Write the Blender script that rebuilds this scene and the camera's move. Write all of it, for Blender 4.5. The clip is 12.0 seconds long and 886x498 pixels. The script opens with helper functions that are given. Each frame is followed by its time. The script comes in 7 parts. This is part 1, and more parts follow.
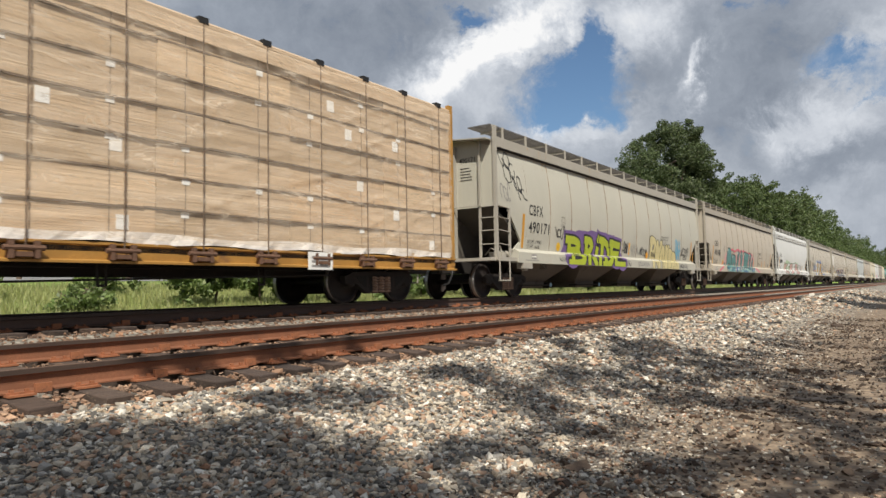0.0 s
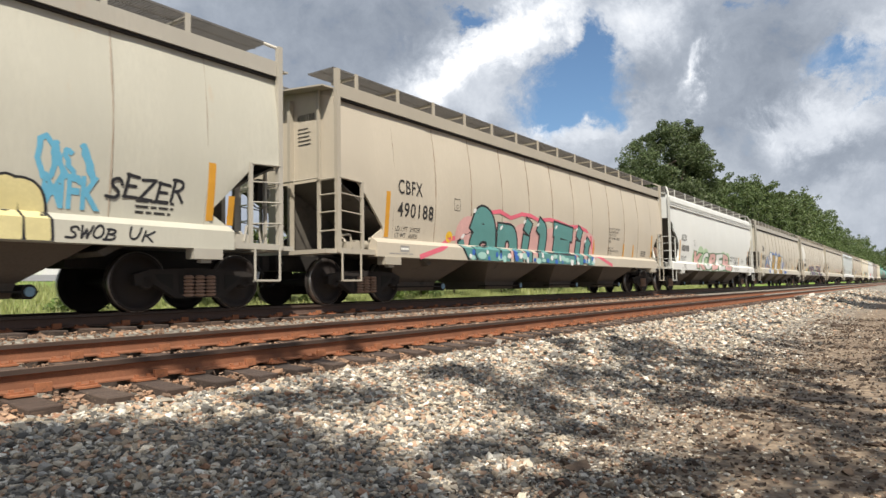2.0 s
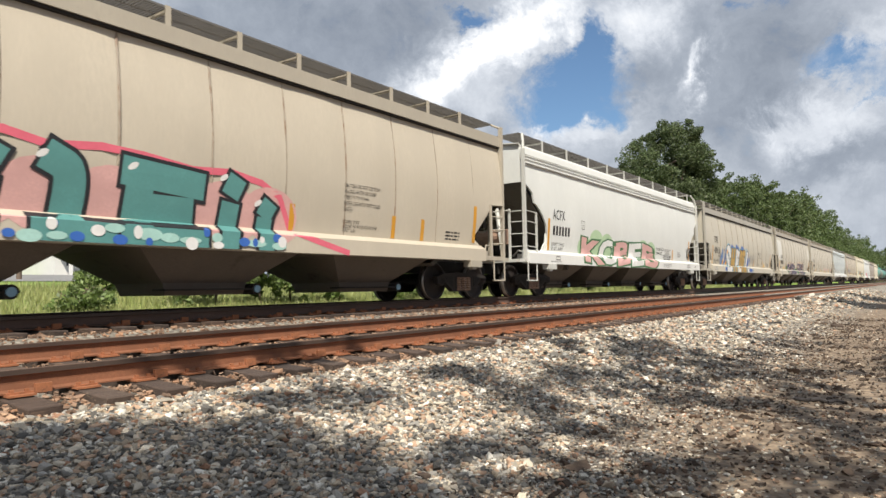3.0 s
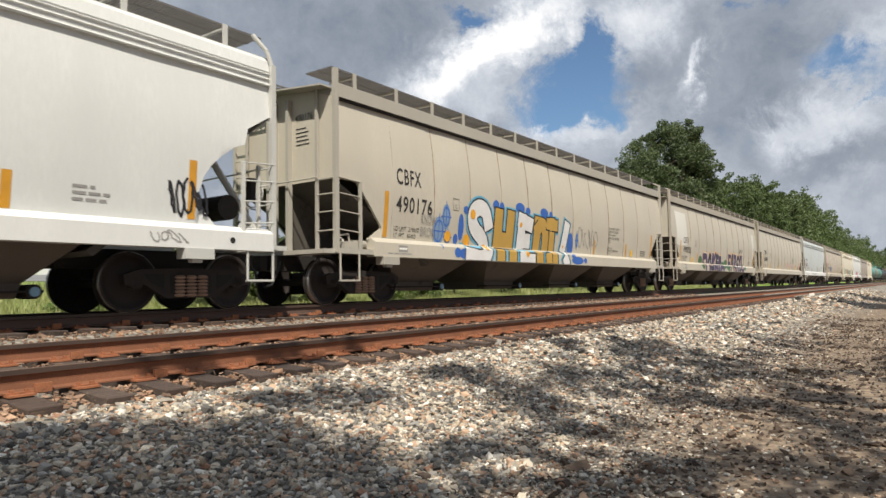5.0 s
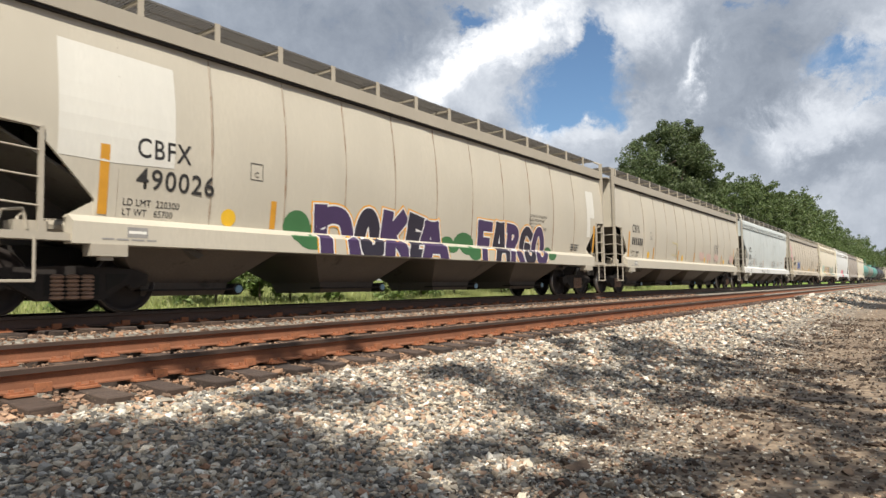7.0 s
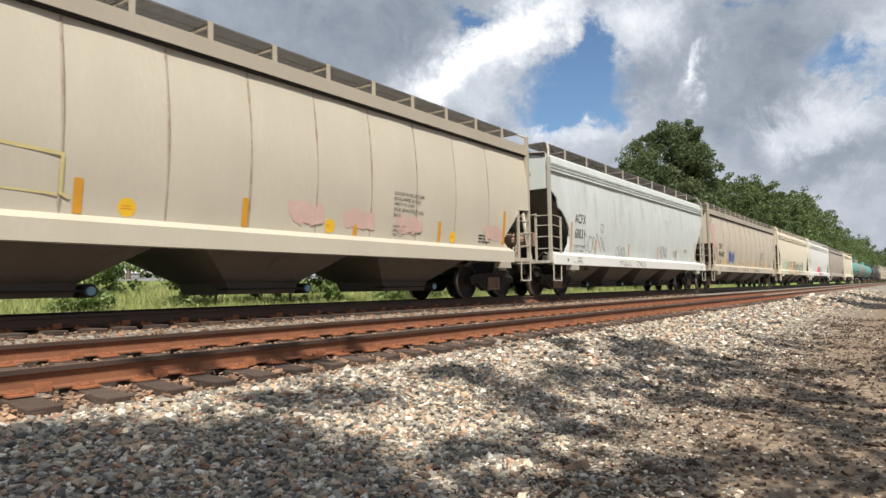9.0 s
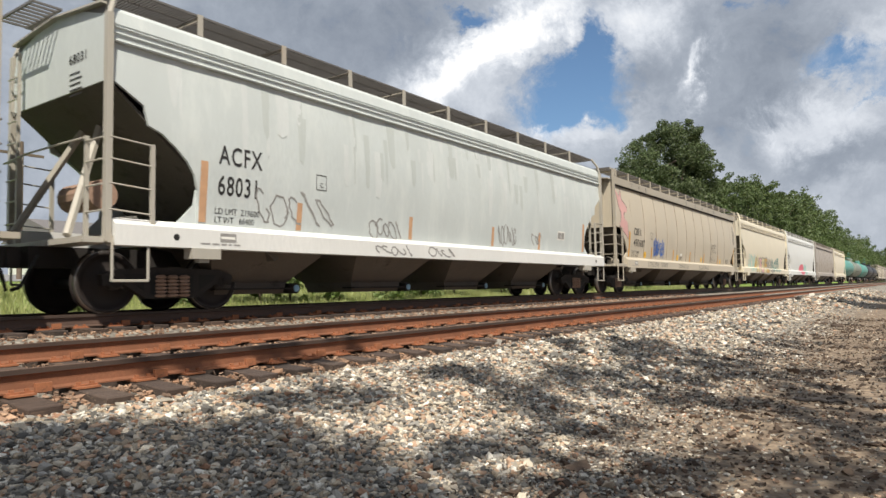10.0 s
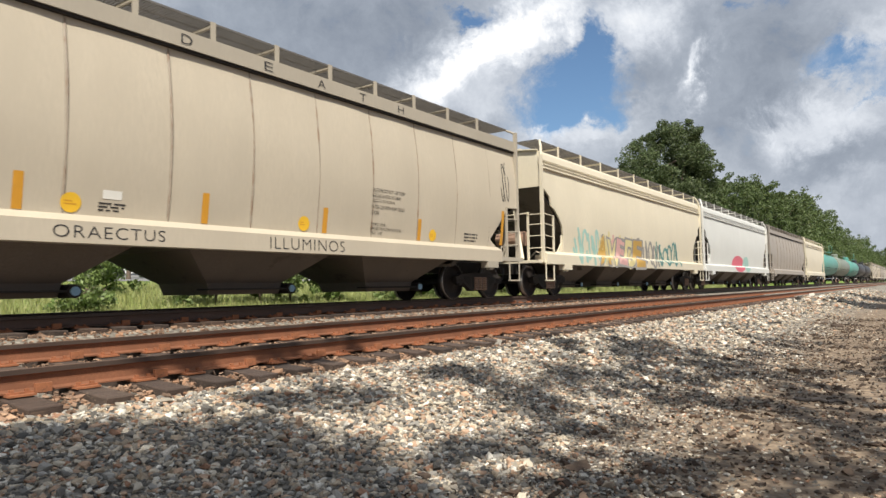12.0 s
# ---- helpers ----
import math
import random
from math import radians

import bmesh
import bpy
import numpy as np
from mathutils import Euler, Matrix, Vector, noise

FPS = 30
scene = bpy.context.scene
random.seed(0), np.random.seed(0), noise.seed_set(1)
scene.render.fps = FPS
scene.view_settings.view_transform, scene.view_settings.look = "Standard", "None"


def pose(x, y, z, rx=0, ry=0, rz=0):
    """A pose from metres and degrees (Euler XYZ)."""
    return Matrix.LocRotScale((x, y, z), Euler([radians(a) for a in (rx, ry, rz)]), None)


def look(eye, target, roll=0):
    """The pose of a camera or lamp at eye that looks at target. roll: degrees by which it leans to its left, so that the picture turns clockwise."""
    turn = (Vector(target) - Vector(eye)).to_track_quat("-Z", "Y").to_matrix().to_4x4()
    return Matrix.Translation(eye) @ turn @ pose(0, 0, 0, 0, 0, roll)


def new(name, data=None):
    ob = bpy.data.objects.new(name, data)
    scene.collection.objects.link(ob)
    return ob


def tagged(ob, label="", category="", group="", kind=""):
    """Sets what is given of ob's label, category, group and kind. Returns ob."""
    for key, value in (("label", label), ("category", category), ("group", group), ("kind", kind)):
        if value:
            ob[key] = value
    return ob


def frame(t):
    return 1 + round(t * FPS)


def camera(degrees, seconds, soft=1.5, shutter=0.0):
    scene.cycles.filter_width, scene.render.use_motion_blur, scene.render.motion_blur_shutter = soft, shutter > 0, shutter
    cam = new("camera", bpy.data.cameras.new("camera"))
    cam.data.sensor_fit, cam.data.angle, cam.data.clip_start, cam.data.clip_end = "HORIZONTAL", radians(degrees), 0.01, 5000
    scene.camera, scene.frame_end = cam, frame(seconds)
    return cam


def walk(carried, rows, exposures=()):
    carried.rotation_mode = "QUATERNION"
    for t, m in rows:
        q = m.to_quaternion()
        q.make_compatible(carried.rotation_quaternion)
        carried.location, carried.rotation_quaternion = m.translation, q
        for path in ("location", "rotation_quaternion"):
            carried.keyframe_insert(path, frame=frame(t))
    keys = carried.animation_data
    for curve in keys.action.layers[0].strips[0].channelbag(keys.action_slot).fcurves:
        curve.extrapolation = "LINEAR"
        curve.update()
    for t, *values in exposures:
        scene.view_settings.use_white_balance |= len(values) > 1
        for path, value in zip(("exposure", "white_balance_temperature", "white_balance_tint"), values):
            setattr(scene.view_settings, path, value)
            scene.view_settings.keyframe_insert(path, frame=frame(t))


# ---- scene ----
cam = camera(67.2, 12.0, soft=1.5, shutter=0.06)
EYE = Vector((0.0, 0.0, 0.28))
VIEW = look(EYE, EYE + Vector((-0.57958, 0.81278, 0.05898)), -1.0)
walk(cam, [(0.0, VIEW), (12.0, VIEW)], exposures=[(0.0, 0.13), (0.8, 0.32), (2.5, 0.42), (3.2, 0.40), (5.0, 0.24), (6.0, 0.34), (7.0, 0.40), (9.0, 0.38), (9.5, 0.34), (10.0, 0.32), (10.5, 0.20), (11.0, 0.15), (11.5, 0.36), (12.0, 0.36)])

TRAIN_X = -10.45          # centre line of the occupied track
SIDING_X = -6.36          # centre line of the empty track
SPEED = 13.417            # metres a second, towards -y
SUN_TO = Vector((0.55, -0.55, 1.0)).normalized()


# ---- light ----
def make_world():
    w = bpy.data.worlds.new("sky")
    scene.world = w
    w.use_nodes = True
    nt = w.node_tree
    nt.nodes.clear()
    N, L = nt.nodes.new, nt.links.new

    def math_node(op, a, b=None, clamp=False):
        n = N("ShaderNodeMath")
        n.operation, n.use_clamp = op, clamp
        for i, v in enumerate((a, b)):
            if v is None:
                continue
            if isinstance(v, (int, float)):
                n.inputs[i].default_value = v
            else:
                L(v, n.inputs[i])
        return n.outputs[0]

    tc = N("ShaderNodeTexCoord")
    norm = N("ShaderNodeVectorMath")
    norm.operation = "NORMALIZE"
    L(tc.outputs["Generated"], norm.inputs[0])
    ray = norm.outputs[0]
    sky = N("ShaderNodeTexSky")
    sky.sky_type = "NISHITA"
    sky.sun_disc = False
    sky.sun_elevation = math.asin(SUN_TO.z)
    sky.sun_rotation = math.atan2(SUN_TO.x, SUN_TO.y)
    sky.air_density, sky.dust_density, sky.ozone_density = 1.0, 0.6, 1.5

    # clouds lie on a flattened dome, so they shrink towards the horizon
    sep = N("ShaderNodeSeparateXYZ")
    L(ray, sep.inputs[0])
    low = math_node("ADD", math_node("MAXIMUM", sep.outputs[2], 0.0), 0.22)
    com = N("ShaderNodeCombineXYZ")
    L(math_node("DIVIDE", sep.outputs[0], low), com.inputs[0])
    L(math_node("DIVIDE", sep.outputs[1], low), com.inputs[1])

    def fbm(scale, detail, rough, dist=0.0, vec=None, shift=0.0):
        n = N("ShaderNodeTexNoise")
        n.inputs["Scale"].default_value, n.inputs["Detail"].default_value = scale, detail
        n.inputs["Roughness"].default_value, n.inputs["Distortion"].default_value = rough, dist
        v = N("ShaderNodeVectorMath")
        v.operation = "ADD"
        L(vec or com.outputs[0], v.inputs[0])
        v.inputs[1].default_value = (shift, shift * 0.7, shift * 0.3)
        L(v.outputs[0], n.inputs["Vector"])
        return n.outputs["Fac"]

    def strong(v, k):
        return math_node("ADD", math_node("MULTIPLY", math_node("SUBTRACT", v, 0.5), k), 0.5)

    # billows: the ray is pushed about by two sizes of noise, so that every edge of a cloud is broken
    def push(vec, scale, detail, rough, amount, shift):
        n = N("ShaderNodeTexNoise")
        n.inputs["Scale"].default_value, n.inputs["Detail"].default_value, n.inputs["Roughness"].default_value = scale, detail, rough
        v = N("ShaderNodeVectorMath")
        v.operation = "ADD"
        L(vec, v.inputs[0])
        v.inputs[1].default_value = (shift, shift * 0.7, shift * 0.3)
        L(v.outputs[0], n.inputs["Vector"])
        c = N("ShaderNodeVectorMath")
        c.operation = "SUBTRACT"
        L(n.outputs["Color"], c.inputs[0])
        c.inputs[1].default_value = (0.5, 0.5, 0.5)
        m = N("ShaderNodeVectorMath")
        m.operation = "MULTIPLY_ADD"
        L(c.outputs[0], m.inputs[0])
        m.inputs[1].default_value = (amount, amount, amount)
        L(vec, m.inputs[2])
        return m.outputs[0]

    bent = push(push(ray, 4.5, 3, 0.5, 0.10, 2.0), 15.0, 8, 0.68, 0.13, 7.0)
    wob = strong(fbm(5.5, 8, 0.6, 0.3, bent, 3.1), 2.2)
    fine = strong(fbm(15.0, 8, 0.62, 0.3, ray, 9.0), 2.0)

    def blobs(rows):
        """Soft patches of cloud: direction, half length and half breadth, lean, strength."""
        m = VIEW.to_3x3()
        total = None
        for d, long, broad, lean, amount in rows:
            off = N("ShaderNodeVectorMath")
            off.operation = "SUBTRACT"
            L(bent, off.inputs[0])
            off.inputs[1].default_value = Vector(d).normalized()
            c, s = math.cos(radians(lean)), math.sin(radians(lean))
            sq = None
            for axis, width in ((m @ Vector((c, s, 0)), long), (m @ Vector((-s, c, 0)), broad)):
                dot = N("ShaderNodeVectorMath")
                dot.operation = "DOT_PRODUCT"
                L(off.outputs[0], dot.inputs[0])
                dot.inputs[1].default_value = axis / width
                q = math_node("MULTIPLY", dot.outputs["Value"], dot.outputs["Value"])
                sq = q if sq is None else math_node("ADD", sq, q)
            g = math_node("MULTIPLY", math_node("EXPONENT", math_node("MULTIPLY", sq, -1.0)), amount)
            total = g if total is None else math_node("ADD", total, g)
        return total

    base = fbm(1.15, 7, 0.58, 0.4, None, 4.4)
    gaps, lit, dark = blobs(SKY_GAPS), blobs(SKY_LIT), blobs(SKY_DARK)
    cover = math_node("ADD", math_node("ADD", math_node("MULTIPLY", base, 0.3), math_node("ADD", math_node("MULTIPLY", wob, 0.30), math_node("MULTIPLY", fine, 0.46))), 0.27)
    cover = math_node("ADD", math_node("SUBTRACT", cover, gaps), math_node("MULTIPLY", lit, 0.35))
    ramp = N("ShaderNodeMapRange")
    ramp.interpolation_type = "SMOOTHSTEP"
    L(cover, ramp.inputs["Value"])
    ramp.inputs["From Min"].default_value, ramp.inputs["From Max"].default_value = 0.20, 0.72
    tone = math_node("ADD", math_node("MULTIPLY", wob, 0.30), math_node("MULTIPLY", fine, 0.28))
    tone = math_node("ADD", math_node("ADD", tone, lit), 0.03)
    tone = math_node("SUBTRACT", tone, dark, True)
    cr = N("ShaderNodeValToRGB")
    el = cr.color_ramp.elements
    el[0].position, el[0].color = 0.0, (2.35, 2.7, 3.3, 1)
    el[1].position, el[1].color = 1.0, (10.2, 10.2, 10.2, 1)
    for pos, col in ((0.25, (3.4, 3.8, 4.45, 1)), (0.5, (5.0, 5.4, 6.05, 1)), (0.75, (7.2, 7.55, 8.1, 1))):
        e = el.new(pos)
        e.color = col
    L(tone, cr.inputs[0])
    deep = N("ShaderNodeMix")
    deep.data_type, deep.blend_type = "RGBA", "MULTIPLY"
    deep.inputs["Factor"].default_value = 1.0
    L(sky.outputs[0], deep.inputs["A"])
    deep.inputs["B"].default_value = (0.85, 0.98, 1.06, 1)
    mix = N("ShaderNodeMix")
    mix.data_type = "RGBA"
    L(ramp.outputs[0], mix.inputs["Factor"])
    L(deep.outputs["Result"], mix.inputs["A"])
    L(cr.outputs[0], mix.inputs["B"])
    bg = N("ShaderNodeBackground")
    bg.inputs["Strength"].default_value = 0.085
    L(mix.outputs["Result"], bg.inputs["Color"])
    out = N("ShaderNodeOutputWorld")
    L(bg.outputs[0], out.inputs[0])


def toward(px, py):
    """A direction of the sky, from its place in the view: -1 to 1 across, and as much down."""
    m = VIEW.to_3x3()
    return m @ Vector((px * 0.6644, -py * 0.6644, -1.0))


SKY_GAPS = [(toward(0.28, -0.36), 0.075, 0.06, 35, 0.80), (toward(0.33, -0.47), 0.06, 0.025, 65, 0.5), (toward(0.30, -0.29), 0.05, 0.022, 10, 0.40), (toward(0.06, -0.54), 0.035, 0.02, 0, 0.7),
            (toward(0.93, -0.43), 0.035, 0.025, 20, 0.65), (toward(0.97, -0.36), 0.03, 0.012, 60, 0.45), (toward(0.70, -0.55), 0.02, 0.012, 0, 0.4)]
SKY_LIT = [(toward(-0.06, -0.36), 0.07, 0.04, 30, 0.5), (toward(0.07, -0.44), 0.085, 0.04, 36, 0.7), (toward(0.22, -0.52), 0.08, 0.035, 30, 0.65), (toward(0.26, -0.27), 0.035, 0.014, 12, 0.5),
           (toward(0.34, -0.25), 0.08, 0.03, 10, 0.3), (toward(0.10, -0.30), 0.05, 0.03, 20, 0.3), (toward(0.46, -0.53), 0.06, 0.045, 20, 0.5), (toward(0.57, -0.38), 0.022, 0.014, 50, 0.6), (toward(0.58, -0.42), 0.015, 0.01, 50, 0.3),
           (toward(0.86, -0.29), 0.06, 0.035, 20, 0.42), (toward(0.73, -0.28), 0.02, 0.015, 0, 0.35), (toward(0.98, -0.47), 0.05, 0.03, 60, 0.3), (toward(0.62, -0.18), 0.07, 0.03, 10, 0.15), (toward(0.98, -0.10), 0.12, 0.05, 10, 0.22)]
SKY_DARK = [(toward(-0.25, -0.48), 0.26, 0.12, 10, 0.14), (toward(-0.05, -0.52), 0.08, 0.05, 0, 0.10), (toward(0.44, -0.40), 0.06, 0.04, 10, 0.20), (toward(0.68, -0.50), 0.08, 0.06, 50, 0.16),
            (toward(0.62, -0.30), 0.12, 0.03, 15, 0.10), (toward(0.78, -0.40), 0.07, 0.05, 30, 0.16), (toward(0.80, -0.20), 0.14, 0.03, 5, 0.16), (toward(0.93, -0.20), 0.08, 0.03, 0, 0.12)]
make_world()
sun = new("sun", bpy.data.lights.new("sun", "SUN"))
sun.data.energy, sun.data.angle, sun.data.color = 5.0, radians(0.53), (1.0, 0.93, 0.81)
sun.matrix_basis = look((0, 0, 40), Vector((0, 0, 40)) - SUN_TO)


# ---- materials ----
MATS = {}


def material(name, colour, rough=0.6, metal=0.0, spread=0.25, scale=1.5, fine=40.0, bump=0.15, stain=None, stain_at=0.62, stretch=(1, 1, 1),
             random_tone=0.0, island=False, height=0.01):
    """A painted, stony or wooden surface: broad and fine variation, stains and relief."""
    if name in MATS:
        return MATS[name]
    m = bpy.data.materials.new(name)
    m.use_nodes = True
    nt = m.node_tree
    N, L = nt.nodes.new, nt.links.new
    bsdf = nt.nodes["Principled BSDF"]
    bsdf.inputs["Roughness"].default_value, bsdf.inputs["Metallic"].default_value = rough, metal
    tc, mp = N("ShaderNodeTexCoord"), N("ShaderNodeMapping")
    L(tc.outputs["Object"], mp.inputs[0])
    mp.inputs["Scale"].default_value = stretch

    def noise_node(s, det, ro=0.6):
        n = N("ShaderNodeTexNoise")
        n.inputs["Scale"].default_value, n.inputs["Detail"].default_value, n.inputs["Roughness"].default_value = s, det, ro
        L(mp.outputs[0], n.inputs["Vector"])
        return n.outputs["Fac"]

    def mixer(fac, a, b, blend="MIX"):
        n = N("ShaderNodeMix")
        n.data_type, n.blend_type = "RGBA", blend
        for k, v in (("Factor", fac), ("A", a), ("B", b)):
            if isinstance(v, (tuple, float)):
                n.inputs[k].default_value = v if isinstance(v, float) else (*v, 1)
            else:
                L(v, n.inputs[k])
        return n.outputs["Result"]

    def steps(v, lo, hi):
        n = N("ShaderNodeMapRange")
        L(v, n.inputs[0])
        n.inputs[1].default_value, n.inputs[2].default_value = lo, hi
        return n.outputs[0]

    c = Vector(colour)
    broad, grain = noise_node(scale, 4), noise_node(fine, 3, 0.7)
    col = mixer(steps(broad, 0.3, 0.7), tuple(c * (1 - spread)), tuple(c * (1 + spread)))
    col = mixer(steps(grain, 0.25, 0.75), tuple(c * (1 - spread * 0.8)), col)
    if stain:
        big = noise_node(scale * 1.7, 6, 0.7)
        col = mixer(steps(big, stain_at, stain_at + 0.13), col, tuple(stain))
    if random_tone or island:
        src = N("ShaderNodeNewGeometry").outputs["Random Per Island"] if island else N("ShaderNodeObjectInfo").outputs["Random"]
        cr = N("ShaderNodeValToRGB")
        el = cr.color_ramp.elements
        t = random_tone
        el[0].color, el[1].color = (1 - t, 1 - t, 1 - t * 0.95, 1), (1 + t, 1 + t * 0.97, 1 + t * 0.92, 1)
        for pos, k in ((0.35, (1 - t * 0.4, 1 - t * 0.42, 1 - t * 0.4, 1)), (0.55, (1 + t * 0.5, 1 + t * 0.16, 1 - t * 0.08, 1)), (0.42, (0.95, 0.97, 1.02, 1)), (0.75, (1.05, 1.06, 1.1, 1))):
            e = el.new(pos)
            e.color = k
        L(src, cr.inputs[0])
        col = mixer(1.0, col, cr.outputs[0], "MULTIPLY")
    L(col, bsdf.inputs["Base Color"])
    rr = N("ShaderNodeMapRange")
    L(broad, rr.inputs[0])
    rr.inputs[3].default_value, rr.inputs[4].default_value = max(rough - 0.12, 0.03), min(rough + 0.12, 1)
    L(rr.outputs[0], bsdf.inputs["Roughness"])
    if bump:
        b = N("ShaderNodeBump")
        b.inputs["Strength"].default_value, b.inputs["Distance"].default_value = bump, height
        L(grain, b.inputs["Height"])
        L(b.outputs[0], bsdf.inputs["Normal"])
    MATS[name] = m
    return m


def leaf_material(name, colour, tone=0.45):
    """Leaves let some light through."""
    if name in MATS:
        return MATS[name]
    m = material(name, colour, 0.55, 0, 0.3, 0.35, 3.0, 0, random_tone=tone, island=True)
    nt = m.node_tree
    bsdf = nt.nodes["Principled BSDF"]
    src = bsdf.inputs["Base Color"].links[0].from_socket
    tr, mx = nt.nodes.new("ShaderNodeBsdfTranslucent"), nt.nodes.new("ShaderNodeMixShader")
    nt.links.new(src, tr.inputs[0])
    mx.inputs[0].default_value = 0.3
    nt.links.new(bsdf.outputs[0], mx.inputs[1])
    nt.links.new(tr.outputs[0], mx.inputs[2])
    nt.links.new(mx.outputs[0], nt.nodes["Material Output"].inputs[0])
    return m


# ---- mesh helpers ----
def box(bm, x0, x1, y0, y1, z0, z1):
    vs = [bm.verts.new((x, y, z)) for z in (z0, z1) for x, y in ((x0, y0), (x1, y0), (x1, y1), (x0, y1))]
    for f in ((3, 2, 1, 0), (4, 5, 6, 7), (0, 1, 5, 4), (1, 2, 6, 5), (2, 3, 7, 6), (3, 0, 4, 7)):
        bm.faces.new([vs[i] for i in f])


def rod(bm, a, b, r, n=8, r2=None):
    a, b = Vector(a), Vector(b)
    d = (b - a).normalized()
    u = d.orthogonal().normalized()
    v = d.cross(u)
    rings = []
    for p, rad in ((a, r), (b, r if r2 is None else r2)):
        rings.append([bm.verts.new(p + (u * math.cos(6.28318 * i / n) + v * math.sin(6.28318 * i / n)) * rad) for i in range(n)])
    for i in range(n):
        bm.faces.new((rings[0][i], rings[0][(i + 1) % n], rings[1][(i + 1) % n], rings[1][i]))
    bm.faces.new(rings[0][::-1])
    bm.faces.new(rings[1])


def rods(bm, pts, r, n=6):
    for a, b in zip(pts, pts[1:]):
        rod(bm, a, b, r, n)


def prism(bm, pts, axis, lo, hi):
    """A polygon of two coordinates drawn out along an axis."""
    def at(p, w):
        q = list(p)
        q.insert(axis, w)
        return q
    a = [bm.verts.new(at(p, lo)) for p in pts]
    b = [bm.verts.new(at(p, hi)) for p in pts]
    n = len(pts)
    bm.faces.new(a[::-1])
    bm.faces.new(b)
    for i in range(n):
        bm.faces.new((a[i], a[(i + 1) % n], b[(i + 1) % n], b[i]))


def lathe(bm, rows, axis, centre, n=24):
    """A turned body: rows of (place along the axis, radius)."""
    o = [i for i in range(3) if i != axis]
    rings = []
    for w, r in rows:
        ring = []
        for i in range(n):
            p = list(centre)
            p[axis] += w
            p[o[0]] += r * math.cos(6.28318 * i / n)
            p[o[1]] += r * math.sin(6.28318 * i / n)
            ring.append(bm.verts.new(p))
        rings.append(ring)
    for a, b in zip(rings, rings[1:]):
        for i in range(n):
            bm.faces.new((a[i], a[(i + 1) % n], b[(i + 1) % n], b[i]))
    bm.faces.new(rings[0])
    bm.faces.new(rings[-1])


def finish(bm, name, mat, smooth=False, bevel=0.0):
    if bevel:
        bmesh.ops.bevel(bm, geom=[e for e in bm.edges if e.is_manifold and e.calc_face_angle(0) > 0.6], offset=bevel, segments=1, affect="EDGES")
    bmesh.ops.recalc_face_normals(bm, faces=bm.faces[:])
    me = bpy.data.meshes.new(name)
    bm.to_mesh(me)
    bm.free()
    me.materials.append(mat)
    if smooth:
        for p in me.polygons:
            p.use_smooth = True
    return me


def part(name, bm, mat, parent, label="", smooth=False, bevel=0.0):
    """One mesh object under a thing or a part; a mesh may be given as it is."""
    me = bm if isinstance(bm, bpy.types.Mesh) else finish(bm, name, mat, smooth, bevel)
    ob = new(name, me)
    ob.parent = parent
    if label:
        ob["label"] = label
    return ob


def arrays(name, verts, faces, mat, smooth=False):
    """A mesh from numpy arrays of triangles or quads."""
    me = bpy.data.meshes.new(name)
    k = faces.shape[1]
    me.vertices.add(len(verts))
    me.vertices.foreach_set("co", np.asarray(verts, np.float32).ravel())
    me.loops.add(faces.size)
    me.loops.foreach_set("vertex_index", np.asarray(faces, np.int32).ravel())
    me.polygons.add(len(faces))
    me.polygons.foreach_set("loop_start", np.arange(0, faces.size, k, dtype=np.int32))
    me.polygons.foreach_set("use_smooth", np.full(len(faces), smooth))
    me.update(calc_edges=True)
    me.materials.append(mat)
    return me


def thing(name, label, category, group="", kind="", at=(0, 0, 0)):
    ob = new(name)
    ob.location = at
    return tagged(ob, label, category, group, kind)

# ---- ground ----
GROUND_ROWS = [(-400, 3.0), (-60, 2.0), (-45, 1.35), (-30, 0.62), (-24, 0.15), (-18.5, -0.30), (-16, -0.6), (-14.6, -0.72), (-13.6, -0.62), (-12.3, -0.28), (-9.0, -0.25), (-8.2, -0.42), (-7.8, -0.46), (-5.0, -0.58), (-4.5, -0.62),
               (-3.8, -0.76), (-3.0, -0.95), (-2.2, -1.05), (-1.2, -1.09), (0.0, -1.08), (1.5, -1.02), (4, -0.86), (10, -0.6), (30, -0.3), (400, 0.5)]
GX, GZ = [r[0] for r in GROUND_ROWS], [r[1] for r in GROUND_ROWS]


def ground_z(x, y):
    """Height of the ground: the ballast shoulders, the shallow ditch and the banks."""
    z = np.interp(x, GX, GZ)
    wave = 0.035 * np.sin(0.9 * y + 1.3 * x) * np.sin(0.37 * y - 0.6 * x + 1.0) + 0.02 * np.sin(2.3 * y + 0.7) * np.cos(1.9 * x)
    return z + wave * np.clip((x + 4.6) / 1.5, 0, 1)


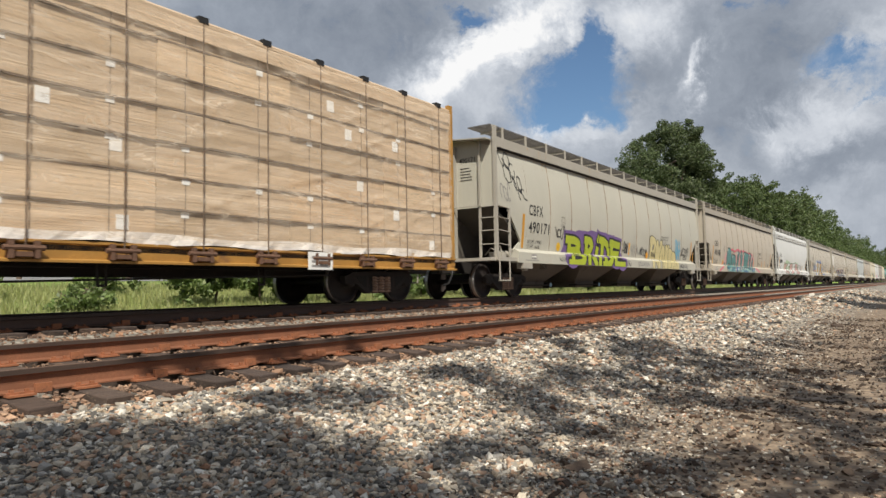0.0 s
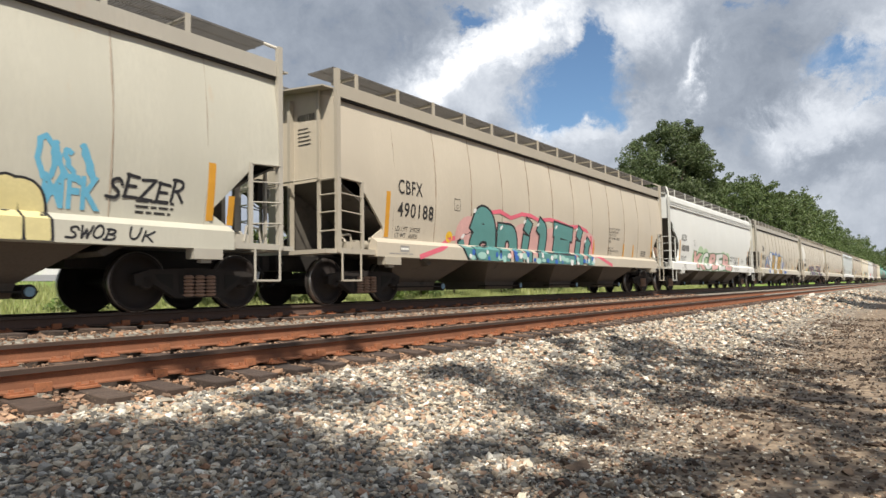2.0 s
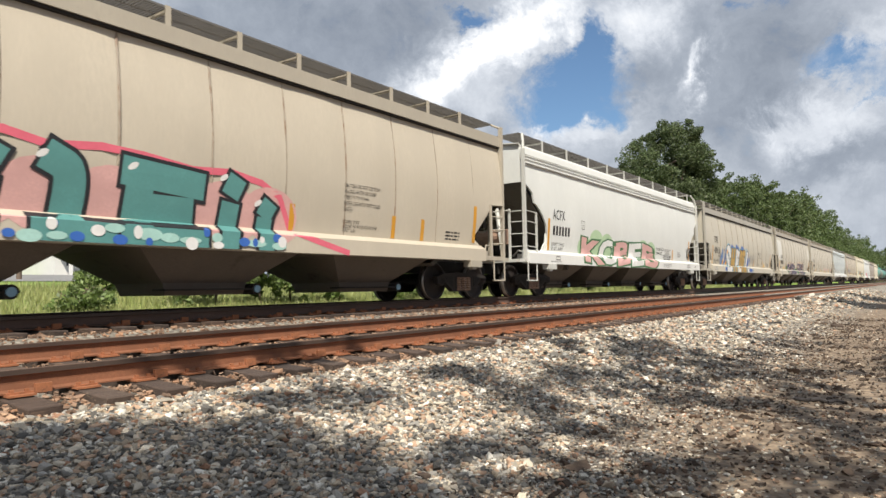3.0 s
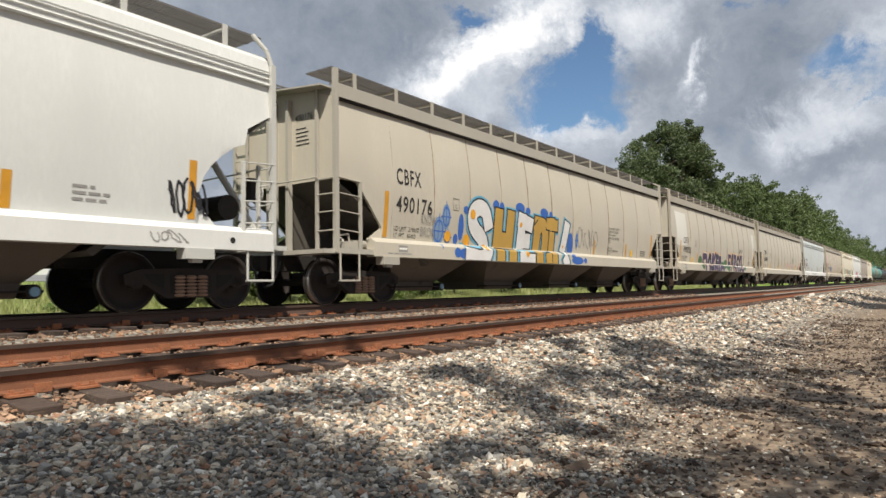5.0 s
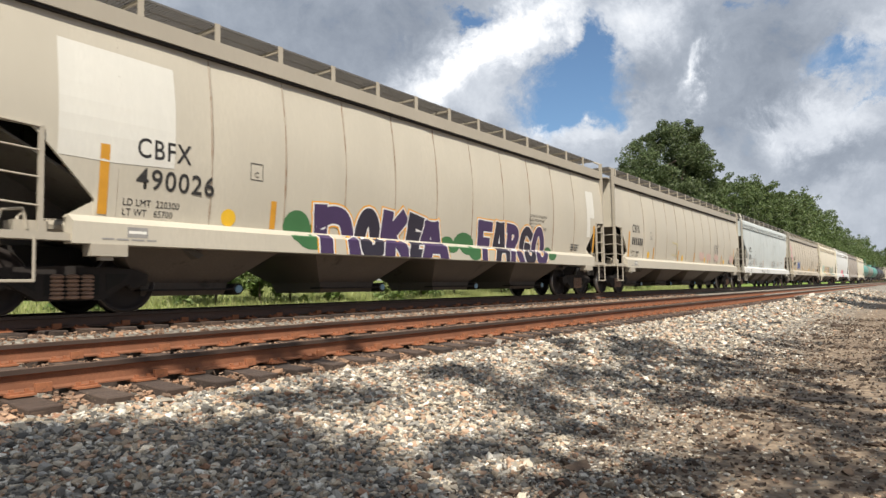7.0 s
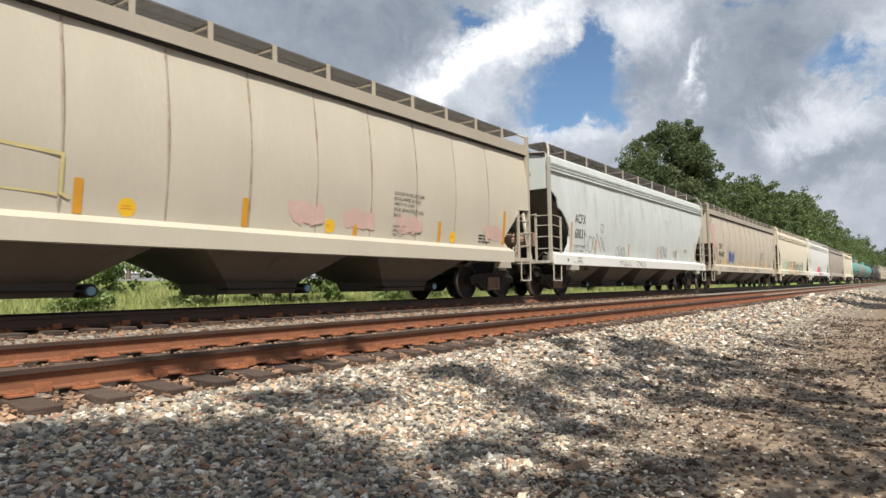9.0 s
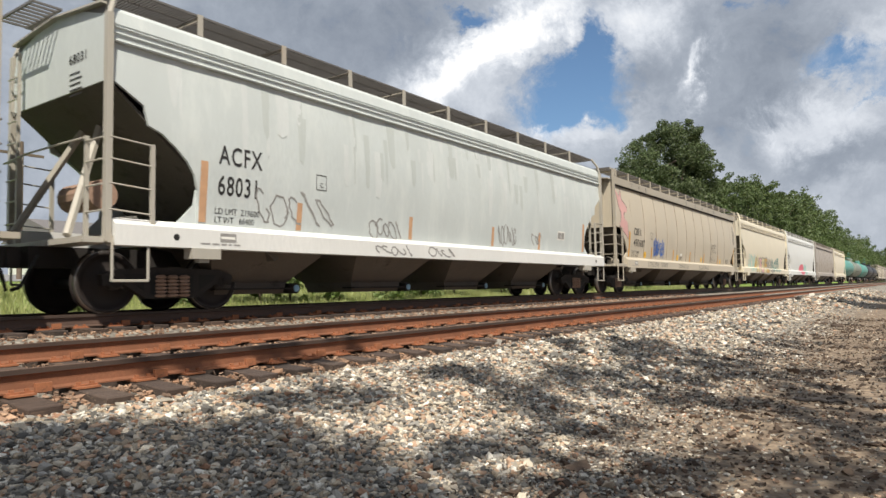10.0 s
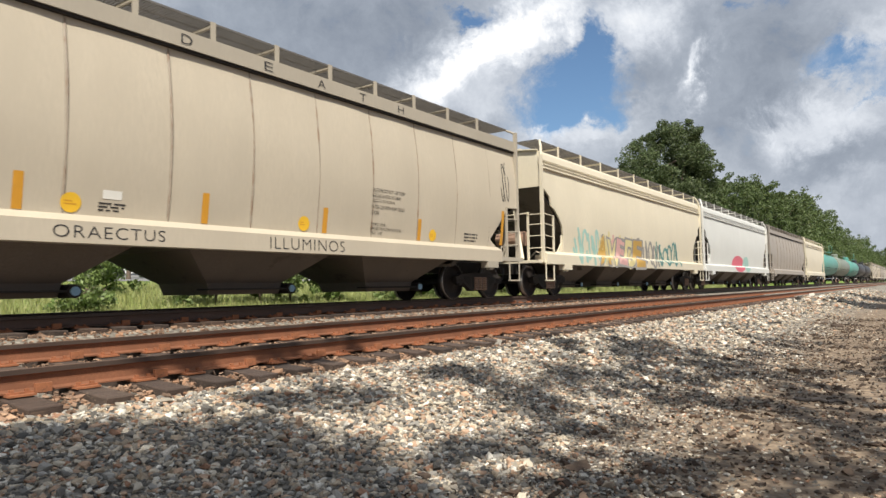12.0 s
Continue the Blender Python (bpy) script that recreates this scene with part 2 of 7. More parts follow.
def make_ground():
    xs = np.unique(np.concatenate([np.linspace(-400, -40, 10), np.linspace(-40, -14, 14), np.linspace(-14, 2, 90), np.linspace(2, 30, 20), np.linspace(30, 400, 8)]))
    ys = np.unique(np.concatenate([np.linspace(-300, -10, 12), np.linspace(-10, 30, 160), np.linspace(30, 120, 60), np.linspace(120, 2500, 24)]))
    X, Y = np.meshgrid(xs, ys)
    V = np.stack([X, Y, ground_z(X, Y)], -1).reshape(-1, 3)
    nx, ny = len(xs), len(ys)
    i = (np.arange(ny - 1)[:, None] * nx + np.arange(nx - 1)[None, :]).ravel()
    F = np.stack([i, i + 1, i + nx + 1, i + nx], -1)
    m = bpy.data.materials.new("earth_and_ballast")
    m.use_nodes = True
    nt = m.node_tree
    N, L = nt.nodes.new, nt.links.new
    bsdf = nt.nodes["Principled BSDF"]
    bsdf.inputs["Roughness"].default_value = 0.9
    geo, sep = N("ShaderNodeNewGeometry"), N("ShaderNodeSeparateXYZ")
    L(geo.outputs["Position"], sep.inputs[0])

    def noise_node(s, d):
        n = N("ShaderNodeTexNoise")
        n.inputs["Scale"].default_value, n.inputs["Detail"].default_value = s, d
        L(geo.outputs["Position"], n.inputs["Vector"])
        return n.outputs["Fac"]

    def ramp(v, rows):
        n = N("ShaderNodeValToRGB")
        el = n.color_ramp.elements
        for k, (p, c) in enumerate(rows):
            e = el[k] if k < 2 else el.new(p)
            e.position, e.color = p, (*c, 1)
        L(v, n.inputs[0])
        return n.outputs[0]

    def mixer(f, a, b):
        n = N("ShaderNodeMix")
        n.data_type = "RGBA"
        L(f, n.inputs["Factor"])
        L(a, n.inputs["A"])
        L(b, n.inputs["B"])
        return n.outputs["Result"]

    def band(lo, hi):
        """0 to 1 across the plan, with a broken edge."""
        a = N("ShaderNodeMath")
        a.operation = "MULTIPLY_ADD"
        L(noise_node(0.8, 5), a.inputs[0])
        a.inputs[1].default_value = 1.6
        L(sep.outputs[0], a.inputs[2])
        n = N("ShaderNodeMapRange")
        L(a.outputs[0], n.inputs[0])
        n.inputs[1].default_value, n.inputs[2].default_value = lo + 0.8, hi + 0.8
        return n.outputs[0]

    vor = N("ShaderNodeTexVoronoi")
    vor.inputs["Scale"].default_value = 17.0
    L(geo.outputs["Position"], vor.inputs["Vector"])
    bw = N("ShaderNodeRGBToBW")
    L(vor.outputs["Color"], bw.inputs[0])
    stones = ramp(bw.outputs[0], [(0.15, (0.09, 0.08, 0.068)), (0.85, (0.36, 0.325, 0.275)), (0.5, (0.21, 0.19, 0.16))])
    soil = ramp(noise_node(9.0, 8), [(0.3, (0.10, 0.072, 0.052)), (0.7, (0.34, 0.26, 0.18)), (0.5, (0.19, 0.142, 0.10))])
    grass = ramp(noise_node(2.5, 8), [(0.3, (0.09, 0.14, 0.025)), (0.72, (0.24, 0.34, 0.06)), (0.5, (0.16, 0.24, 0.045))])
    col = mixer(band(-13.4, -12.9), grass, stones)
    col = mixer(band(-3.2, -1.6), col, soil)
    L(col, bsdf.inputs["Base Color"])
    b = N("ShaderNodeBump")
    b.inputs["Strength"].default_value, b.inputs["Distance"].default_value = 0.6, 0.03
    L(vor.outputs["Distance"], b.inputs["Height"])
    L(b.outputs[0], bsdf.inputs["Normal"])
    g = new("ground", arrays("ground", V, F, m, True))
    tagged(g, "pale crushed-stone ballast, brown dirt and green verge", "ground", "", "structure")
    return g


ground = make_ground()

RUST = material("rusty_rail", (0.23, 0.092, 0.046), 0.8, 0.0, 0.35, 3.0, 60, 0.3, (0.16, 0.07, 0.04), 0.6)
RAILTOP = material("worn_rail_top", (0.15, 0.095, 0.07), 0.6, 0.25, 0.2, 4.0, 80, 0.1)
# Shade along the side of the rail head, painted as a dark band.
HEADSIDE = material("shaded_rail_head", (0.065, 0.042, 0.032), 0.7, 0, 0.3, 3, 60, 0.2)
# Main rails use a darker rust, with the train's shade put into the colour.
DARKRUST = material("shaded_main_rail", (0.10, 0.06, 0.045), 0.75, 0.0, 0.3, 3.0, 60, 0.3)
TIEWOOD = material("weathered_tie", (0.085, 0.06, 0.048), 0.9, 0.0, 0.5, 3.0, 50, 0.8, (0.20, 0.15, 0.11), 0.58, (6, 1, 6), 0.35)
PLATE = material("rusty_plate", (0.34, 0.13, 0.06), 0.85, 0, 0.35, 9.0, 80, 0.3, (0.13, 0.06, 0.035), 0.6)


def rail_profile(x, z, side):
    """Section of a rail, top of its head at z."""
    half = [(0.034, 0.0), (0.037, -0.010), (0.036, -0.034), (0.012, -0.046), (0.009, -0.10), (0.016, -0.145), (0.072, -0.160), (0.072, -0.172)]
    return [(x + a, z + b) for a, b in half] + [(x - a, z + b) for a, b in half[::-1]]


def make_track(name, x, z_near, z_far, mat_rail, y_end, label, ties_to, tie_drop):
    track = thing(name, label, "railway track", "", "structure")
    for xr, zr in ((x + 0.7525, z_near), (x - 0.7525, z_far)):
        bm = bmesh.new()
        prism(bm, rail_profile(xr, zr, 1), 1, -40, y_end)
        r = part("rail", bm, mat_rail, track, "rusty steel rail with a worn head")
        bm = bmesh.new()
        box(bm, xr - 0.024, xr + 0.024, -40, y_end, zr + 0.0005, zr + 0.0035)
        part("rail_head_surface", bm, RAILTOP, r, "worn brown running surface")
        bm = bmesh.new()
        # dark sleeve round the head, standing in for its shade
        box(bm, xr - 0.0385, xr + 0.0385, -40, y_end, zr - 0.036, zr + 0.0004)
        part("rail_head", bm, HEADSIDE, r, "rail head coloured dark for the shade on its side")
    slope = (z_near - z_far) / 1.505
    rng = random.Random(5 if x > -8 else 6)
    tie_meshes = []
    for k in range(4):
        bm = bmesh.new()
        box(bm, -1.3, 1.3, -0.115, 0.115, -0.18, 0)
        bmesh.ops.subdivide_edges(bm, edges=[e for e in bm.edges if abs((e.verts[0].co - e.verts[1].co).x) > 1], cuts=4)
        for v in bm.verts:
            v.co += Vector((rng.uniform(-0.02, 0.02), rng.uniform(-0.006, 0.006), rng.uniform(-0.007, 0.004)))
        tie_meshes.append(finish(bm, "tie", TIEWOOD, False, 0.008))
    bm = bmesh.new()
    box(bm, -0.18, 0.16, -0.095, 0.095, 0, 0.016)
    box(bm, -0.11, -0.074, -0.095, 0.095, 0.016, 0.03)
    box(bm, 0.074, 0.11, -0.095, 0.095, 0.016, 0.03)
    for sx, sy in ((-0.092, -0.05), (-0.092, 0.055), (0.092, -0.055), (0.095, 0.05)):
        box(bm, sx - 0.014, sx + 0.014, sy - 0.014, sy + 0.014, 0.02, 0.052)
    plate_me = finish(bm, "tie_plate", PLATE)
    bm = bmesh.new()
    for s in (-1, 1):
        box(bm, s * 0.09 - 0.016, s * 0.09 + 0.016, -0.06, 0.06, 0.0, 0.07)
    box(bm, -0.09, 0.09, -0.025, 0.025, -0.01, 0.006)
    anchor_me = finish(bm, "rail_anchor", PLATE, False, 0.004)
    y, n = 0.30, 0
    while y < ties_to:
        zc = (z_near + z_far) / 2 - 0.172 - 0.016 - tie_drop
        t = part("tie", rng.choice(tie_meshes), TIEWOOD, track)
        t.matrix_basis = Matrix.LocRotScale((x + rng.uniform(-0.05, 0.05), y + rng.uniform(-0.03, 0.03), zc), Euler((0, -math.atan(slope), rng.uniform(-0.02, 0.02))), None)
        for s, zr in ((1, z_near), (-1, z_far)):
            p = part("tie_plate", plate_me, PLATE, track)
            p.location = (x + s * 0.7525, y, zr - 0.188)
            if n % 2 == 0 and y < 22:
                a = part("rail_anchor", anchor_me, PLATE, track)
                a.location = (x + s * 0.7525, y + 0.17, zr - 0.178)
        y += 0.487
        n += 1
    return track


make_track("siding_track", SIDING_X, -0.28, -0.19, RUST, 900, "empty siding with rusty rails on dark wooden ties", 40, 0.0)
make_track("main_track", TRAIN_X, 0.0, 0.0, DARKRUST, 900, "shaded main track that carries the freight train", 34, 0.0)


def stone_shapes(n, rng, corners):
    """Angular broken stones: hulls round a few scattered corners, as pairs of corners and triangles."""
    out = []
    while len(out) < n:
        bm = bmesh.new()
        for _ in range(corners):
            d = rng.normal(0, 1, 3)
            d = d / np.abs(d).max() * rng.uniform(0.75, 1.0)
            bm.verts.new(d * np.array([1.25, 0.92, 0.66]))
        r = bmesh.ops.convex_hull(bm, input=bm.verts[:])
        bmesh.ops.delete(bm, geom=[v for v in r["geom_interior"] if isinstance(v, bmesh.types.BMVert)], context="VERTS")
        bmesh.ops.recalc_face_normals(bm, faces=bm.faces[:])
        bm.verts.index_update()
        out.append((np.array([v.co[:] for v in bm.verts]), np.array([[v.index for v in f.verts] for f in bm.faces])))
        bm.free()
    return out


def scatter(name, xs, ys, zs, sizes, mat, seed, label, category):
    rng = np.random.default_rng(seed)
    shapes = stone_shapes(24, rng, 13 if seed == 13 else 9)
    pick = rng.integers(0, 24, len(xs))
    Vs, Fs, count = [], [], 0
    for k, (shape, faces) in enumerate(shapes):
        at = np.nonzero(pick == k)[0]
        n = len(at)
        a, b = rng.uniform(0, 6.283, n)[:, None], rng.normal(0, 0.6, n)[:, None]
        x, y, z = (np.repeat(shape[None, :, i], n, 0) for i in range(3))
        y, z = y * np.cos(b) - z * np.sin(b), y * np.sin(b) + z * np.cos(b)
        x, y = x * np.cos(a) - y * np.sin(a), x * np.sin(a) + y * np.cos(a)
        V = np.stack([x, y, z], -1) * sizes[at][:, None, None] + np.stack([xs[at], ys[at], zs[at]], -1)[:, None, :]
        Vs.append(V.reshape(-1, 3))
        Fs.append((faces[None] + (count + np.arange(n) * len(shape))[:, None, None]).reshape(-1, 3))
        count += n * len(shape)
    ob = new(name, arrays(name, np.concatenate(Vs), np.concatenate(Fs), mat))
    return tagged(ob, label, category, "", "stuff")


def stone_material(name, palette, island):
    """Broken stone: each piece takes its own tone of the palette, with grain and dust on it."""
    m = material(name, (0.5, 0.5, 0.5), 0.88, 0, 0.35, 22.0, 150.0, 0.5, (0.36, 0.32, 0.27), 0.64, height=0.004)
    nt = m.node_tree
    N, L = nt.nodes.new, nt.links.new
    bsdf = nt.nodes["Principled BSDF"]
    src = bsdf.inputs["Base Color"].links[0].from_socket
    cr = N("ShaderNodeValToRGB")
    el = cr.color_ramp.elements
    cr.color_ramp.interpolation = "CONSTANT"
    total, at = sum(w for w, c in palette), 0.0
    for k, (w, c) in enumerate(palette):
        e = el[k] if k < 2 else el.new(at)
        e.position, e.color = at, (c[0] * 2, c[1] * 2, c[2] * 2, 1)
        at += w / total
    L(N("ShaderNodeNewGeometry").outputs["Random Per Island"] if island else N("ShaderNodeObjectInfo").outputs["Random"], cr.inputs[0])
    mul = N("ShaderNodeMix")
    mul.data_type, mul.blend_type = "RGBA", "MULTIPLY"
    mul.inputs["Factor"].default_value = 1.0
    L(src, mul.inputs["A"])
    L(cr.outputs[0], mul.inputs["B"])
    L(mul.outputs["Result"], bsdf.inputs["Base Color"])
    return m


GRANITE = [(3, (0.115, 0.108, 0.098)), (3, (0.205, 0.192, 0.17)), (3, (0.32, 0.285, 0.235)), (3, (0.46, 0.37, 0.27)), (2, (0.52, 0.355, 0.245)), (3, (0.37, 0.35, 0.315)), (3, (0.61, 0.535, 0.425)), (2, (0.79, 0.745, 0.66)), (1, (0.38, 0.215, 0.135))]
STONE = stone_material("crushed_granite", GRANITE, True)
STONE_ONE = stone_material("crushed_granite_single", GRANITE, False)
STONE_BROWN = material("rust_stained_granite", (0.28, 0.185, 0.125), 0.9, 0, 0.3, 14.0, 160.0, 0.4, (0.14, 0.075, 0.045), 0.56, random_tone=0.6, island=True, height=0.003)
DEBRIS = material("bark_debris", (0.10, 0.07, 0.05), 0.95, 0, 0.4, 20.0, 120.0, 0.3, random_tone=0.5, island=True)


def make_ballast():
    rng = np.random.default_rng(11)

    def field(n, x0, x1, y0, y1, size, keep=None):
        x, y = rng.uniform(x0, x1, n), rng.uniform(y0, y1, n)
        s = size * rng.lognormal(0, 0.28, n)
        if keep is not None:
            k = rng.uniform(0, 1, n) < keep(x, y)
            x, y, s = x[k], y[k], s[k]
            s = s * np.where(x > -2.4 - 0.05 * np.clip(y - 4, 0, 15), 0.62, 1.0)
        return x, y, s

    def thin(x, y):
        """Fewer stones towards the dirt of the ditch."""
        edge = -2.2 + 0.4 * np.sin(0.7 * y) - 0.07 * np.clip(y - 4, 0, 18)
        return np.clip(1.0 - (x - edge) / 1.5, np.where(y > 9, 0.05, 0.14), 1.0)

    sets = [field(32000, -5.05, 0.6, 4.8, 8.0, 0.0200, thin), field(24000, -5.05, 1.0, 8.0, 16.0, 0.027, thin), field(13000, -5.05, 1.0, 16.0, 34.0, 0.04, thin),
            field(6000, -5.05, 0.0, 34.0, 80.0, 0.075, thin)]
    x, y, s = (np.concatenate([f[i] for f in sets]) for i in range(3))
    z = ground_z(x, y) + s * rng.uniform(-0.1, 0.75, len(x))
    scatter("ballast_shoulder", x, y, z, s, STONE, 3, "loose angular grey and tan crushed stones on the shoulder", "ballast stones")
    x, y, s = field(38000, -5.05, 0.6, 1.3, 4.8, 0.0188, thin)
    z = ground_z(x, y) + s * rng.uniform(-0.1, 0.75, len(x))
    scatter("ballast_near", x, y, z, s, STONE, 13, "loose angular grey and tan crushed stones on the shoulder", "ballast stones")
    sets = [field(7000, -5.4, -5.0, 0.5, 30.0, 0.021), field(12000, -7.0, -5.3, 0.5, 26.0, 0.021), field(11000, -9.6, -7.1, 1.0, 34.0, 0.025), field(2500, -12.6, -9.9, 1.0, 30.0, 0.03)]
    x, y, s = (np.concatenate([f[i] for f in sets]) for i in range(3))
    gap = np.abs((y - 0.30) / 0.487 - np.round((y - 0.30) / 0.487)) * 0.487
    z = np.interp(x, [-12.6, -9.0, -8.4, -8.0, -7.6, -7.0, -5.6, -5.05], [-0.26, -0.25, -0.36, -0.40, -0.37, -0.40, -0.47, -0.56])
    in_siding = (x > -7.66) & (x < -5.06)
    ok = ~(in_siding & (gap < 0.125)) & (np.abs(x - SIDING_X - 0.7525) > 0.09) & (np.abs(x - SIDING_X + 0.7525) > 0.09)
    ok &= ~((np.abs(x - TRAIN_X) < 1.3) & (gap < 0.125)) & (np.abs(np.abs(x - TRAIN_X) - 0.7525) > 0.09)
    x, y, s, z = x[ok], y[ok], s[ok], z[ok]
    scatter("ballast_between_ties", x, y, z + s * rng.uniform(-0.2, 0.5, len(x)), s, STONE_BROWN, 4, "tan crushed stone packed between ties and tracks", "ballast stones")
    n = 10000
    x, y = rng.uniform(-2.8, 1.0, n), 2.5 + 26 * rng.uniform(0, 1, n) ** 1.5
    scatter("ditch_litter", x, y, ground_z(x, y) + 0.008, 0.017 * rng.lognormal(0, 0.5, n), DEBRIS, 8, "dark bark chips and dead leaves on the dirt", "ground litter")


make_ballast()


def loose_stones():
    """The stones nearest to the camera, one by one."""
    rng = np.random.default_rng(15)
    meshes = [arrays("stone", v, f, STONE_ONE) for v, f in stone_shapes(10, rng, 14)]
    for k in range(300):
        x, y = rng.uniform(-4.6, -0.3), rng.uniform(1.9, 4.6)
        s = 0.024 * rng.lognormal(0, 0.25)
        o = part("stone", meshes[k % 10], STONE_ONE, ground)
        o.matrix_basis = Matrix.LocRotScale((x, y, float(ground_z(np.array([x]), np.array([y]))[0]) + s * 0.75), Euler((rng.normal(0, 0.4), rng.normal(0, 0.4), rng.uniform(0, 6.28))), (s, s, s))


loose_stones()
# ---- the train ----
STEEL_DARK = material("grimy_underframe", (0.022, 0.018, 0.016), 0.85, 0, 0.35, 3, 40, 0.3, (0.045, 0.032, 0.026), 0.6)
TRUCK = material("brown_cast_steel", (0.022, 0.017, 0.015), 0.8, 0, 0.35, 5, 50, 0.3, (0.05, 0.034, 0.024), 0.6)
SPRING = material("rusty_spring", (0.34, 0.22, 0.16), 0.7, 0, 0.3, 12, 60, 0.2)
WHEEL = material("rusty_wheel", (0.024, 0.017, 0.015), 0.75, 0, 0.35, 5, 60, 0.2)
TREAD = material("polished_tread", (0.35, 0.33, 0.31), 0.4, 1.0, 0.15, 6, 60, 0.05)
HOSE = material("black_rubber", (0.015, 0.015, 0.016), 0.6, 0, 0.2, 8, 60, 0.1)
GRATE = material("galvanised_grating", (0.19, 0.18, 0.17), 0.6, 0.5, 0.2, 4, 60, 0.1)
BLACK_INK = material("black_stencil", (0.03, 0.028, 0.028), 0.6, 0, 0.2, 6, 60, 0)
ORANGE = material("orange_reflector", (0.62, 0.30, 0.03), 0.4, 0, 0.15, 4, 60, 0)
YELLOW_DOT = material("yellow_decal", (0.80, 0.48, 0.03), 0.5, 0, 0.1, 4, 60, 0)
WHITE_INK = material("white_decal", (0.78, 0.77, 0.72), 0.5, 0, 0.06, 4, 60, 0)
GREY_INK = material("faded_grey_paint", (0.30, 0.29, 0.28), 0.7, 0, 0.2, 4, 60, 0)
HOLE = material("dark_hole", (0.015, 0.014, 0.013), 0.9, 0, 0.2, 4, 40, 0)


def car_paint(name, colour, rust=(0.38, 0.24, 0.13), at=0.66):
    return material(name, colour, 0.45, 0, 0.09, 0.8, 18.0, 0.06, Vector(colour) * 0.5 + Vector(rust) * 0.5, at, (1, 1.2, 0.35))


CACHE = {}


def band_ring(bm, rows, n=28):
    """An open turned ring round the x axis."""
    rings = [[bm.verts.new((w, r * math.cos(6.28318 * i / n), r * math.sin(6.28318 * i / n))) for i in range(n)] for w, r in rows]
    for a, b in zip(rings, rings[1:]):
        for i in range(n):
            bm.faces.new((a[i], a[(i + 1) % n], b[(i + 1) % n], b[i]))


def wheel_parts():
    if "wheel" not in CACHE:
        bm = bmesh.new()
        # section from the outer face inwards
        lathe(bm, [(0.06, 0.02), (0.06, 0.11), (0.03, 0.13), (0.0, 0.30), (0.02, 0.385), (0.055, 0.395), (0.055, 0.455), (-0.04, 0.458), (-0.062, 0.485), (-0.075, 0.480),
                   (-0.08, 0.40), (-0.05, 0.38), (-0.03, 0.30), (-0.02, 0.13), (-0.07, 0.11), (-0.07, 0.02)], 0, (0, 0, 0), 28)
        CACHE["wheel"] = finish(bm, "wheel", WHEEL, True)
        bm = bmesh.new()
        band_ring(bm, [(0.0562, 0.452), (0.0565, 0.4572), (-0.036, 0.4595)])
        CACHE["tread"] = finish(bm, "tread", TREAD, True)
        bm = bmesh.new()
        rod(bm, (-1.05, 0, 0), (1.05, 0, 0), 0.075, 12)
        for s in (-1, 1):
            lathe(bm, [(s * 0.92, 0.12), (s * 1.03, 0.12), (s * 1.06, 0.09)], 0, (0, 0, 0), 14)
            for k in range(3):
                a = k * 2.094
                rod(bm, (s * 1.05, 0.055 * math.cos(a), 0.055 * math.sin(a)), (s * 1.075, 0.055 * math.cos(a), 0.055 * math.sin(a)), 0.016, 6)
        CACHE["axle"] = finish(bm, "axle", TRUCK)
        # one side of a truck: bell-shaped cast frame
        bm = bmesh.new()
        outer = [(-1.08, 0.40), (-1.10, 0.56), (-0.85, 0.64), (-0.45, 0.66), (0, 0.67), (0.45, 0.66), (0.85, 0.64), (1.10, 0.56), (1.08, 0.40), (0.78, 0.42), (0.42, 0.20), (-0.42, 0.20), (-0.78, 0.42)]
        prism(bm, outer, 0, -0.07, 0.07)
        CACHE["side_frame"] = finish(bm, "side_frame", TRUCK, False, 0.015)
        bm = bmesh.new()
        prism(bm, [(-0.36, 0.27), (-0.36, 0.56), (0.36, 0.56), (0.36, 0.27)], 0, -0.002, 0.008)
        for s in (-1, 1):
            prism(bm, [(s * 0.47, 0.33), (s * 0.47, 0.57), (s * 0.78, 0.57), (s * 0.70, 0.46)][::s], 0, -0.002, 0.008)
        CACHE["window"] = finish(bm, "frame_window", HOLE)
        bm = bmesh.new()
        coil = []
        for j in range(6):
            coil += [(0.22 + 0.055 * j, 0.055), (0.234 + 0.055 * j, 0.096), (0.260 + 0.055 * j, 0.096)]
        lathe(bm, coil + [(0.56, 0.06)], 2, (0, 0, 0), 12)
        CACHE["spring"] = finish(bm, "spring", SPRING)
        bm = bmesh.new()
        box(bm, -0.95, 0.95, -0.2, 0.2, 0.46, 0.68)
        CACHE["bolster"] = finish(bm, "truck_bolster", STEEL_DARK, False, 0.03)
    return CACHE


WHEELSETS = []


def truck(car, y):
    """A two-axle truck whose wheelsets turn; returns nothing."""
    c = wheel_parts()
    b = part("truck", c["bolster"], STEEL_DARK, car)
    b.location = (0, y, 0)
    for s in (-1, 1):
        f = part("side_frame", c["side_frame"], TRUCK, b)
        f.location = (s * 0.99, 0, 0)
        if s > 0:
            w = part("frame_window", c["window"], HOLE, b)
            w.location = (s * 0.99 + 0.07, 0, 0)
        for dy in (-0.2, 0.0, 0.2):
            g = part("spring", c["spring"], SPRING, b)
            g.location = (s * 1.04, dy, 0)
    for dy in (-0.89, 0.89):
        ax = part("wheelset", c["axle"], TRUCK, car)
        ax.location = (0, y + dy, 0.457)
        for s in (-1, 1):
            w = part("wheel", c["wheel"], WHEEL, ax)
            w.matrix_basis = pose(s * 0.76, 0, 0, 0, 0, 0 if s > 0 else 180)
            w = part("tread", c["tread"], TREAD, ax, "polished steel tread")
            w.matrix_basis = pose(s * 0.76, 0, 0, 0, 0, 0 if s > 0 else 180)
        WHEELSETS.append((ax, car, y + dy))


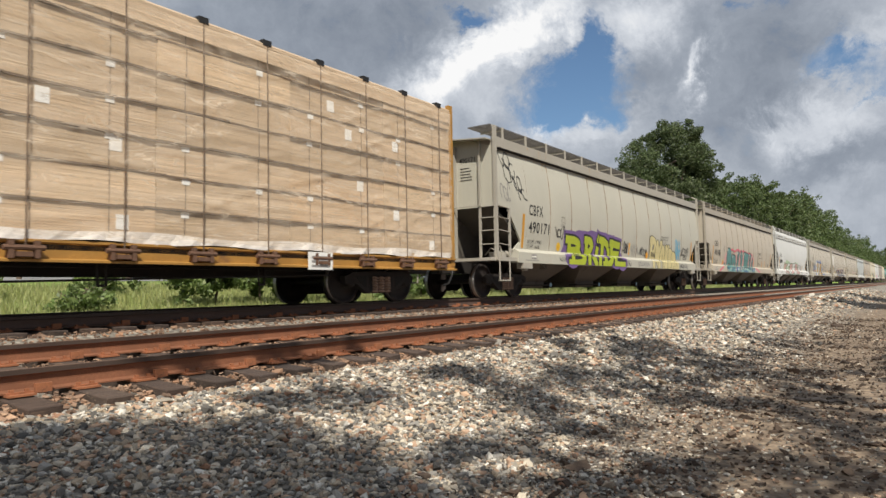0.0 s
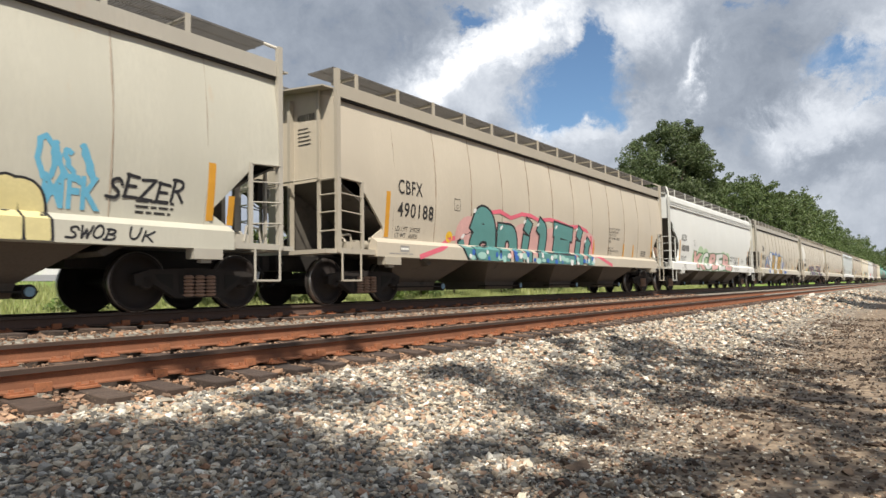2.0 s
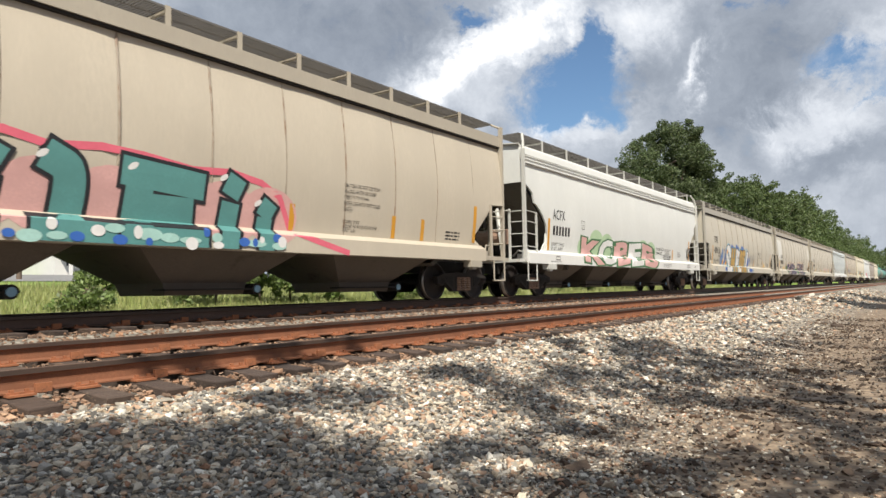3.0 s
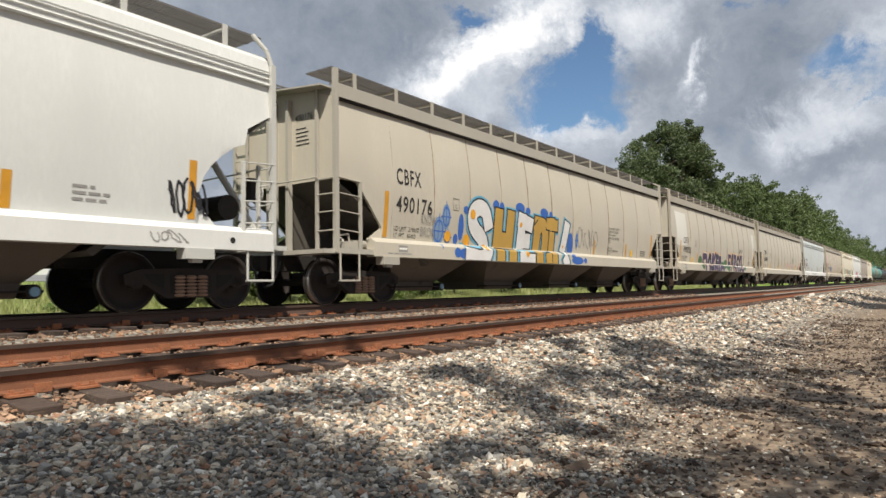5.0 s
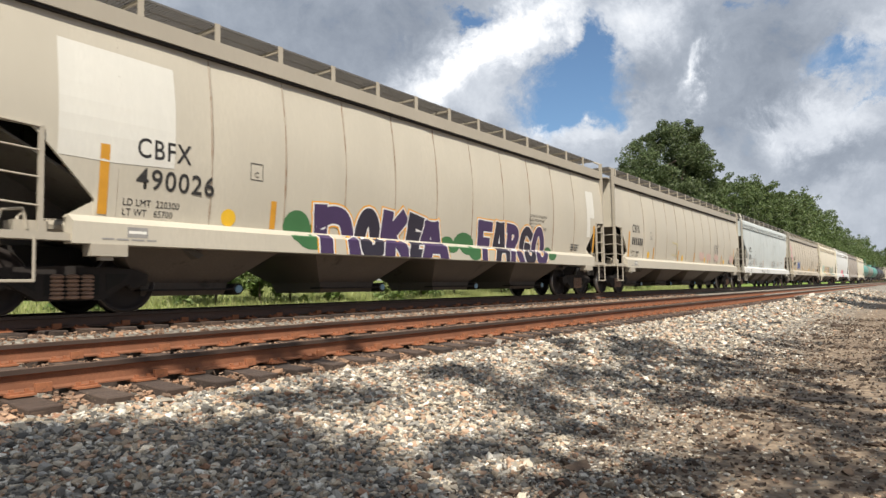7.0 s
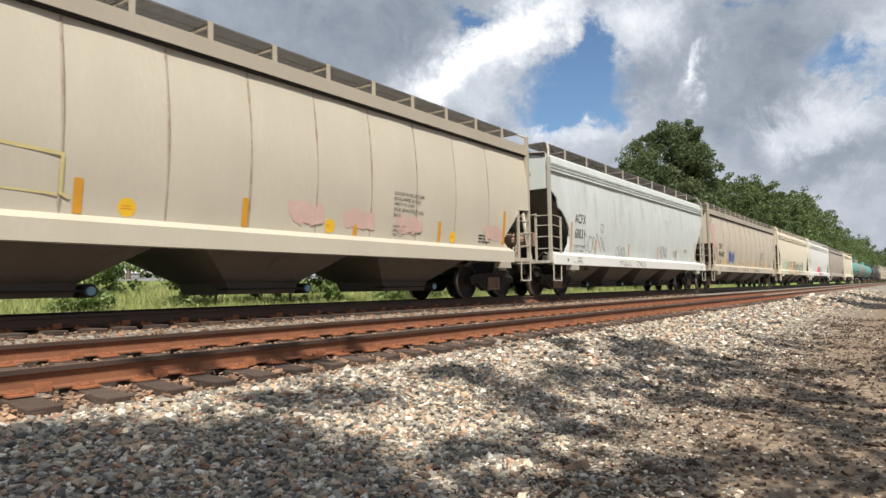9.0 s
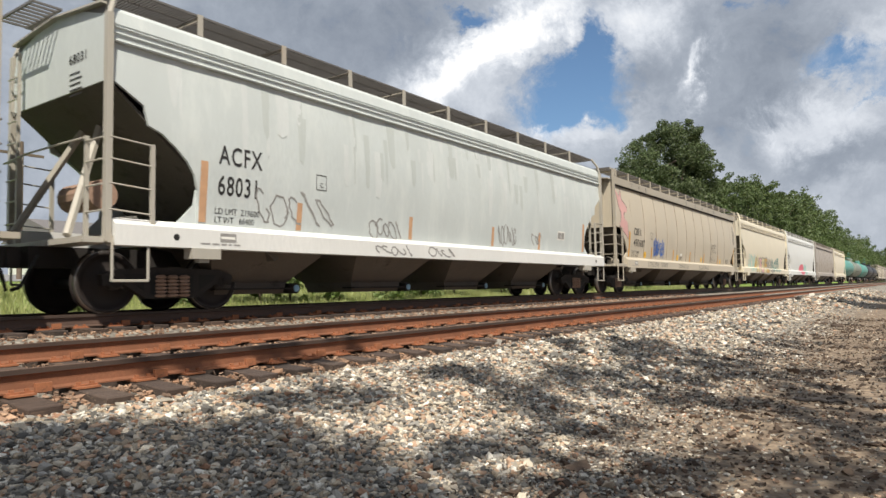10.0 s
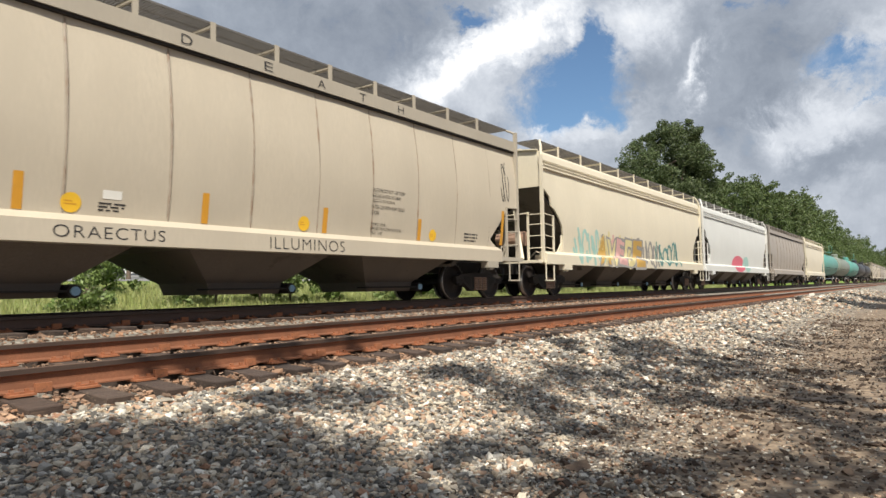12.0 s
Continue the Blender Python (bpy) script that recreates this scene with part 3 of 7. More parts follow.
# a hopper's side: (depth from the end, lower edge of the side sheet) for the two makes
CUT = {"ribbed": [(0.0, 2.42), (0.55, 2.40), (1.36, 1.62), (1.36, 1.50), (0.98, 1.30), (1.6, 1.28)],
       "smooth": [(0.0, 3.25), (0.65, 2.72), (0.9, 2.62), (1.5, 2.0), (1.62, 1.7), (1.25, 1.30), (1.8, 1.28)]}
EAVE = 4.02


def side_x(z, style):
    """Half width of the body at a height: a gentle barrel."""
    u = (z - 1.28) / (EAVE - 1.28)
    return 1.43 + (0.125 if style == "ribbed" else 0.10) * math.sin(math.pi * min(max(u, 0), 1)) - 0.03 * u


def dent(y, z):
    """Slow waves in the side sheets."""
    return 0.007 * math.sin(y * 2.1 + z * 1.7) * math.sin(y * 0.9 - z * 2.6)


def skin_x(z, style):
    """Outer face at a height, over side sheet and sill."""
    if z > EAVE - 0.02:
        return 1.505
    if z > 1.33:
        return side_x(z, style)
    if z > 1.24:
        return 1.60 - (z - 1.24) * 1.5
    return 1.60


def cut_low(y, style):
    """Lower edge of the side sheet, where the end is cut away."""
    pts = CUT[style]
    if style == "ribbed":
        return float(np.interp(y, [0, 0.55, 1.36, 1.361], [2.42, 2.40, 1.56, 1.28]))
    return float(np.interp(y, [0, 0.09, 0.53, 0.60, 0.81, 1.05, 1.24, 1.36, 1.43, 1.431], [3.27, 3.25, 2.98, 2.70, 2.62, 2.44, 2.26, 2.08, 1.85, 1.28]))


def hopper_body(length, style):
    bm = bmesh.new()
    ys = sorted(set([0, 0.09, 0.3, 0.53, 0.55, 0.6, 0.7, 0.81, 0.9, 1.05, 1.1, 1.18, 1.24, 1.43, 1.431, 1.3, 1.36, 1.362, 1.5, 1.55, 1.6, 1.66, 1.662, 2.0] + [2.0 + (length - 4) * k / 72 for k in range(73)]))
    ys = sorted(set([round(y, 4) for y in ys] + [round(length - y, 4) for y in ys if y <= 2.0]))
    rng = random.Random(int(length * 100))
    levels = 14
    base = min(cut_low(min(y, length - y), style) for y in ys)
    for s in (-1, 1):
        cols = []
        for y in ys:
            low = cut_low(min(y, length - y), style)
            col = []
            for k in range(levels + 1):
                z = max(low, base + (EAVE - base) * k / levels)
                hollow = dent(y, z) if k < levels and z > low else 0
                if style == "ribbed" and k < levels and z > low and 2.05 < y < length - 2.05:
                    hollow -= 0.016 * (1 - abs(math.sin(math.pi * (y - 1.66) / 1.497))) ** 2
                col.append(bm.verts.new((s * (side_x(z, style) + hollow), y, z)))
            cols.append(col)
        for a, b in zip(cols, cols[1:]):
            for k in range(levels):
                if max(a[k + 1].co.z - a[k].co.z, b[k + 1].co.z - b[k].co.z) > 1e-4:
                    bm.faces.new((a[k], b[k], b[k + 1], a[k + 1]))
        # inside edge of the cut, to give the sheet thickness
        for a, b in zip(cols, cols[1:]):
            p = [bm.verts.new(v.co - Vector((s * d, 0, 0))) for v in (a[0], b[0]) for d in (0.0, 0.05)]
            bm.faces.new((p[0], p[2], p[3], p[1]))
    return bm


def hopper_car(name, label, style, paint, trim, length, roof_mat=None, sill_mat=None):
    car = thing(name, label, "hopper car", "hopper cars of the train")
    L = length
    roof_mat = roof_mat or trim
    part("body_shell", hopper_body(L, style), paint, car, "", True)
    top = CUT[style][0][1]
    # end walls and slope sheets
    for e in (0, 1):
        def Y(y):
            return y if e == 0 else L - y
        bm = bmesh.new()
        up = 0.0 if style == "ribbed" else 0.16
        prism(bm, [(-1.43, top), (1.43, top), (1.46, 3.2), (1.42, EAVE + up), (0.7, EAVE + 0.22 + up), (0, EAVE + 0.28 + up), (-0.7, EAVE + 0.22 + up), (-1.42, EAVE + up), (-1.46, 3.2)], 1, min(Y(0.02), Y(0.06)), max(Y(0.02), Y(0.06)))
        part("end_wall", bm, paint, car)
        bm = bmesh.new()
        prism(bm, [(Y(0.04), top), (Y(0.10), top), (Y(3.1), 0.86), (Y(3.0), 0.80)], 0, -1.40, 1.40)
        part("slope_sheet", bm, SLOPE, car, "sloping end sheet, coloured dark for grime and shade")
        if style == "ribbed":
            # Dark plate added to block the bright view through the open end.
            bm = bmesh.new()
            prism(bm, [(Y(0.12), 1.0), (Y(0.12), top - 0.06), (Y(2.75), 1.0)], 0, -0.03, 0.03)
            part("web_plate", bm, SLOPE, car, "upright plate added under the slope sheet, coloured dark for shade")
            for x, wd in ((-0.38, 0.24), (0.20, 0.08)):
                bm = bmesh.new()
                box(bm, x, x + wd, min(Y(-0.09), Y(0.02)), max(Y(-0.09), Y(0.02)), 1.05 if x > 0 else 1.05, EAVE + 0.1)
                part("end_post", bm, trim, car, "", False, 0.01)
        else:
            for s in (-1, 1):
                bm = bmesh.new()
                rod(bm, (s * 0.25, Y(0.55), 2.9), (s * 0.95, Y(-0.25), 1.1), 0.06, 6)
                part("end_brace", bm, trim, car)
            bm = bmesh.new()
            rod(bm, (-0.2, Y(0.35), 1.75), (0.75, Y(0.35), 1.75), 0.22, 14)
            part("air_tank", bm, TRUCK if e else SPRING, car)
        # end platform, draft sill and coupler
        bm = bmesh.new()
        box(bm, -1.5, 1.5, min(Y(-0.30), Y(0.12)), max(Y(-0.30), Y(0.12)), 0.98, 1.06)
        part("end_platform", bm, trim, car, "", False, 0.01)
        bm = bmesh.new()
        box(bm, -0.28, 0.28, min(Y(-0.45), Y(3.0)), max(Y(-0.45), Y(3.0)), 0.68, 0.98)
        part("draft_sill", bm, STEEL_DARK, car, "", False, 0.02)
        bm = bmesh.new()
        box(bm, -0.08, 0.08, min(Y(-0.60), Y(-0.4)), max(Y(-0.60), Y(-0.4)), 0.74, 0.90)
        box(bm, -0.15, 0.13, min(Y(-0.66), Y(-0.5)), max(Y(-0.66), Y(-0.5)), 0.68, 0.97)
        part("coupler", bm, TRUCK, car, "", False, 0.03)
        bm = bmesh.new()
        rods(bm, [(0.35, Y(-0.35), 0.85), (0.42, Y(-0.50), 0.62), (0.36, Y(-0.58), 0.40), (0.22, Y(-0.64), 0.36)], 0.025)
        part("brake_hose", bm, HOSE, car)
        # ladders: corner post, end ladder, side ladder, stirrup, for both sides
        for s in (1, -1):
            bm = bmesh.new()
            ph = EAVE + 0.53 if style == "ribbed" else EAVE + 0.16
            box(bm, s * 1.50 - 0.045, s * 1.50 + 0.045, min(Y(-0.03), Y(0.06)), max(Y(-0.03), Y(0.06)), 1.0, ph)
            if style == "smooth":
                rods(bm, [(s * 1.50, Y(0.015), ph - 0.04), (s * 1.46, Y(0.10), ph + 0.24), (s * 1.33, Y(0.30), EAVE + 0.66)], 0.04, 8)
            else:
                rods(bm, [(s * 1.50, Y(0.015), ph - 0.03), (s * 1.32, Y(0.20), ph + 0.06)], 0.03, 8)
            part("corner_post", bm, trim, car, "", False, 0.0)
            bm = bmesh.new()
            if style == "smooth":
                gus = [(1.10, 1.33), (1.46, 1.33), (1.46, 1.90), (1.425, 1.84), (1.39, 1.62)]
            else:
                gus = [(0.98, 1.30), (1.40, 1.30), (1.40, 1.62), (1.36, 1.57), (1.35, 1.53)]
            prism(bm, [(Y(a), b) for a, b in gus], 0, min(s * 1.395, s * 1.43), max(s * 1.395, s * 1.43))
            part("gusset_plate", bm, paint, car)
            bm = bmesh.new()
            box(bm, s * 1.05 - 0.03, s * 1.05 + 0.03, min(Y(-0.07), Y(-0.02)), max(Y(-0.07), Y(-0.02)), 1.0, EAVE + 0.25 if style == "ribbed" else 2.5)
            part("ladder_stile", bm, trim, car, "", False, 0.006)
            bm = bmesh.new()
            box(bm, s * 1.53 - 0.02, s * 1.53 + 0.03, min(Y(0.62), Y(0.68)), max(Y(0.62), Y(0.68)), 1.0, 2.42)
            part("ladder_stile", bm, trim, car, "", False, 0.006)
            for z in (1.42, 1.78, 2.12, 2.42):
                bm = bmesh.new()
                rods(bm, [(s * 1.06, Y(-0.06), z), (s * 1.5, Y(-0.06), z)], 0.014)
                part("rung", bm, trim, car)
                bm = bmesh.new()
                rods(bm, [(s * 1.54, Y(0.02), z + 0.02), (s * 1.55, Y(0.65), z - 0.02)], 0.014)
                part("rung", bm, trim, car)
            if s > 0 and e == 0:
                for k in range(4):
                    bm = bmesh.new()
                    rods(bm, [(-1.38, Y(-0.1), 2.7 + 0.35 * k), (-0.98, Y(-0.1), 2.7 + 0.35 * k)], 0.014)
                    part("rung", bm, trim, car)
                bm = bmesh.new()
                box(bm, -1.02, -0.97, Y(-0.12), Y(-0.08), 1.05, EAVE + 0.1)
                part("ladder_stile", bm, trim, car)
            bm = bmesh.new()
            z0 = 0.46
            rods(bm, [(s * 1.56, Y(0.06), 1.0), (s * 1.56, Y(0.06), z0), (s * 1.56, Y(0.58), z0), (s * 1.56, Y(0.58), 1.0)], 0.02)
            box(bm, s * 1.56 - 0.05, s * 1.56 + 0.03, min(Y(0.06), Y(0.58)), max(Y(0.06), Y(0.58)), z0 - 0.012, z0 + 0.012)
            part("stirrup_step", bm, trim, car)
        bm = bmesh.new()
        rods(bm, [(-1.45, Y(-0.12), 2.40), (-0.5, Y(-0.16), 2.44), (0.5, Y(-0.16), 2.44), (1.10, Y(-0.10), 2.46)], 0.016)
        part("end_handrail", bm, trim, car)
        # brake gear in the open end
        bm = bmesh.new()
        rods(bm, [(1.2, Y(0.5), 1.08), (1.15, Y(0.55), 1.28), (0.9, Y(0.7), 1.36), (0.6, Y(0.9), 1.2)], 0.022)
        rods(bm, [(1.3, Y(0.25), 1.10), (1.3, Y(0.3), 1.35), (1.3, Y(0.55), 1.38), (1.3, Y(0.6), 1.12)], 0.02)
        part("brake_pipe", bm, trim, car)
        bm = bmesh.new()
        box(bm, 1.0, 1.3, min(Y(0.45), Y(0.85)), max(Y(0.45), Y(0.85)), 1.06, 1.24)
        part("brake_valve", bm, trim, car, "", False, 0.03)
        bm = bmesh.new()
        rod(bm, (1.05, Y(0.9), 1.2), (1.05, Y(1.3), 1.2), 0.1, 10)
        part("brake_cylinder", bm, trim, car)
        if e == 1:
            bm = bmesh.new()
            for k in range(16):
                a, b = k * 0.3927, (k + 1) * 0.3927
                rod(bm, (0.75 + 0.26 * math.cos(a), Y(-0.18), 2.05 + 0.26 * math.sin(a)), (0.75 + 0.26 * math.cos(b), Y(-0.18), 2.05 + 0.26 * math.sin(b)), 0.014, 6)
            for k in range(5):
                a = k * 1.2566
                rod(bm, (0.75, Y(-0.18), 2.05), (0.75 + 0.25 * math.cos(a), Y(-0.18), 2.05 + 0.25 * math.sin(a)), 0.011, 5)
            part("brake_wheel", bm, trim, car)
            bm = bmesh.new()
            box(bm, 0.62, 0.88, Y(-0.02), Y(-0.16), 1.9, 2.3)
            part("brake_housing", bm, STEEL_DARK, car, "", False, 0.02)
        truck(car, Y(1.28))
    # side sills
    for s in (1, -1):
        bm = bmesh.new()
        a, b = (1.02, L - 1.02) if style == "ribbed" else (0.08, L - 0.08)
        prism(bm, [(s * 1.36, 0.95), (s * 1.60, 0.95), (s * 1.60, 1.24), (s * 1.455, 1.335), (s * 1.36, 1.335)], 1, a, b)
        part("side_sill", bm, sill_mat or paint, car, "", False, 0.012)
        for ye in (0.0, L - 1.02):
            bm = bmesh.new()
            box(bm, s * 1.36, s * 1.56, ye, ye + 1.02, 0.98, 1.08)
            part("end_sill", bm, trim, car)
        for y in (1.25, L - 1.75):
            bm = bmesh.new()
            box(bm, s * 1.40, s * 1.62, y, y + 0.5, 0.79, 0.949)
            box(bm, s * 1.46, s * 1.56, y + 0.15, y + 0.33, 0.735, 0.79)
            part("jacking_pad", bm, trim, car, "", False, 0.008)
        # roof edge band
        bm = bmesh.new()
        if style == "ribbed":
            prism(bm, [(s * 1.36, EAVE - 0.005), (s * 1.50, EAVE - 0.005), (s * 1.50, EAVE + 0.26), (s * 1.36, EAVE + 0.29)], 1, 0.065, L - 0.065)
            part("top_chord", bm, trim, car, "", False, 0.01)
            # Dark strip put in for the shadow line below the roof edge.
            bm = bmesh.new()
            box(bm, s * 1.39, s * 1.475, 0.07, L - 0.07, EAVE - 0.05, EAVE - 0.004)
            part("chord_groove", bm, STEEL_DARK, car)
        else:
            prism(bm, [(s * 1.34, 3.80), (s * 1.49, 3.80), (s * 1.50, 3.82), (s * 1.465, 3.845), (s * 1.465, 3.91), (s * 1.495, 3.925), (s * 1.465, 3.945),
                       (s * 1.465, 4.00), (s * 1.495, 4.015), (s * 1.465, 4.035), (s * 1.48, 4.06), (s * 1.44, 4.25), (s * 1.38, 4.32), (s * 1.30, 4.34)], 1, 0.065, L - 0.065)
            part("top_chord", bm, paint, car, "", False, 0.004)
    # roof
    bm = bmesh.new()
    lift = 0.0 if style == "ribbed" else 0.16
    prism(bm, [(-1.40, EAVE), (1.40, EAVE), (1.36, EAVE + 0.16 + lift), (0.7, EAVE + 0.24 + lift), (0, EAVE + 0.29 + lift), (-0.7, EAVE + 0.24 + lift), (-1.36, EAVE + 0.16 + lift)], 1, 0.03, L - 0.03)
    part("roof", bm, roof_mat, car)
    for ya, yb in ((-0.28, 0.03), (L - 0.03, L + 0.28)):
        bm = bmesh.new()
        prism(bm, [(-1.40, EAVE + 0.15 + lift), (0, EAVE + 0.27 + lift), (1.40, EAVE + 0.15 + lift), (1.40, EAVE + 0.18 + lift), (0, EAVE + 0.30 + lift), (-1.40, EAVE + 0.18 + lift)], 1, ya if style == "ribbed" else max(ya, -0.06), yb if style == "ribbed" else min(yb, L + 0.06))
        part("roof_lip", bm, trim, car)
    # weld seams down the side sheets
    y = 1.66
    while style == "ribbed" and y < L - 1.4:
        for s in (1, -1):
            bm = bmesh.new()
            for a, b in ((-0.026, 0.004), (0.004, 0.026)):
                zs = [1.33 + (EAVE - 1.38) * k / 12 for k in range(13)]
                h0, h1 = (-0.014, 0.003) if a < -0.01 else (0.003, -0.014)
                col0 = [bm.verts.new((s * (side_x(z, style) + h0), y + a, z)) for z in zs]
                col1 = [bm.verts.new((s * (side_x(z, style) + h1), y + b, z)) for z in zs]
                for k in range(12):
                    bm.faces.new((col0[k], col1[k], col1[k + 1], col0[k + 1]))
            part("weld_seam", bm, SEAM, car)
        y += 1.497
    # running boards on stands
    z = EAVE + (0.63 if style == "ribbed" else 0.67)
    for s in (1, -1):
        bm = bmesh.new()
        x0, x1 = 0.62, 1.30
        n = int((L - 0.2) / 0.055)
        for k in range(n):
            y = 0.1 + (L - 0.2) * k / n
            box(bm, s * x0, s * x1, y, y + 0.022, z - 0.03, z)
        for x in (x0, x0 + 0.34, x1):
            box(bm, s * x - 0.01, s * x + 0.01, 0.1, L - 0.1, z - 0.032, z + 0.002)
        part("running_board", bm, GRATE, car, "grey steel grating walkway")
        k = 0
        y = 0.75 if style == "ribbed" else 1.57
        while y < L - 0.4:
            bm = bmesh.new()
            box(bm, s * 1.31, s * 1.335, y - 0.045, y + 0.045, EAVE + (0.15 if style == "ribbed" else 0.30), z + 0.004)
            box(bm, s * 0.62, s * 1.31, y - 0.015, y + 0.015, z - 0.09, z - 0.035)
            part("walkway_stand", bm, trim, car)
            y += 1.32 if style == "ribbed" else 1.72
    for y in (-0.42, L + 0.0):
        bm = bmesh.new()
        ze = EAVE + 0.40 + lift
        for k in range(9):
            box(bm, -1.0 + 0.14 * k, -0.97 + 0.14 * k, y, y + 0.42, ze - 0.03, ze)
        box(bm, -1.0, 0.15, y, y + 0.03, ze - 0.035, ze + 0.002)
        box(bm, -1.0, 0.15, y + 0.40, y + 0.43, ze - 0.035, ze + 0.002)
        part("end_walkway", bm, GRATE, car)
    bm = bmesh.new()
    box(bm, -0.4, 0.4, 0.8, L - 0.8, EAVE + 0.28 + lift, EAVE + 0.46 + lift)
    part("hatch_trough", bm, roof_mat, car, "", False, 0.04)
    # hopper bays with outlet gates
    span = (L - 4.0) / 4
    for k in range(4):
        y0 = 1.3 + span * k
        y1 = y0 + span
        ym = (y0 + y1) / 2
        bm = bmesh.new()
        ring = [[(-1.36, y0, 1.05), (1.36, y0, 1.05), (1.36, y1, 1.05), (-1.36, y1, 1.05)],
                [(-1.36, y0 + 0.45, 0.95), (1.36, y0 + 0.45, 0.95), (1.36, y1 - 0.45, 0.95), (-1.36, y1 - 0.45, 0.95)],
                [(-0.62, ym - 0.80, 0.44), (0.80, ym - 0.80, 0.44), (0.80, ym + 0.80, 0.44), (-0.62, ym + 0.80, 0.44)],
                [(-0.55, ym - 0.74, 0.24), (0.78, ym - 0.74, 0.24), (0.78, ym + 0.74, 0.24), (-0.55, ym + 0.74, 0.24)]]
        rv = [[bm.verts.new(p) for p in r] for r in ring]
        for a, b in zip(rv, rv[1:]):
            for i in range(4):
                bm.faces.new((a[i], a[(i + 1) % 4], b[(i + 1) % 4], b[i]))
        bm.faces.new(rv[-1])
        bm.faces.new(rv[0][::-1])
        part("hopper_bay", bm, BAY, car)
        bm = bmesh.new()
        rod(bm, (0.55, ym + 0.9, 0.33), (0.96, ym + 0.9, 0.33), 0.10, 12)
        box(bm, 0.6, 0.95, ym - 0.85, ym + 1.02, 0.315, 0.345)
        g = part("outlet_gate", bm, STEEL_DARK, car)
        bm = bmesh.new()
        rod(bm, (0.961, ym + 0.9, 0.33), (0.985, ym + 0.9, 0.33), 0.065, 12)
        part("outlet_cap", bm, CAP, g, "blue plastic outlet cap")
    return car


SEAM = material("rust_tinted_seam", (0.31, 0.26, 0.205), 0.6, 0, 0.25, 2, 30, 0.1, (0.20, 0.13, 0.085), 0.5)
# The bays are a much darker brown than the body paint.
BAY = material("dark_brown_hopper_bay", (0.12, 0.097, 0.078), 0.8, 0, 0.25, 1.2, 30, 0.15, (0.045, 0.035, 0.03), 0.6)
# Grime and the shade under the car ends are both in this colour.
SLOPE = material("grimy_shaded_slope_sheet", (0.10, 0.088, 0.074), 0.85, 0, 0.25, 1.5, 30, 0.1, (0.05, 0.042, 0.036), 0.55)
CAP = material("blue_cap", (0.22, 0.38, 0.52), 0.5, 0, 0.2, 6, 40, 0)
TAN_A = car_paint("grey_cream_paint", (0.50, 0.485, 0.415), (0.45, 0.26, 0.12), 0.62)
TAN_B = car_paint("tan_paint", (0.51, 0.455, 0.37))
TAN_C = car_paint("warm_grey_paint", (0.515, 0.475, 0.395), at=0.7)
TAN_D = car_paint("faded_tan_paint", (0.51, 0.452, 0.36))
TRIM_A = car_paint("grey_cream_trim", (0.40, 0.375, 0.325), at=0.6)
TRIM_B = car_paint("tan_trim", (0.40, 0.36, 0.295), at=0.62)
WHITE_A = car_paint("clean_white_paint", (0.66, 0.67, 0.65), at=0.75)
WHITE_B = car_paint("chalky_blue_white_paint", (0.53, 0.57, 0.565), (0.60, 0.63, 0.61), 0.5)
WHITE_SILL = car_paint("white_sill_paint", (0.70, 0.70, 0.68), at=0.72)
WHITE_TRIM = car_paint("white_trim_paint", (0.52, 0.52, 0.49), at=0.66)
CREAM = car_paint("cream_paint", (0.68, 0.62, 0.49), at=0.68)
BROWN = car_paint("brown_grey_paint", (0.36, 0.32, 0.28))

# letter, where its leading post stands at the start, and its make
CARS = {}
CARS["B"] = (hopper_car("covered_hopper", "grey-cream covered hopper with green and purple lettering painted on", "ribbed", TAN_A, TRIM_A, 19.6), 14.95)
CARS["C"] = (hopper_car("covered_hopper", "tan covered hopper with teal and pink lettering painted on", "ribbed", TAN_B, TRIM_B, 19.6), 35.95)
CARS["D"] = (hopper_car("covered_hopper", "white smooth-sided covered hopper with small green tags", "smooth", WHITE_A, WHITE_TRIM, 17.9, None, WHITE_SILL), 56.75)
CARS["E"] = (hopper_car("covered_hopper", "tan covered hopper with gold, white and blue lettering", "ribbed", TAN_C, TRIM_A, 19.6), 76.15)
CARS["F"] = (hopper_car("covered_hopper", "tan covered hopper with white patches and purple lettering", "ribbed", TAN_C, TRIM_B, 19.0), 97.10)
CARS["G"] = (hopper_car("covered_hopper", "clean tan covered hopper with orange stripes and yellow dots", "ribbed", TAN_C, TRIM_B, 20.3), 117.2)
CARS["H"] = (hopper_car("covered_hopper", "pale blue-white smooth-sided hopper with chalky streaks", "smooth", WHITE_B, TRIM_A, 17.4, GRATE, WHITE_SILL), 138.85)
CARS["I"] = (hopper_car("covered_hopper", "faded tan covered hopper with marker writing on its sill", "ribbed", TAN_D, TRIM_B, 19.6), 157.5)
CARS["J"] = (hopper_car("covered_hopper", "cream smooth-sided hopper with yellow and red lettering", "smooth", CREAM, CREAM, 17.5), 178.6)
CARS["K"] = (hopper_car("covered_hopper", "white smooth-sided hopper with a pink and green patch", "smooth", WHITE_A, WHITE_SILL, 17.5), 196.6)
CARS["L"] = (hopper_car("covered_hopper", "plain brown-grey covered hopper car", "ribbed", BROWN, BROWN, 17.8), 215.3)
CARS["M"] = (hopper_car("covered_hopper", "cream-white smooth-sided covered hopper", "smooth", CREAM, CREAM, 15.0), 234.2)
for key, s0, mats in (("R", 346.0, (TAN_B, TRIM_B)), ("S", 366.0, (TAN_D, TRIM_B)), ("T", 386.0, (BROWN, BROWN)), ("U", 406.0, (TAN_C, TRIM_A))):
    CARS[key] = (hopper_car("covered_hopper", "dull tan covered hopper far down the train", "ribbed", mats[0], mats[1], 18.6), s0)


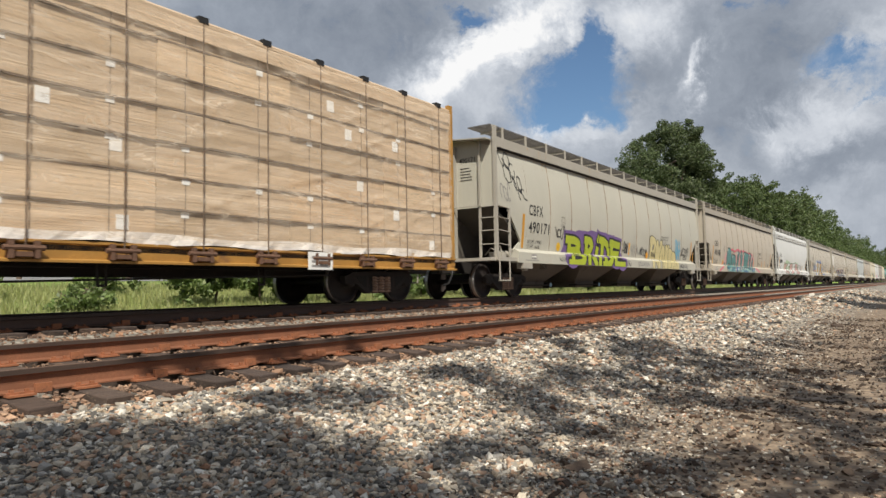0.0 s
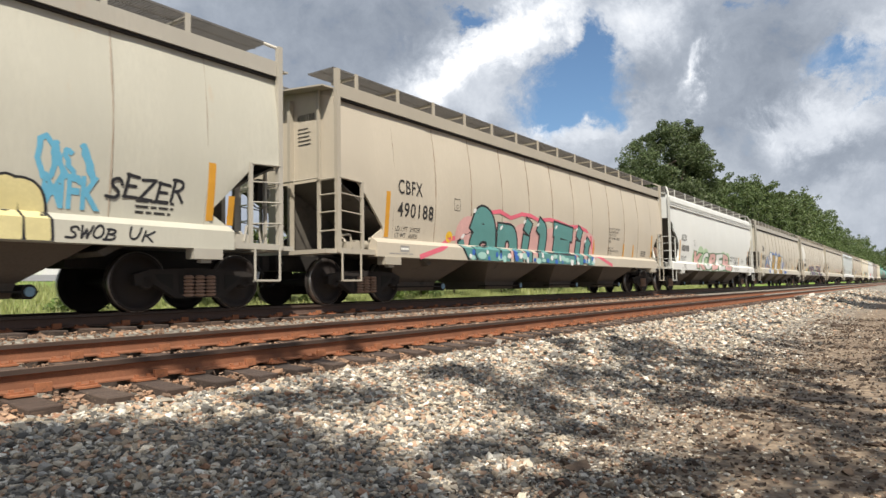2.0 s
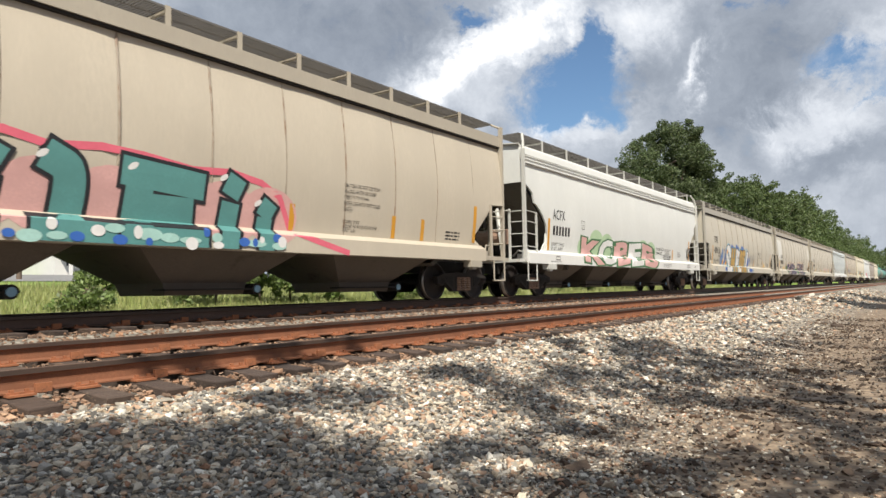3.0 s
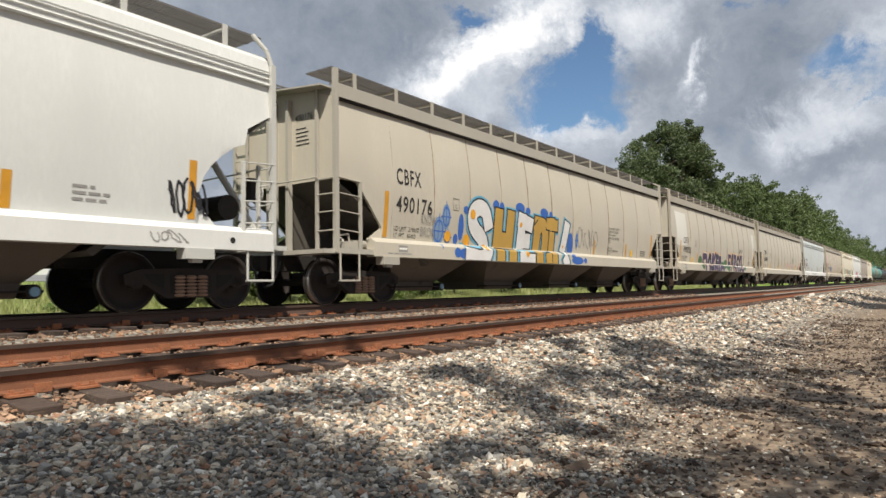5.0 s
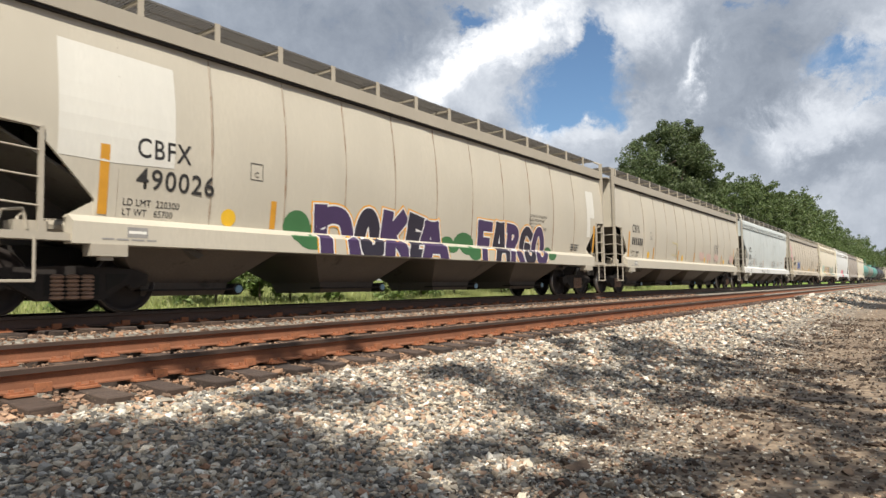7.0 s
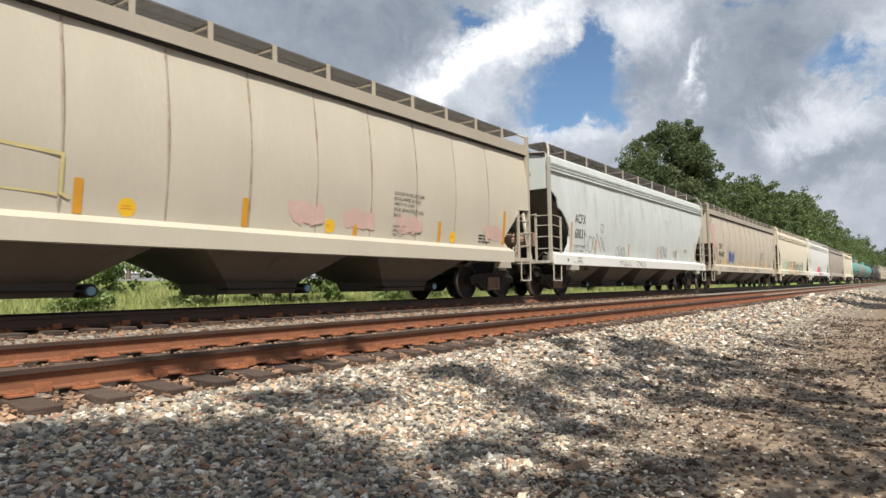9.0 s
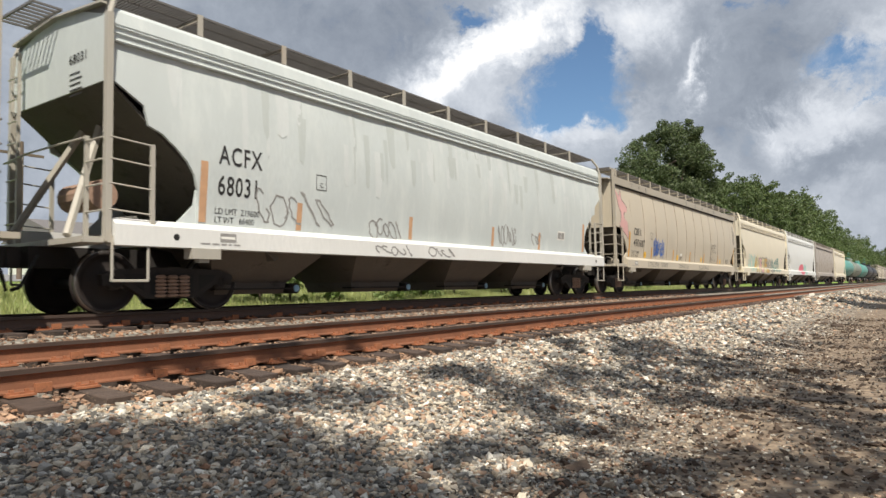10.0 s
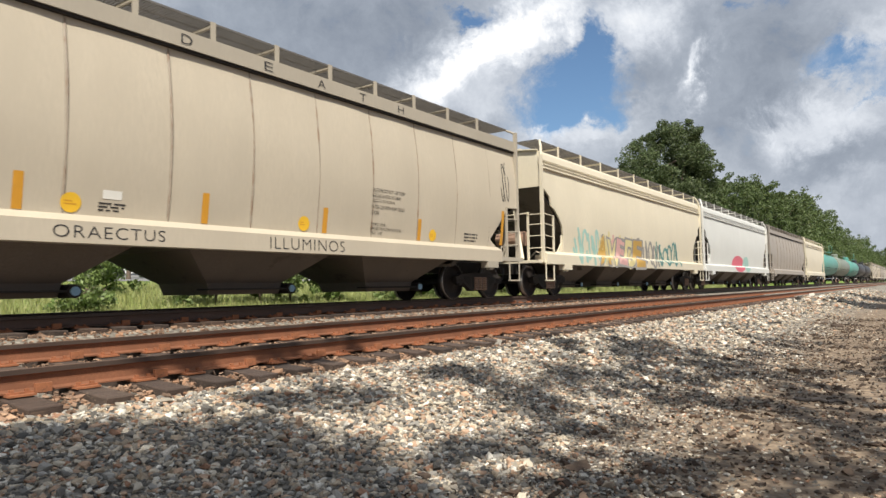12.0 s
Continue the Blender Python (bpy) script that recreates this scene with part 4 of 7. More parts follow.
# ---- lumber car ----
YELLOW = material("grimy_yellow_paint", (0.42, 0.22, 0.05), 0.6, 0, 0.3, 1.5, 30, 0.15, (0.20, 0.10, 0.04), 0.6)
WRAP = material("stacked_board_edges", (0.57, 0.43, 0.285), 0.62, 0, 0.24, 1.3, 7.0, 0.7, (0.42, 0.29, 0.175), 0.58, (1, 0.07, 6.0), 0.14, height=0.02)
WRAP_PALE = material("white_plastic_skirt", (0.68, 0.63, 0.58), 0.35, 0, 0.12, 3, 12, 0.6, height=0.03)
def film_material():
    """Clear plastic film: it lets the boards show, with milky sheen lines painted on."""
    m = material("clear_plastic_film", (0.74, 0.63, 0.50), 0.24, 0, 0.1, 2.5, 30, 0.15, height=0.004)
    nt = m.node_tree
    N, L = nt.nodes.new, nt.links.new
    bsdf = nt.nodes["Principled BSDF"]
    tc, no, mr = N("ShaderNodeTexCoord"), N("ShaderNodeTexNoise"), N("ShaderNodeMapRange")
    mp = N("ShaderNodeMapping")
    mp.inputs["Scale"].default_value, mp.inputs["Rotation"].default_value = (1, 0.7, 1.6), (0.25, 0, 0)
    L(tc.outputs["Object"], mp.inputs[0])
    L(mp.outputs[0], no.inputs["Vector"])
    no.inputs["Scale"].default_value, no.inputs["Detail"].default_value, no.inputs["Distortion"].default_value = 1.3, 6, 1.2
    L(no.outputs["Fac"], mr.inputs[0])
    mr.inputs[1].default_value, mr.inputs[2].default_value, mr.inputs[3].default_value, mr.inputs[4].default_value = 0.36, 0.76, 0.10, 0.48
    fold, ab, cr = N("ShaderNodeTexNoise"), N("ShaderNodeMath"), N("ShaderNodeMapRange")
    mp2 = N("ShaderNodeMapping")
    mp2.inputs["Scale"].default_value, mp2.inputs["Rotation"].default_value = (1, 0.35, 2.2), (-0.2, 0, 0)
    L(tc.outputs["Object"], mp2.inputs[0])
    L(mp2.outputs[0], fold.inputs["Vector"])
    fold.inputs["Scale"].default_value, fold.inputs["Detail"].default_value, fold.inputs["Distortion"].default_value = 1.6, 3, 1.5
    ab.operation = "COMPARE"
    ab.inputs[1].default_value, ab.inputs[2].default_value = 0.5, 0.011
    L(fold.outputs["Fac"], ab.inputs[0])
    cr.inputs[3].default_value, cr.inputs[4].default_value = 0.0, 0.28
    L(ab.outputs[0], cr.inputs[0])
    total = N("ShaderNodeMath")
    total.use_clamp = True
    L(mr.outputs[0], total.inputs[0])
    L(cr.outputs[0], total.inputs[1])
    tr, mx = N("ShaderNodeBsdfTransparent"), N("ShaderNodeMixShader")
    L(total.outputs[0], mx.inputs[0])
    L(tr.outputs[0], mx.inputs[1])
    L(bsdf.outputs[0], mx.inputs[2])
    L(mx.outputs[0], nt.nodes["Material Output"].inputs[0])
    return m


def film_sheet(s, length):
    """The film over one side: sagging along the top edge and creased where it is pulled to the straps."""
    rng = np.random.default_rng(44)
    ys, zs = np.linspace(0.2, length - 0.14, 420), np.linspace(1.04, 4.55, 70)
    Y, Z = np.meshgrid(ys, zs)
    X = np.full(Y.shape, 1.497)
    for k in range(260):
        y0, z0, a = rng.uniform(0, length), rng.uniform(1.2, 4.5), rng.normal(0, 0.28)
        ln, wd, h = rng.uniform(0.4, 2.2), rng.uniform(0.022, 0.05), rng.uniform(0.012, 0.034)
        u = (Y - y0) * math.cos(a) + (Z - z0) * math.sin(a)
        w = -(Y - y0) * math.sin(a) + (Z - z0) * math.cos(a)
        X = X + h * np.exp(-(u / ln) ** 2 - (w / wd) ** 2)
    pull = np.abs(np.sin(math.pi * (Y - 0.35) / 1.255))
    X = X + 0.02 * pull * np.clip((Z - 3.6) / 0.9, 0, 1)
    Z = Z + np.clip((Z - 4.0) / 0.5, 0, 1) * 0.05 * (pull - 0.6)
    X = np.where(Z > 4.42, X - 0.9 * (Z - 4.42), X)
    V = np.stack([s * X, Y, Z], -1).reshape(-1, 3)
    i = (np.arange(69)[:, None] * 420 + np.arange(419)[None, :]).ravel()
    return arrays("wrap_film", V, np.stack([i, i + 1, i + 421, i + 420], -1), FILM, True)


FILM = film_material()
STRAP = material("brown_steel_strap", (0.17, 0.12, 0.085), 0.6, 0.3, 0.2, 8, 60, 0)
WINCH = material("dark_rusty_winch", (0.15, 0.08, 0.05), 0.8, 0, 0.35, 8, 60, 0.2)
PAPER = material("white_tag", (0.80, 0.80, 0.78), 0.6, 0, 0.05, 6, 60, 0)


def lumber_car():
    L = 22.3
    car = thing("lumber_flatcar", "yellow centre-beam flatcar stacked with tan wrapped lumber bundles", "flatcar", "")
    rng = random.Random(21)
    bm = bmesh.new()
    box(bm, -1.45, 1.45, 0.2, L - 0.05, 0.86, 0.985)
    part("deck", bm, STEEL_DARK, car)
    for s in (1, -1):
        bm = bmesh.new()
        prism(bm, [(s * 1.42, 0.70), (s * 1.52, 0.70), (s * 1.52, 0.73), (s * 1.45, 0.75), (s * 1.45, 0.93), (s * 1.50, 0.95), (s * 1.50, 0.985), (s * 1.42, 0.985)], 1, 0.0, L)
        part("side_sill", bm, YELLOW, car, "grimy yellow channel sill")
    for y in (0.02, L - 0.12):
        bm = bmesh.new()
        box(bm, -1.40, 1.40, y, y + 0.10, 0.99, 4.62)
        for x in (-1.46, 1.36):
            box(bm, x, x + 0.10, y - 0.02, y + 0.13, 0.80, 4.66)
        part("bulkhead", bm, YELLOW, car, "yellow steel bulkhead", False, 0.01)
        truck(car, y + 2.1 if y < 5 else y - 2.1)
        bm = bmesh.new()
        y2 = -0.3 if y < 5 else L - 0.2
        box(bm, -0.25, 0.25, y2 - 0.2, y2 + 0.7, 0.66, 0.95)
        box(bm, -0.13, 0.13, y2 - 0.15 if y < 5 else y2 + 0.4, y2 + 0.2 if y < 5 else y2 + 0.75, 0.68, 0.96)
        part("coupler", bm, TRUCK, car, "", False, 0.03)
    bm = bmesh.new()
    box(bm, -0.18, 0.18, 0.5, L - 0.5, 0.55, 0.86)
    part("centre_sill", bm, STEEL_DARK, car)
    bm = bmesh.new()
    box(bm, -0.09, 0.09, 0.2, L - 0.2, 0.985, 4.5)
    part("centre_beam", bm, YELLOW, car)
    bm = bmesh.new()
    rods(bm, [(1.1, 3.5, 0.62), (1.1, 11.0, 0.42), (1.1, 18.5, 0.58)], 0.016)
    rods(bm, [(1.0, 3.5, 0.66), (1.0, 18.5, 0.66)], 0.014)
    for y in (10.2, 14.0, 16.8):
        rods(bm, [(1.1, y, 0.70), (1.1, y, 0.40), (1.1, y + 0.12, 0.40), (1.1, y + 0.12, 0.70)], 0.02)
    part("brake_rod", bm, STEEL_DARK, car)
    # bundles, layer by layer
    layers, cols = 7, [0.2, 1.9, 4.45, 7.0, 9.55, 12.1, 14.65, 17.2, 19.75, L - 0.14]
    h = (4.55 - 1.0) / layers
    for s in (1, -1):
        for r in range(layers):
            for a, b in zip(cols, cols[1:]):
                bm = bmesh.new()
                x1 = 1.46 + rng.uniform(-0.025, 0.02)
                box(bm, s * 0.10, s * x1, a + 0.006, b - 0.006, 1.0 + h * r + 0.012, 1.0 + h * (r + 1) - 0.012)
                o = part("lumber_pack", bm, WRAP, car, "", False, 0.02)
                if s < 0:
                    continue
                if rng.random() < 0.35:
                    bm = bmesh.new()
                    y, z = rng.uniform(a + 0.2, b - 0.5), 1.0 + h * (r + rng.uniform(0.25, 0.5))
                    box(bm, x1 + 0.001, x1 + 0.006, y, y + 0.18, z, z + 0.21)
                    part("bundle_tag", bm, PAPER, o, "white paper tag")
                for y in (a + 0.42, b - 0.75):
                    if rng.random() < 0.55:
                        bm = bmesh.new()
                        z = 1.0 + h * (r + 0.80)
                        box(bm, x1 + 0.001, x1 + 0.008, y, y + 0.13, z, z + 0.09)
                        part("corner_guard", bm, PAPER, o, "small white strap guard")
                    bm = bmesh.new()
                    box(bm, x1 + 0.001, x1 + 0.005, y + 0.055, y + 0.068, 1.0 + h * r + 0.03, 1.0 + h * (r + 1) - 0.03)
                    part("bundle_strap", bm, STRAP, o)
        for r in range(1, layers):
            # Dark wavy strips stand in for the shaded gaps between tiers.
            bm = bmesh.new()
            for k in range(60):
                y, dz = 0.25 + (L - 0.45) * k / 60, 0.012 * math.sin(1.7 * k * 0.36 + r * 2.1) + 0.006 * math.sin(k * 1.3 + r)
                box(bm, s * 1.3, s * (1.478 + 0.004 * math.sin(k * 2.2 + r)), y, y + (L - 0.45) / 60, 1.0 + h * r - 0.013 + dz, 1.0 + h * r + 0.015 + dz)
            part("dunnage_strip", bm, STRAP, car)
        bm = bmesh.new()
        top = [(s * 0.1, 4.555), (s * 1.40, 4.555), (s * 1.485, 4.50), (s * 1.49, 4.20), (s * 1.495, 4.2), (s * 1.495, 4.515), (s * 1.41, 4.575), (s * 0.1, 4.575)]
        prism(bm, top, 1, 0.22, L - 0.16)
        part("wrap_cover", bm, WRAP, car)
        f = part("wrap_film", film_sheet(s, L), FILM, car, "creased clear plastic film")
        f.visible_shadow = False
        bm = bmesh.new()
        n = 120
        lo, hi = [], []
        for k in range(n + 1):
            y = 0.25 + (L - 0.45) * k / n
            wv = 0.02 * math.sin(y * 5.1) + 0.015 * math.sin(y * 13.0)
            lo.append(bm.verts.new((s * (1.50 + wv), y, 0.99 + 0.02 * math.sin(y * 3.3))))
            hi.append(bm.verts.new((s * 1.482, y, 1.13 + 0.025 * math.sin(y * 2.2 + 1))))
        for k in range(n):
            bm.faces.new((lo[k], lo[k + 1], hi[k + 1], hi[k]))
        part("wrap_skirt", bm, WRAP_PALE, car, "crumpled whitish plastic skirt")
        y = 0.35
        while y < L - 0.3:
            bm = bmesh.new()
            rods(bm, [(s * 1.52, y, 0.85), (s * 1.515, y, 2.6), (s * 1.50, y, 4.49), (s * 1.38, y, 4.59), (s * 0.1, y, 4.60)], 0.010)
            part("tie_down_cable", bm, STRAP, car)
            bm = bmesh.new()
            for dy in (-0.20, 0.10):
                box(bm, s * 1.46, s * 1.56, y + dy, y + dy + 0.06, 0.74, 0.96)
            rod(bm, (s * 1.535, y - 0.26, 0.87), (s * 1.535, y + 0.22, 0.87), 0.035, 8)
            box(bm, s * 1.46, s * 1.58, y - 0.12, y + 0.07, 0.76, 0.82)
            part("winch", bm, WINCH, car, "rusty brown tie-down winch", False, 0.01)
            bm = bmesh.new()
            box(bm, s * 1.38, s * 1.505, y - 0.09, y + 0.09, 4.50, 4.60)
            part("edge_guard", bm, HOSE, car, "black plastic edge guard")
            y += 1.255
    bm = bmesh.new()
    box(bm, 1.53, 1.55, L - 4.75, L - 4.15, 0.66, 0.98)
    f = part("placard_frame", bm, PAPER, car, "white framed card holder")
    bm = bmesh.new()
    for k in range(3):
        box(bm, 1.551, 1.556, L - 4.68, L - 4.22, 0.71 + 0.08 * k, 0.75 + 0.08 * k)
    part("placard_lines", bm, GREY_INK, f)
    return car


CARS["A"] = (lumber_car(), 13.08 - 22.3)


# ---- tank cars far down the train ----
def tank_car(label, paint, length):
    car = thing("tank_car", label, "tank car", "tank cars of the train")
    L = length
    bm = bmesh.new()
    lathe(bm, [(0.3, 0.5), (0.45, 1.0), (0.7, 1.3), (1.0, 1.42), (L / 2, 1.44), (L - 1.0, 1.42), (L - 0.7, 1.3), (L - 0.45, 1.0), (L - 0.3, 0.5)], 1, (0, 0, 2.5), 28)
    part("tank", bm, paint, car, "", True)
    bm = bmesh.new()
    lathe(bm, [(0, 0.45), (0.5, 0.45), (0.6, 0.3)], 2, (0, L / 2, 3.88), 16)
    part("valve_dome", bm, paint, car)
    for y in (0.0, L - 3.0):
        bm = bmesh.new()
        box(bm, -0.35, 0.35, y, y + 3.0, 0.75, 1.15)
        part("stub_sill", bm, STEEL_DARK, car, "", False, 0.02)
        bm = bmesh.new()
        box(bm, -1.4, 1.4, y if y else 0, y + 0.5 if y == 0 else y + 0.5, 1.0, 1.1)
        part("saddle", bm, STEEL_DARK, car)
        truck(car, y + 1.5)
    for s in (1, -1):
        bm = bmesh.new()
        rods(bm, [(s * 1.5, 0.2, 2.0), (s * 1.5, L - 0.2, 2.0)], 0.02)
        part("side_handrail", bm, STEEL_DARK, car)
        bm = bmesh.new()
        box(bm, s * 0.9, s * 1.3, L / 2 - 1.5, L / 2 + 1.5, 4.0, 4.04)
        rods(bm, [(s * 1.3, L / 2 - 1.5, 4.0), (s * 1.3, L / 2 - 1.5, 4.9), (s * 1.3, L / 2 + 1.5, 4.9), (s * 1.3, L / 2 + 1.5, 4.0)], 0.02)
        part("dome_platform", bm, paint, car)
    return car


TEAL = car_paint("teal_tank_paint", (0.10, 0.30, 0.26), (0.1, 0.2, 0.18))
GREENGREY = car_paint("grey_green_tank_paint", (0.20, 0.23, 0.19))
BLACKTANK = car_paint("black_tank_paint", (0.035, 0.037, 0.042), (0.08, 0.06, 0.05))
CARS["N"] = (tank_car("teal-green tank car with a central dome", TEAL, 17.6), 250.6)
CARS["O"] = (tank_car("grey-green weathered tank car", GREENGREY, 17.6), 269.6)
CARS["P"] = (tank_car("teal-green tank car with a central dome", TEAL, 17.6), 288.6)
CARS["Q"] = (tank_car("grimy black rounded tank car", BLACKTANK, 17.0), 307.6)
CARS["V"] = (tank_car("grimy black rounded tank car", BLACKTANK, 17.0), 326.4)


# ---- lettering and painted pieces on the cars ----
def letters(text, bold=0.0, spacing=1.0, shear=0.0):
    """Flat outlines of a text: a bmesh in (u, v)."""
    cu = bpy.data.curves.new("lettering", "FONT")
    cu.body, cu.size, cu.offset, cu.space_character, cu.shear, cu.resolution_u = text, 1.0, bold, spacing, shear, 3
    ob = bpy.data.objects.new("lettering", cu)
    me = bpy.data.meshes.new_from_object(ob)
    bm = bmesh.new()
    bm.from_mesh(me)
    bpy.data.objects.remove(ob)
    bpy.data.curves.remove(cu)
    bpy.data.meshes.remove(me)
    return bm


def extent(bm):
    xs, ys = [v.co.x for v in bm.verts], [v.co.y for v in bm.verts]
    return min(xs), max(xs), min(ys), max(ys)


def lay(car, name, bm, mat, off, style="ribbed", label="", parent=None):
    """Lays a flat bmesh of (y, z) on a car's side as a thin skin of paint."""
    for z in [1.24, 1.335] + [1.335 + 0.22 * k for k in range(1, 13)]:
        bmesh.ops.bisect_plane(bm, geom=bm.verts[:] + bm.edges[:] + bm.faces[:], plane_co=(0, z, 0), plane_no=(0, 1, 0))
    lo, hi = extent(bm)[:2]
    for k in range(1, int((hi - lo) / 0.3) + 1 if hi - lo > 0.4 and len(bm.faces) < 40 else 0):
        bmesh.ops.bisect_plane(bm, geom=bm.verts[:] + bm.edges[:] + bm.faces[:], plane_co=(lo + 0.3 * k, 0, 0), plane_no=(1, 0, 0))
    for v in bm.verts:
        y, z = v.co.x, v.co.y
        v.co = (skin_x(z, style) + off + (0.0035 + dent(y, z) if 1.33 < z < EAVE - 0.02 else 0.002) + v.co.z, y, z)
    ob = part(name, bm, mat, parent or car, label)
    for p in ob.data.polygons:
        if p.normal.x < 0:
            p.flip()
    return ob


def text_on(car, text, y0, y1, z0, z1, mat, style="ribbed", bold=0.0, off=0.002, spacing=1.0, name="lettering", label=""):
    bm = letters(text, bold, spacing)
    a, b, c, d = extent(bm)
    for v in bm.verts:
        v.co = ((v.co.x - a) / (b - a) * (y1 - y0) + y0, (v.co.y - c) / (d - c) * (z1 - z0) + z0, 0)
    return lay(car, name, bm, mat, off, style, label)


def polygon(bm, pts):
    bm.faces.new([bm.verts.new((p[0], p[1], 0)) for p in pts])


def oval(bm, y, z, ry, rz=None, n=18, tilt=0.0):
    rz = rz or ry
    pts = []
    for k in range(n):
        a = 6.28318 * k / n
        u, w = ry * math.cos(a), rz * math.sin(a)
        pts.append((y + u * math.cos(tilt) - w * math.sin(tilt), z + u * math.sin(tilt) + w * math.cos(tilt)))
    polygon(bm, pts)


def patch(car, y0, y1, z0, z1, mat, style="ribbed", name="stripe", off=0.001, slant=0.0, label=""):
    bm = bmesh.new()
    polygon(bm, [(y0, z0), (y1, z0 + 0.0), (y1 + slant, z1), (y0 + slant, z1)])
    return lay(car, name, bm, mat, off, style, label)


def dot(car, y, z, r, mat, style="ribbed"):
    bm = bmesh.new()
    oval(bm, y, z, r)
    return lay(car, "round_decal", bm, mat, 0.001, style)


def line_bars(car, y0, y1, z0, z1, n, mat, style="ribbed", seed=1):
    """Lines of small writing too fine to read, as broken bars."""
    rng = random.Random(seed)
    bm = bmesh.new()
    h = (z1 - z0) / n
    for k in range(n):
        y, z = y0, z1 - h * (k + 0.72)
        end = y1 - rng.uniform(0, 0.35) * (y1 - y0)
        while y < end - 0.03:
            w = min(rng.uniform(0.06, 0.2), end - y)
            polygon(bm, [(y, z), (y + w, z), (y + w, z + h * 0.45), (y, z + h * 0.45)])
            y += w + 0.035
    return lay(car, "fine_print", bm, mat, 0.002, style)


def ribbon(bm, pts, w):
    for (a, b), (c, d) in zip(pts, pts[1:]):
        n = math.hypot(c - a, d - b) or 1
        u, v = -(d - b) / n * w / 2, (c - a) / n * w / 2
        e, f = (c - a) / n * w * 0.3, (d - b) / n * w * 0.3
        polygon(bm, [(a + u - e, b + v - f), (a - u - e, b - v - f), (c - u + e, d - v + f), (c + u + e, d + v + f)])


def scrawl(car, y0, y1, z0, z1, mat, loops, seed, w=0.022, style="ribbed", off=0.002):
    """A sprayed or marker scribble that spells nothing."""
    rng = random.Random(seed)
    bm = bmesh.new()
    for k in range(loops):
        c = y0 + (y1 - y0) * (k + 0.5) / loops
        rx, rz = (y1 - y0) / loops * rng.uniform(0.35, 0.7), (z1 - z0) * rng.uniform(0.3, 0.5)
        m = (z0 + z1) / 2 + rng.uniform(-0.1, 0.1) * (z1 - z0)
        ph, span = rng.uniform(0, 6.28), rng.uniform(3.5, 7.5)
        pts = [(c + rx * math.cos(ph + span * i / 12) + 0.15 * rx * math.sin(3 * i), m + rz * math.sin(ph * 0.5 + span * i / 12 * rng.choice((1, 1, 0.97)))) for i in range(13)]
        ribbon(bm, pts, w)
    return lay(car, "scribble", bm, mat, off, style)


def piece(car, text, y0, y1, z0, z1, fills, line, halo, seed, style="ribbed", bold=0.045, edge=0.06, rim=0.13, wild=0.12, name="painted_letter", over=0.08):
    """Big sprayed letters: a halo, a dark outline and a filled face for each letter."""
    rng = random.Random(seed)
    n = len(text)
    slot = (y1 - y0) / n
    for k, ch in enumerate(text):
        a0, a1 = y0 + slot * k - slot * over, y0 + slot * (k + 1) + slot * (over - 0.03)
        if ch in "!iI":
            a0, a1 = a0 + slot * 0.15, a1 - slot * 0.15
        b0, b1 = z0 + rng.uniform(-0.2, 1) * wild * 0.3, z1 - rng.uniform(0, 1) * wild
        lean, wave = rng.uniform(-1, 1) * wild, rng.uniform(0, 6.28)
        ref = None
        for layer, mat, width in ((0, halo, rim), (1, line, edge), (2, fills[k % len(fills)], 0.0)):
            if mat is None:
                continue
            bm = letters(ch, bold + width)
            if ref is None:
                tmp = letters(ch, bold)
                ref = extent(tmp)
                tmp.free()
            for v in bm.verts:
                u, w = (v.co.x - ref[0]) / (ref[1] - ref[0]), (v.co.y - ref[2]) / (ref[3] - ref[2])
                y = a0 + u * (a1 - a0) + lean * (w - 0.5) * 0.8 + 0.03 * math.sin(5 * w + wave)
                v.co = (y, b0 + w * (b1 - b0) + 0.05 * math.sin(4 * u + wave), 0)
            lay(car, name if layer == 2 else "letter_outline", bm, mat, 0.002 + 0.0008 * layer + 0.002 * k, style)


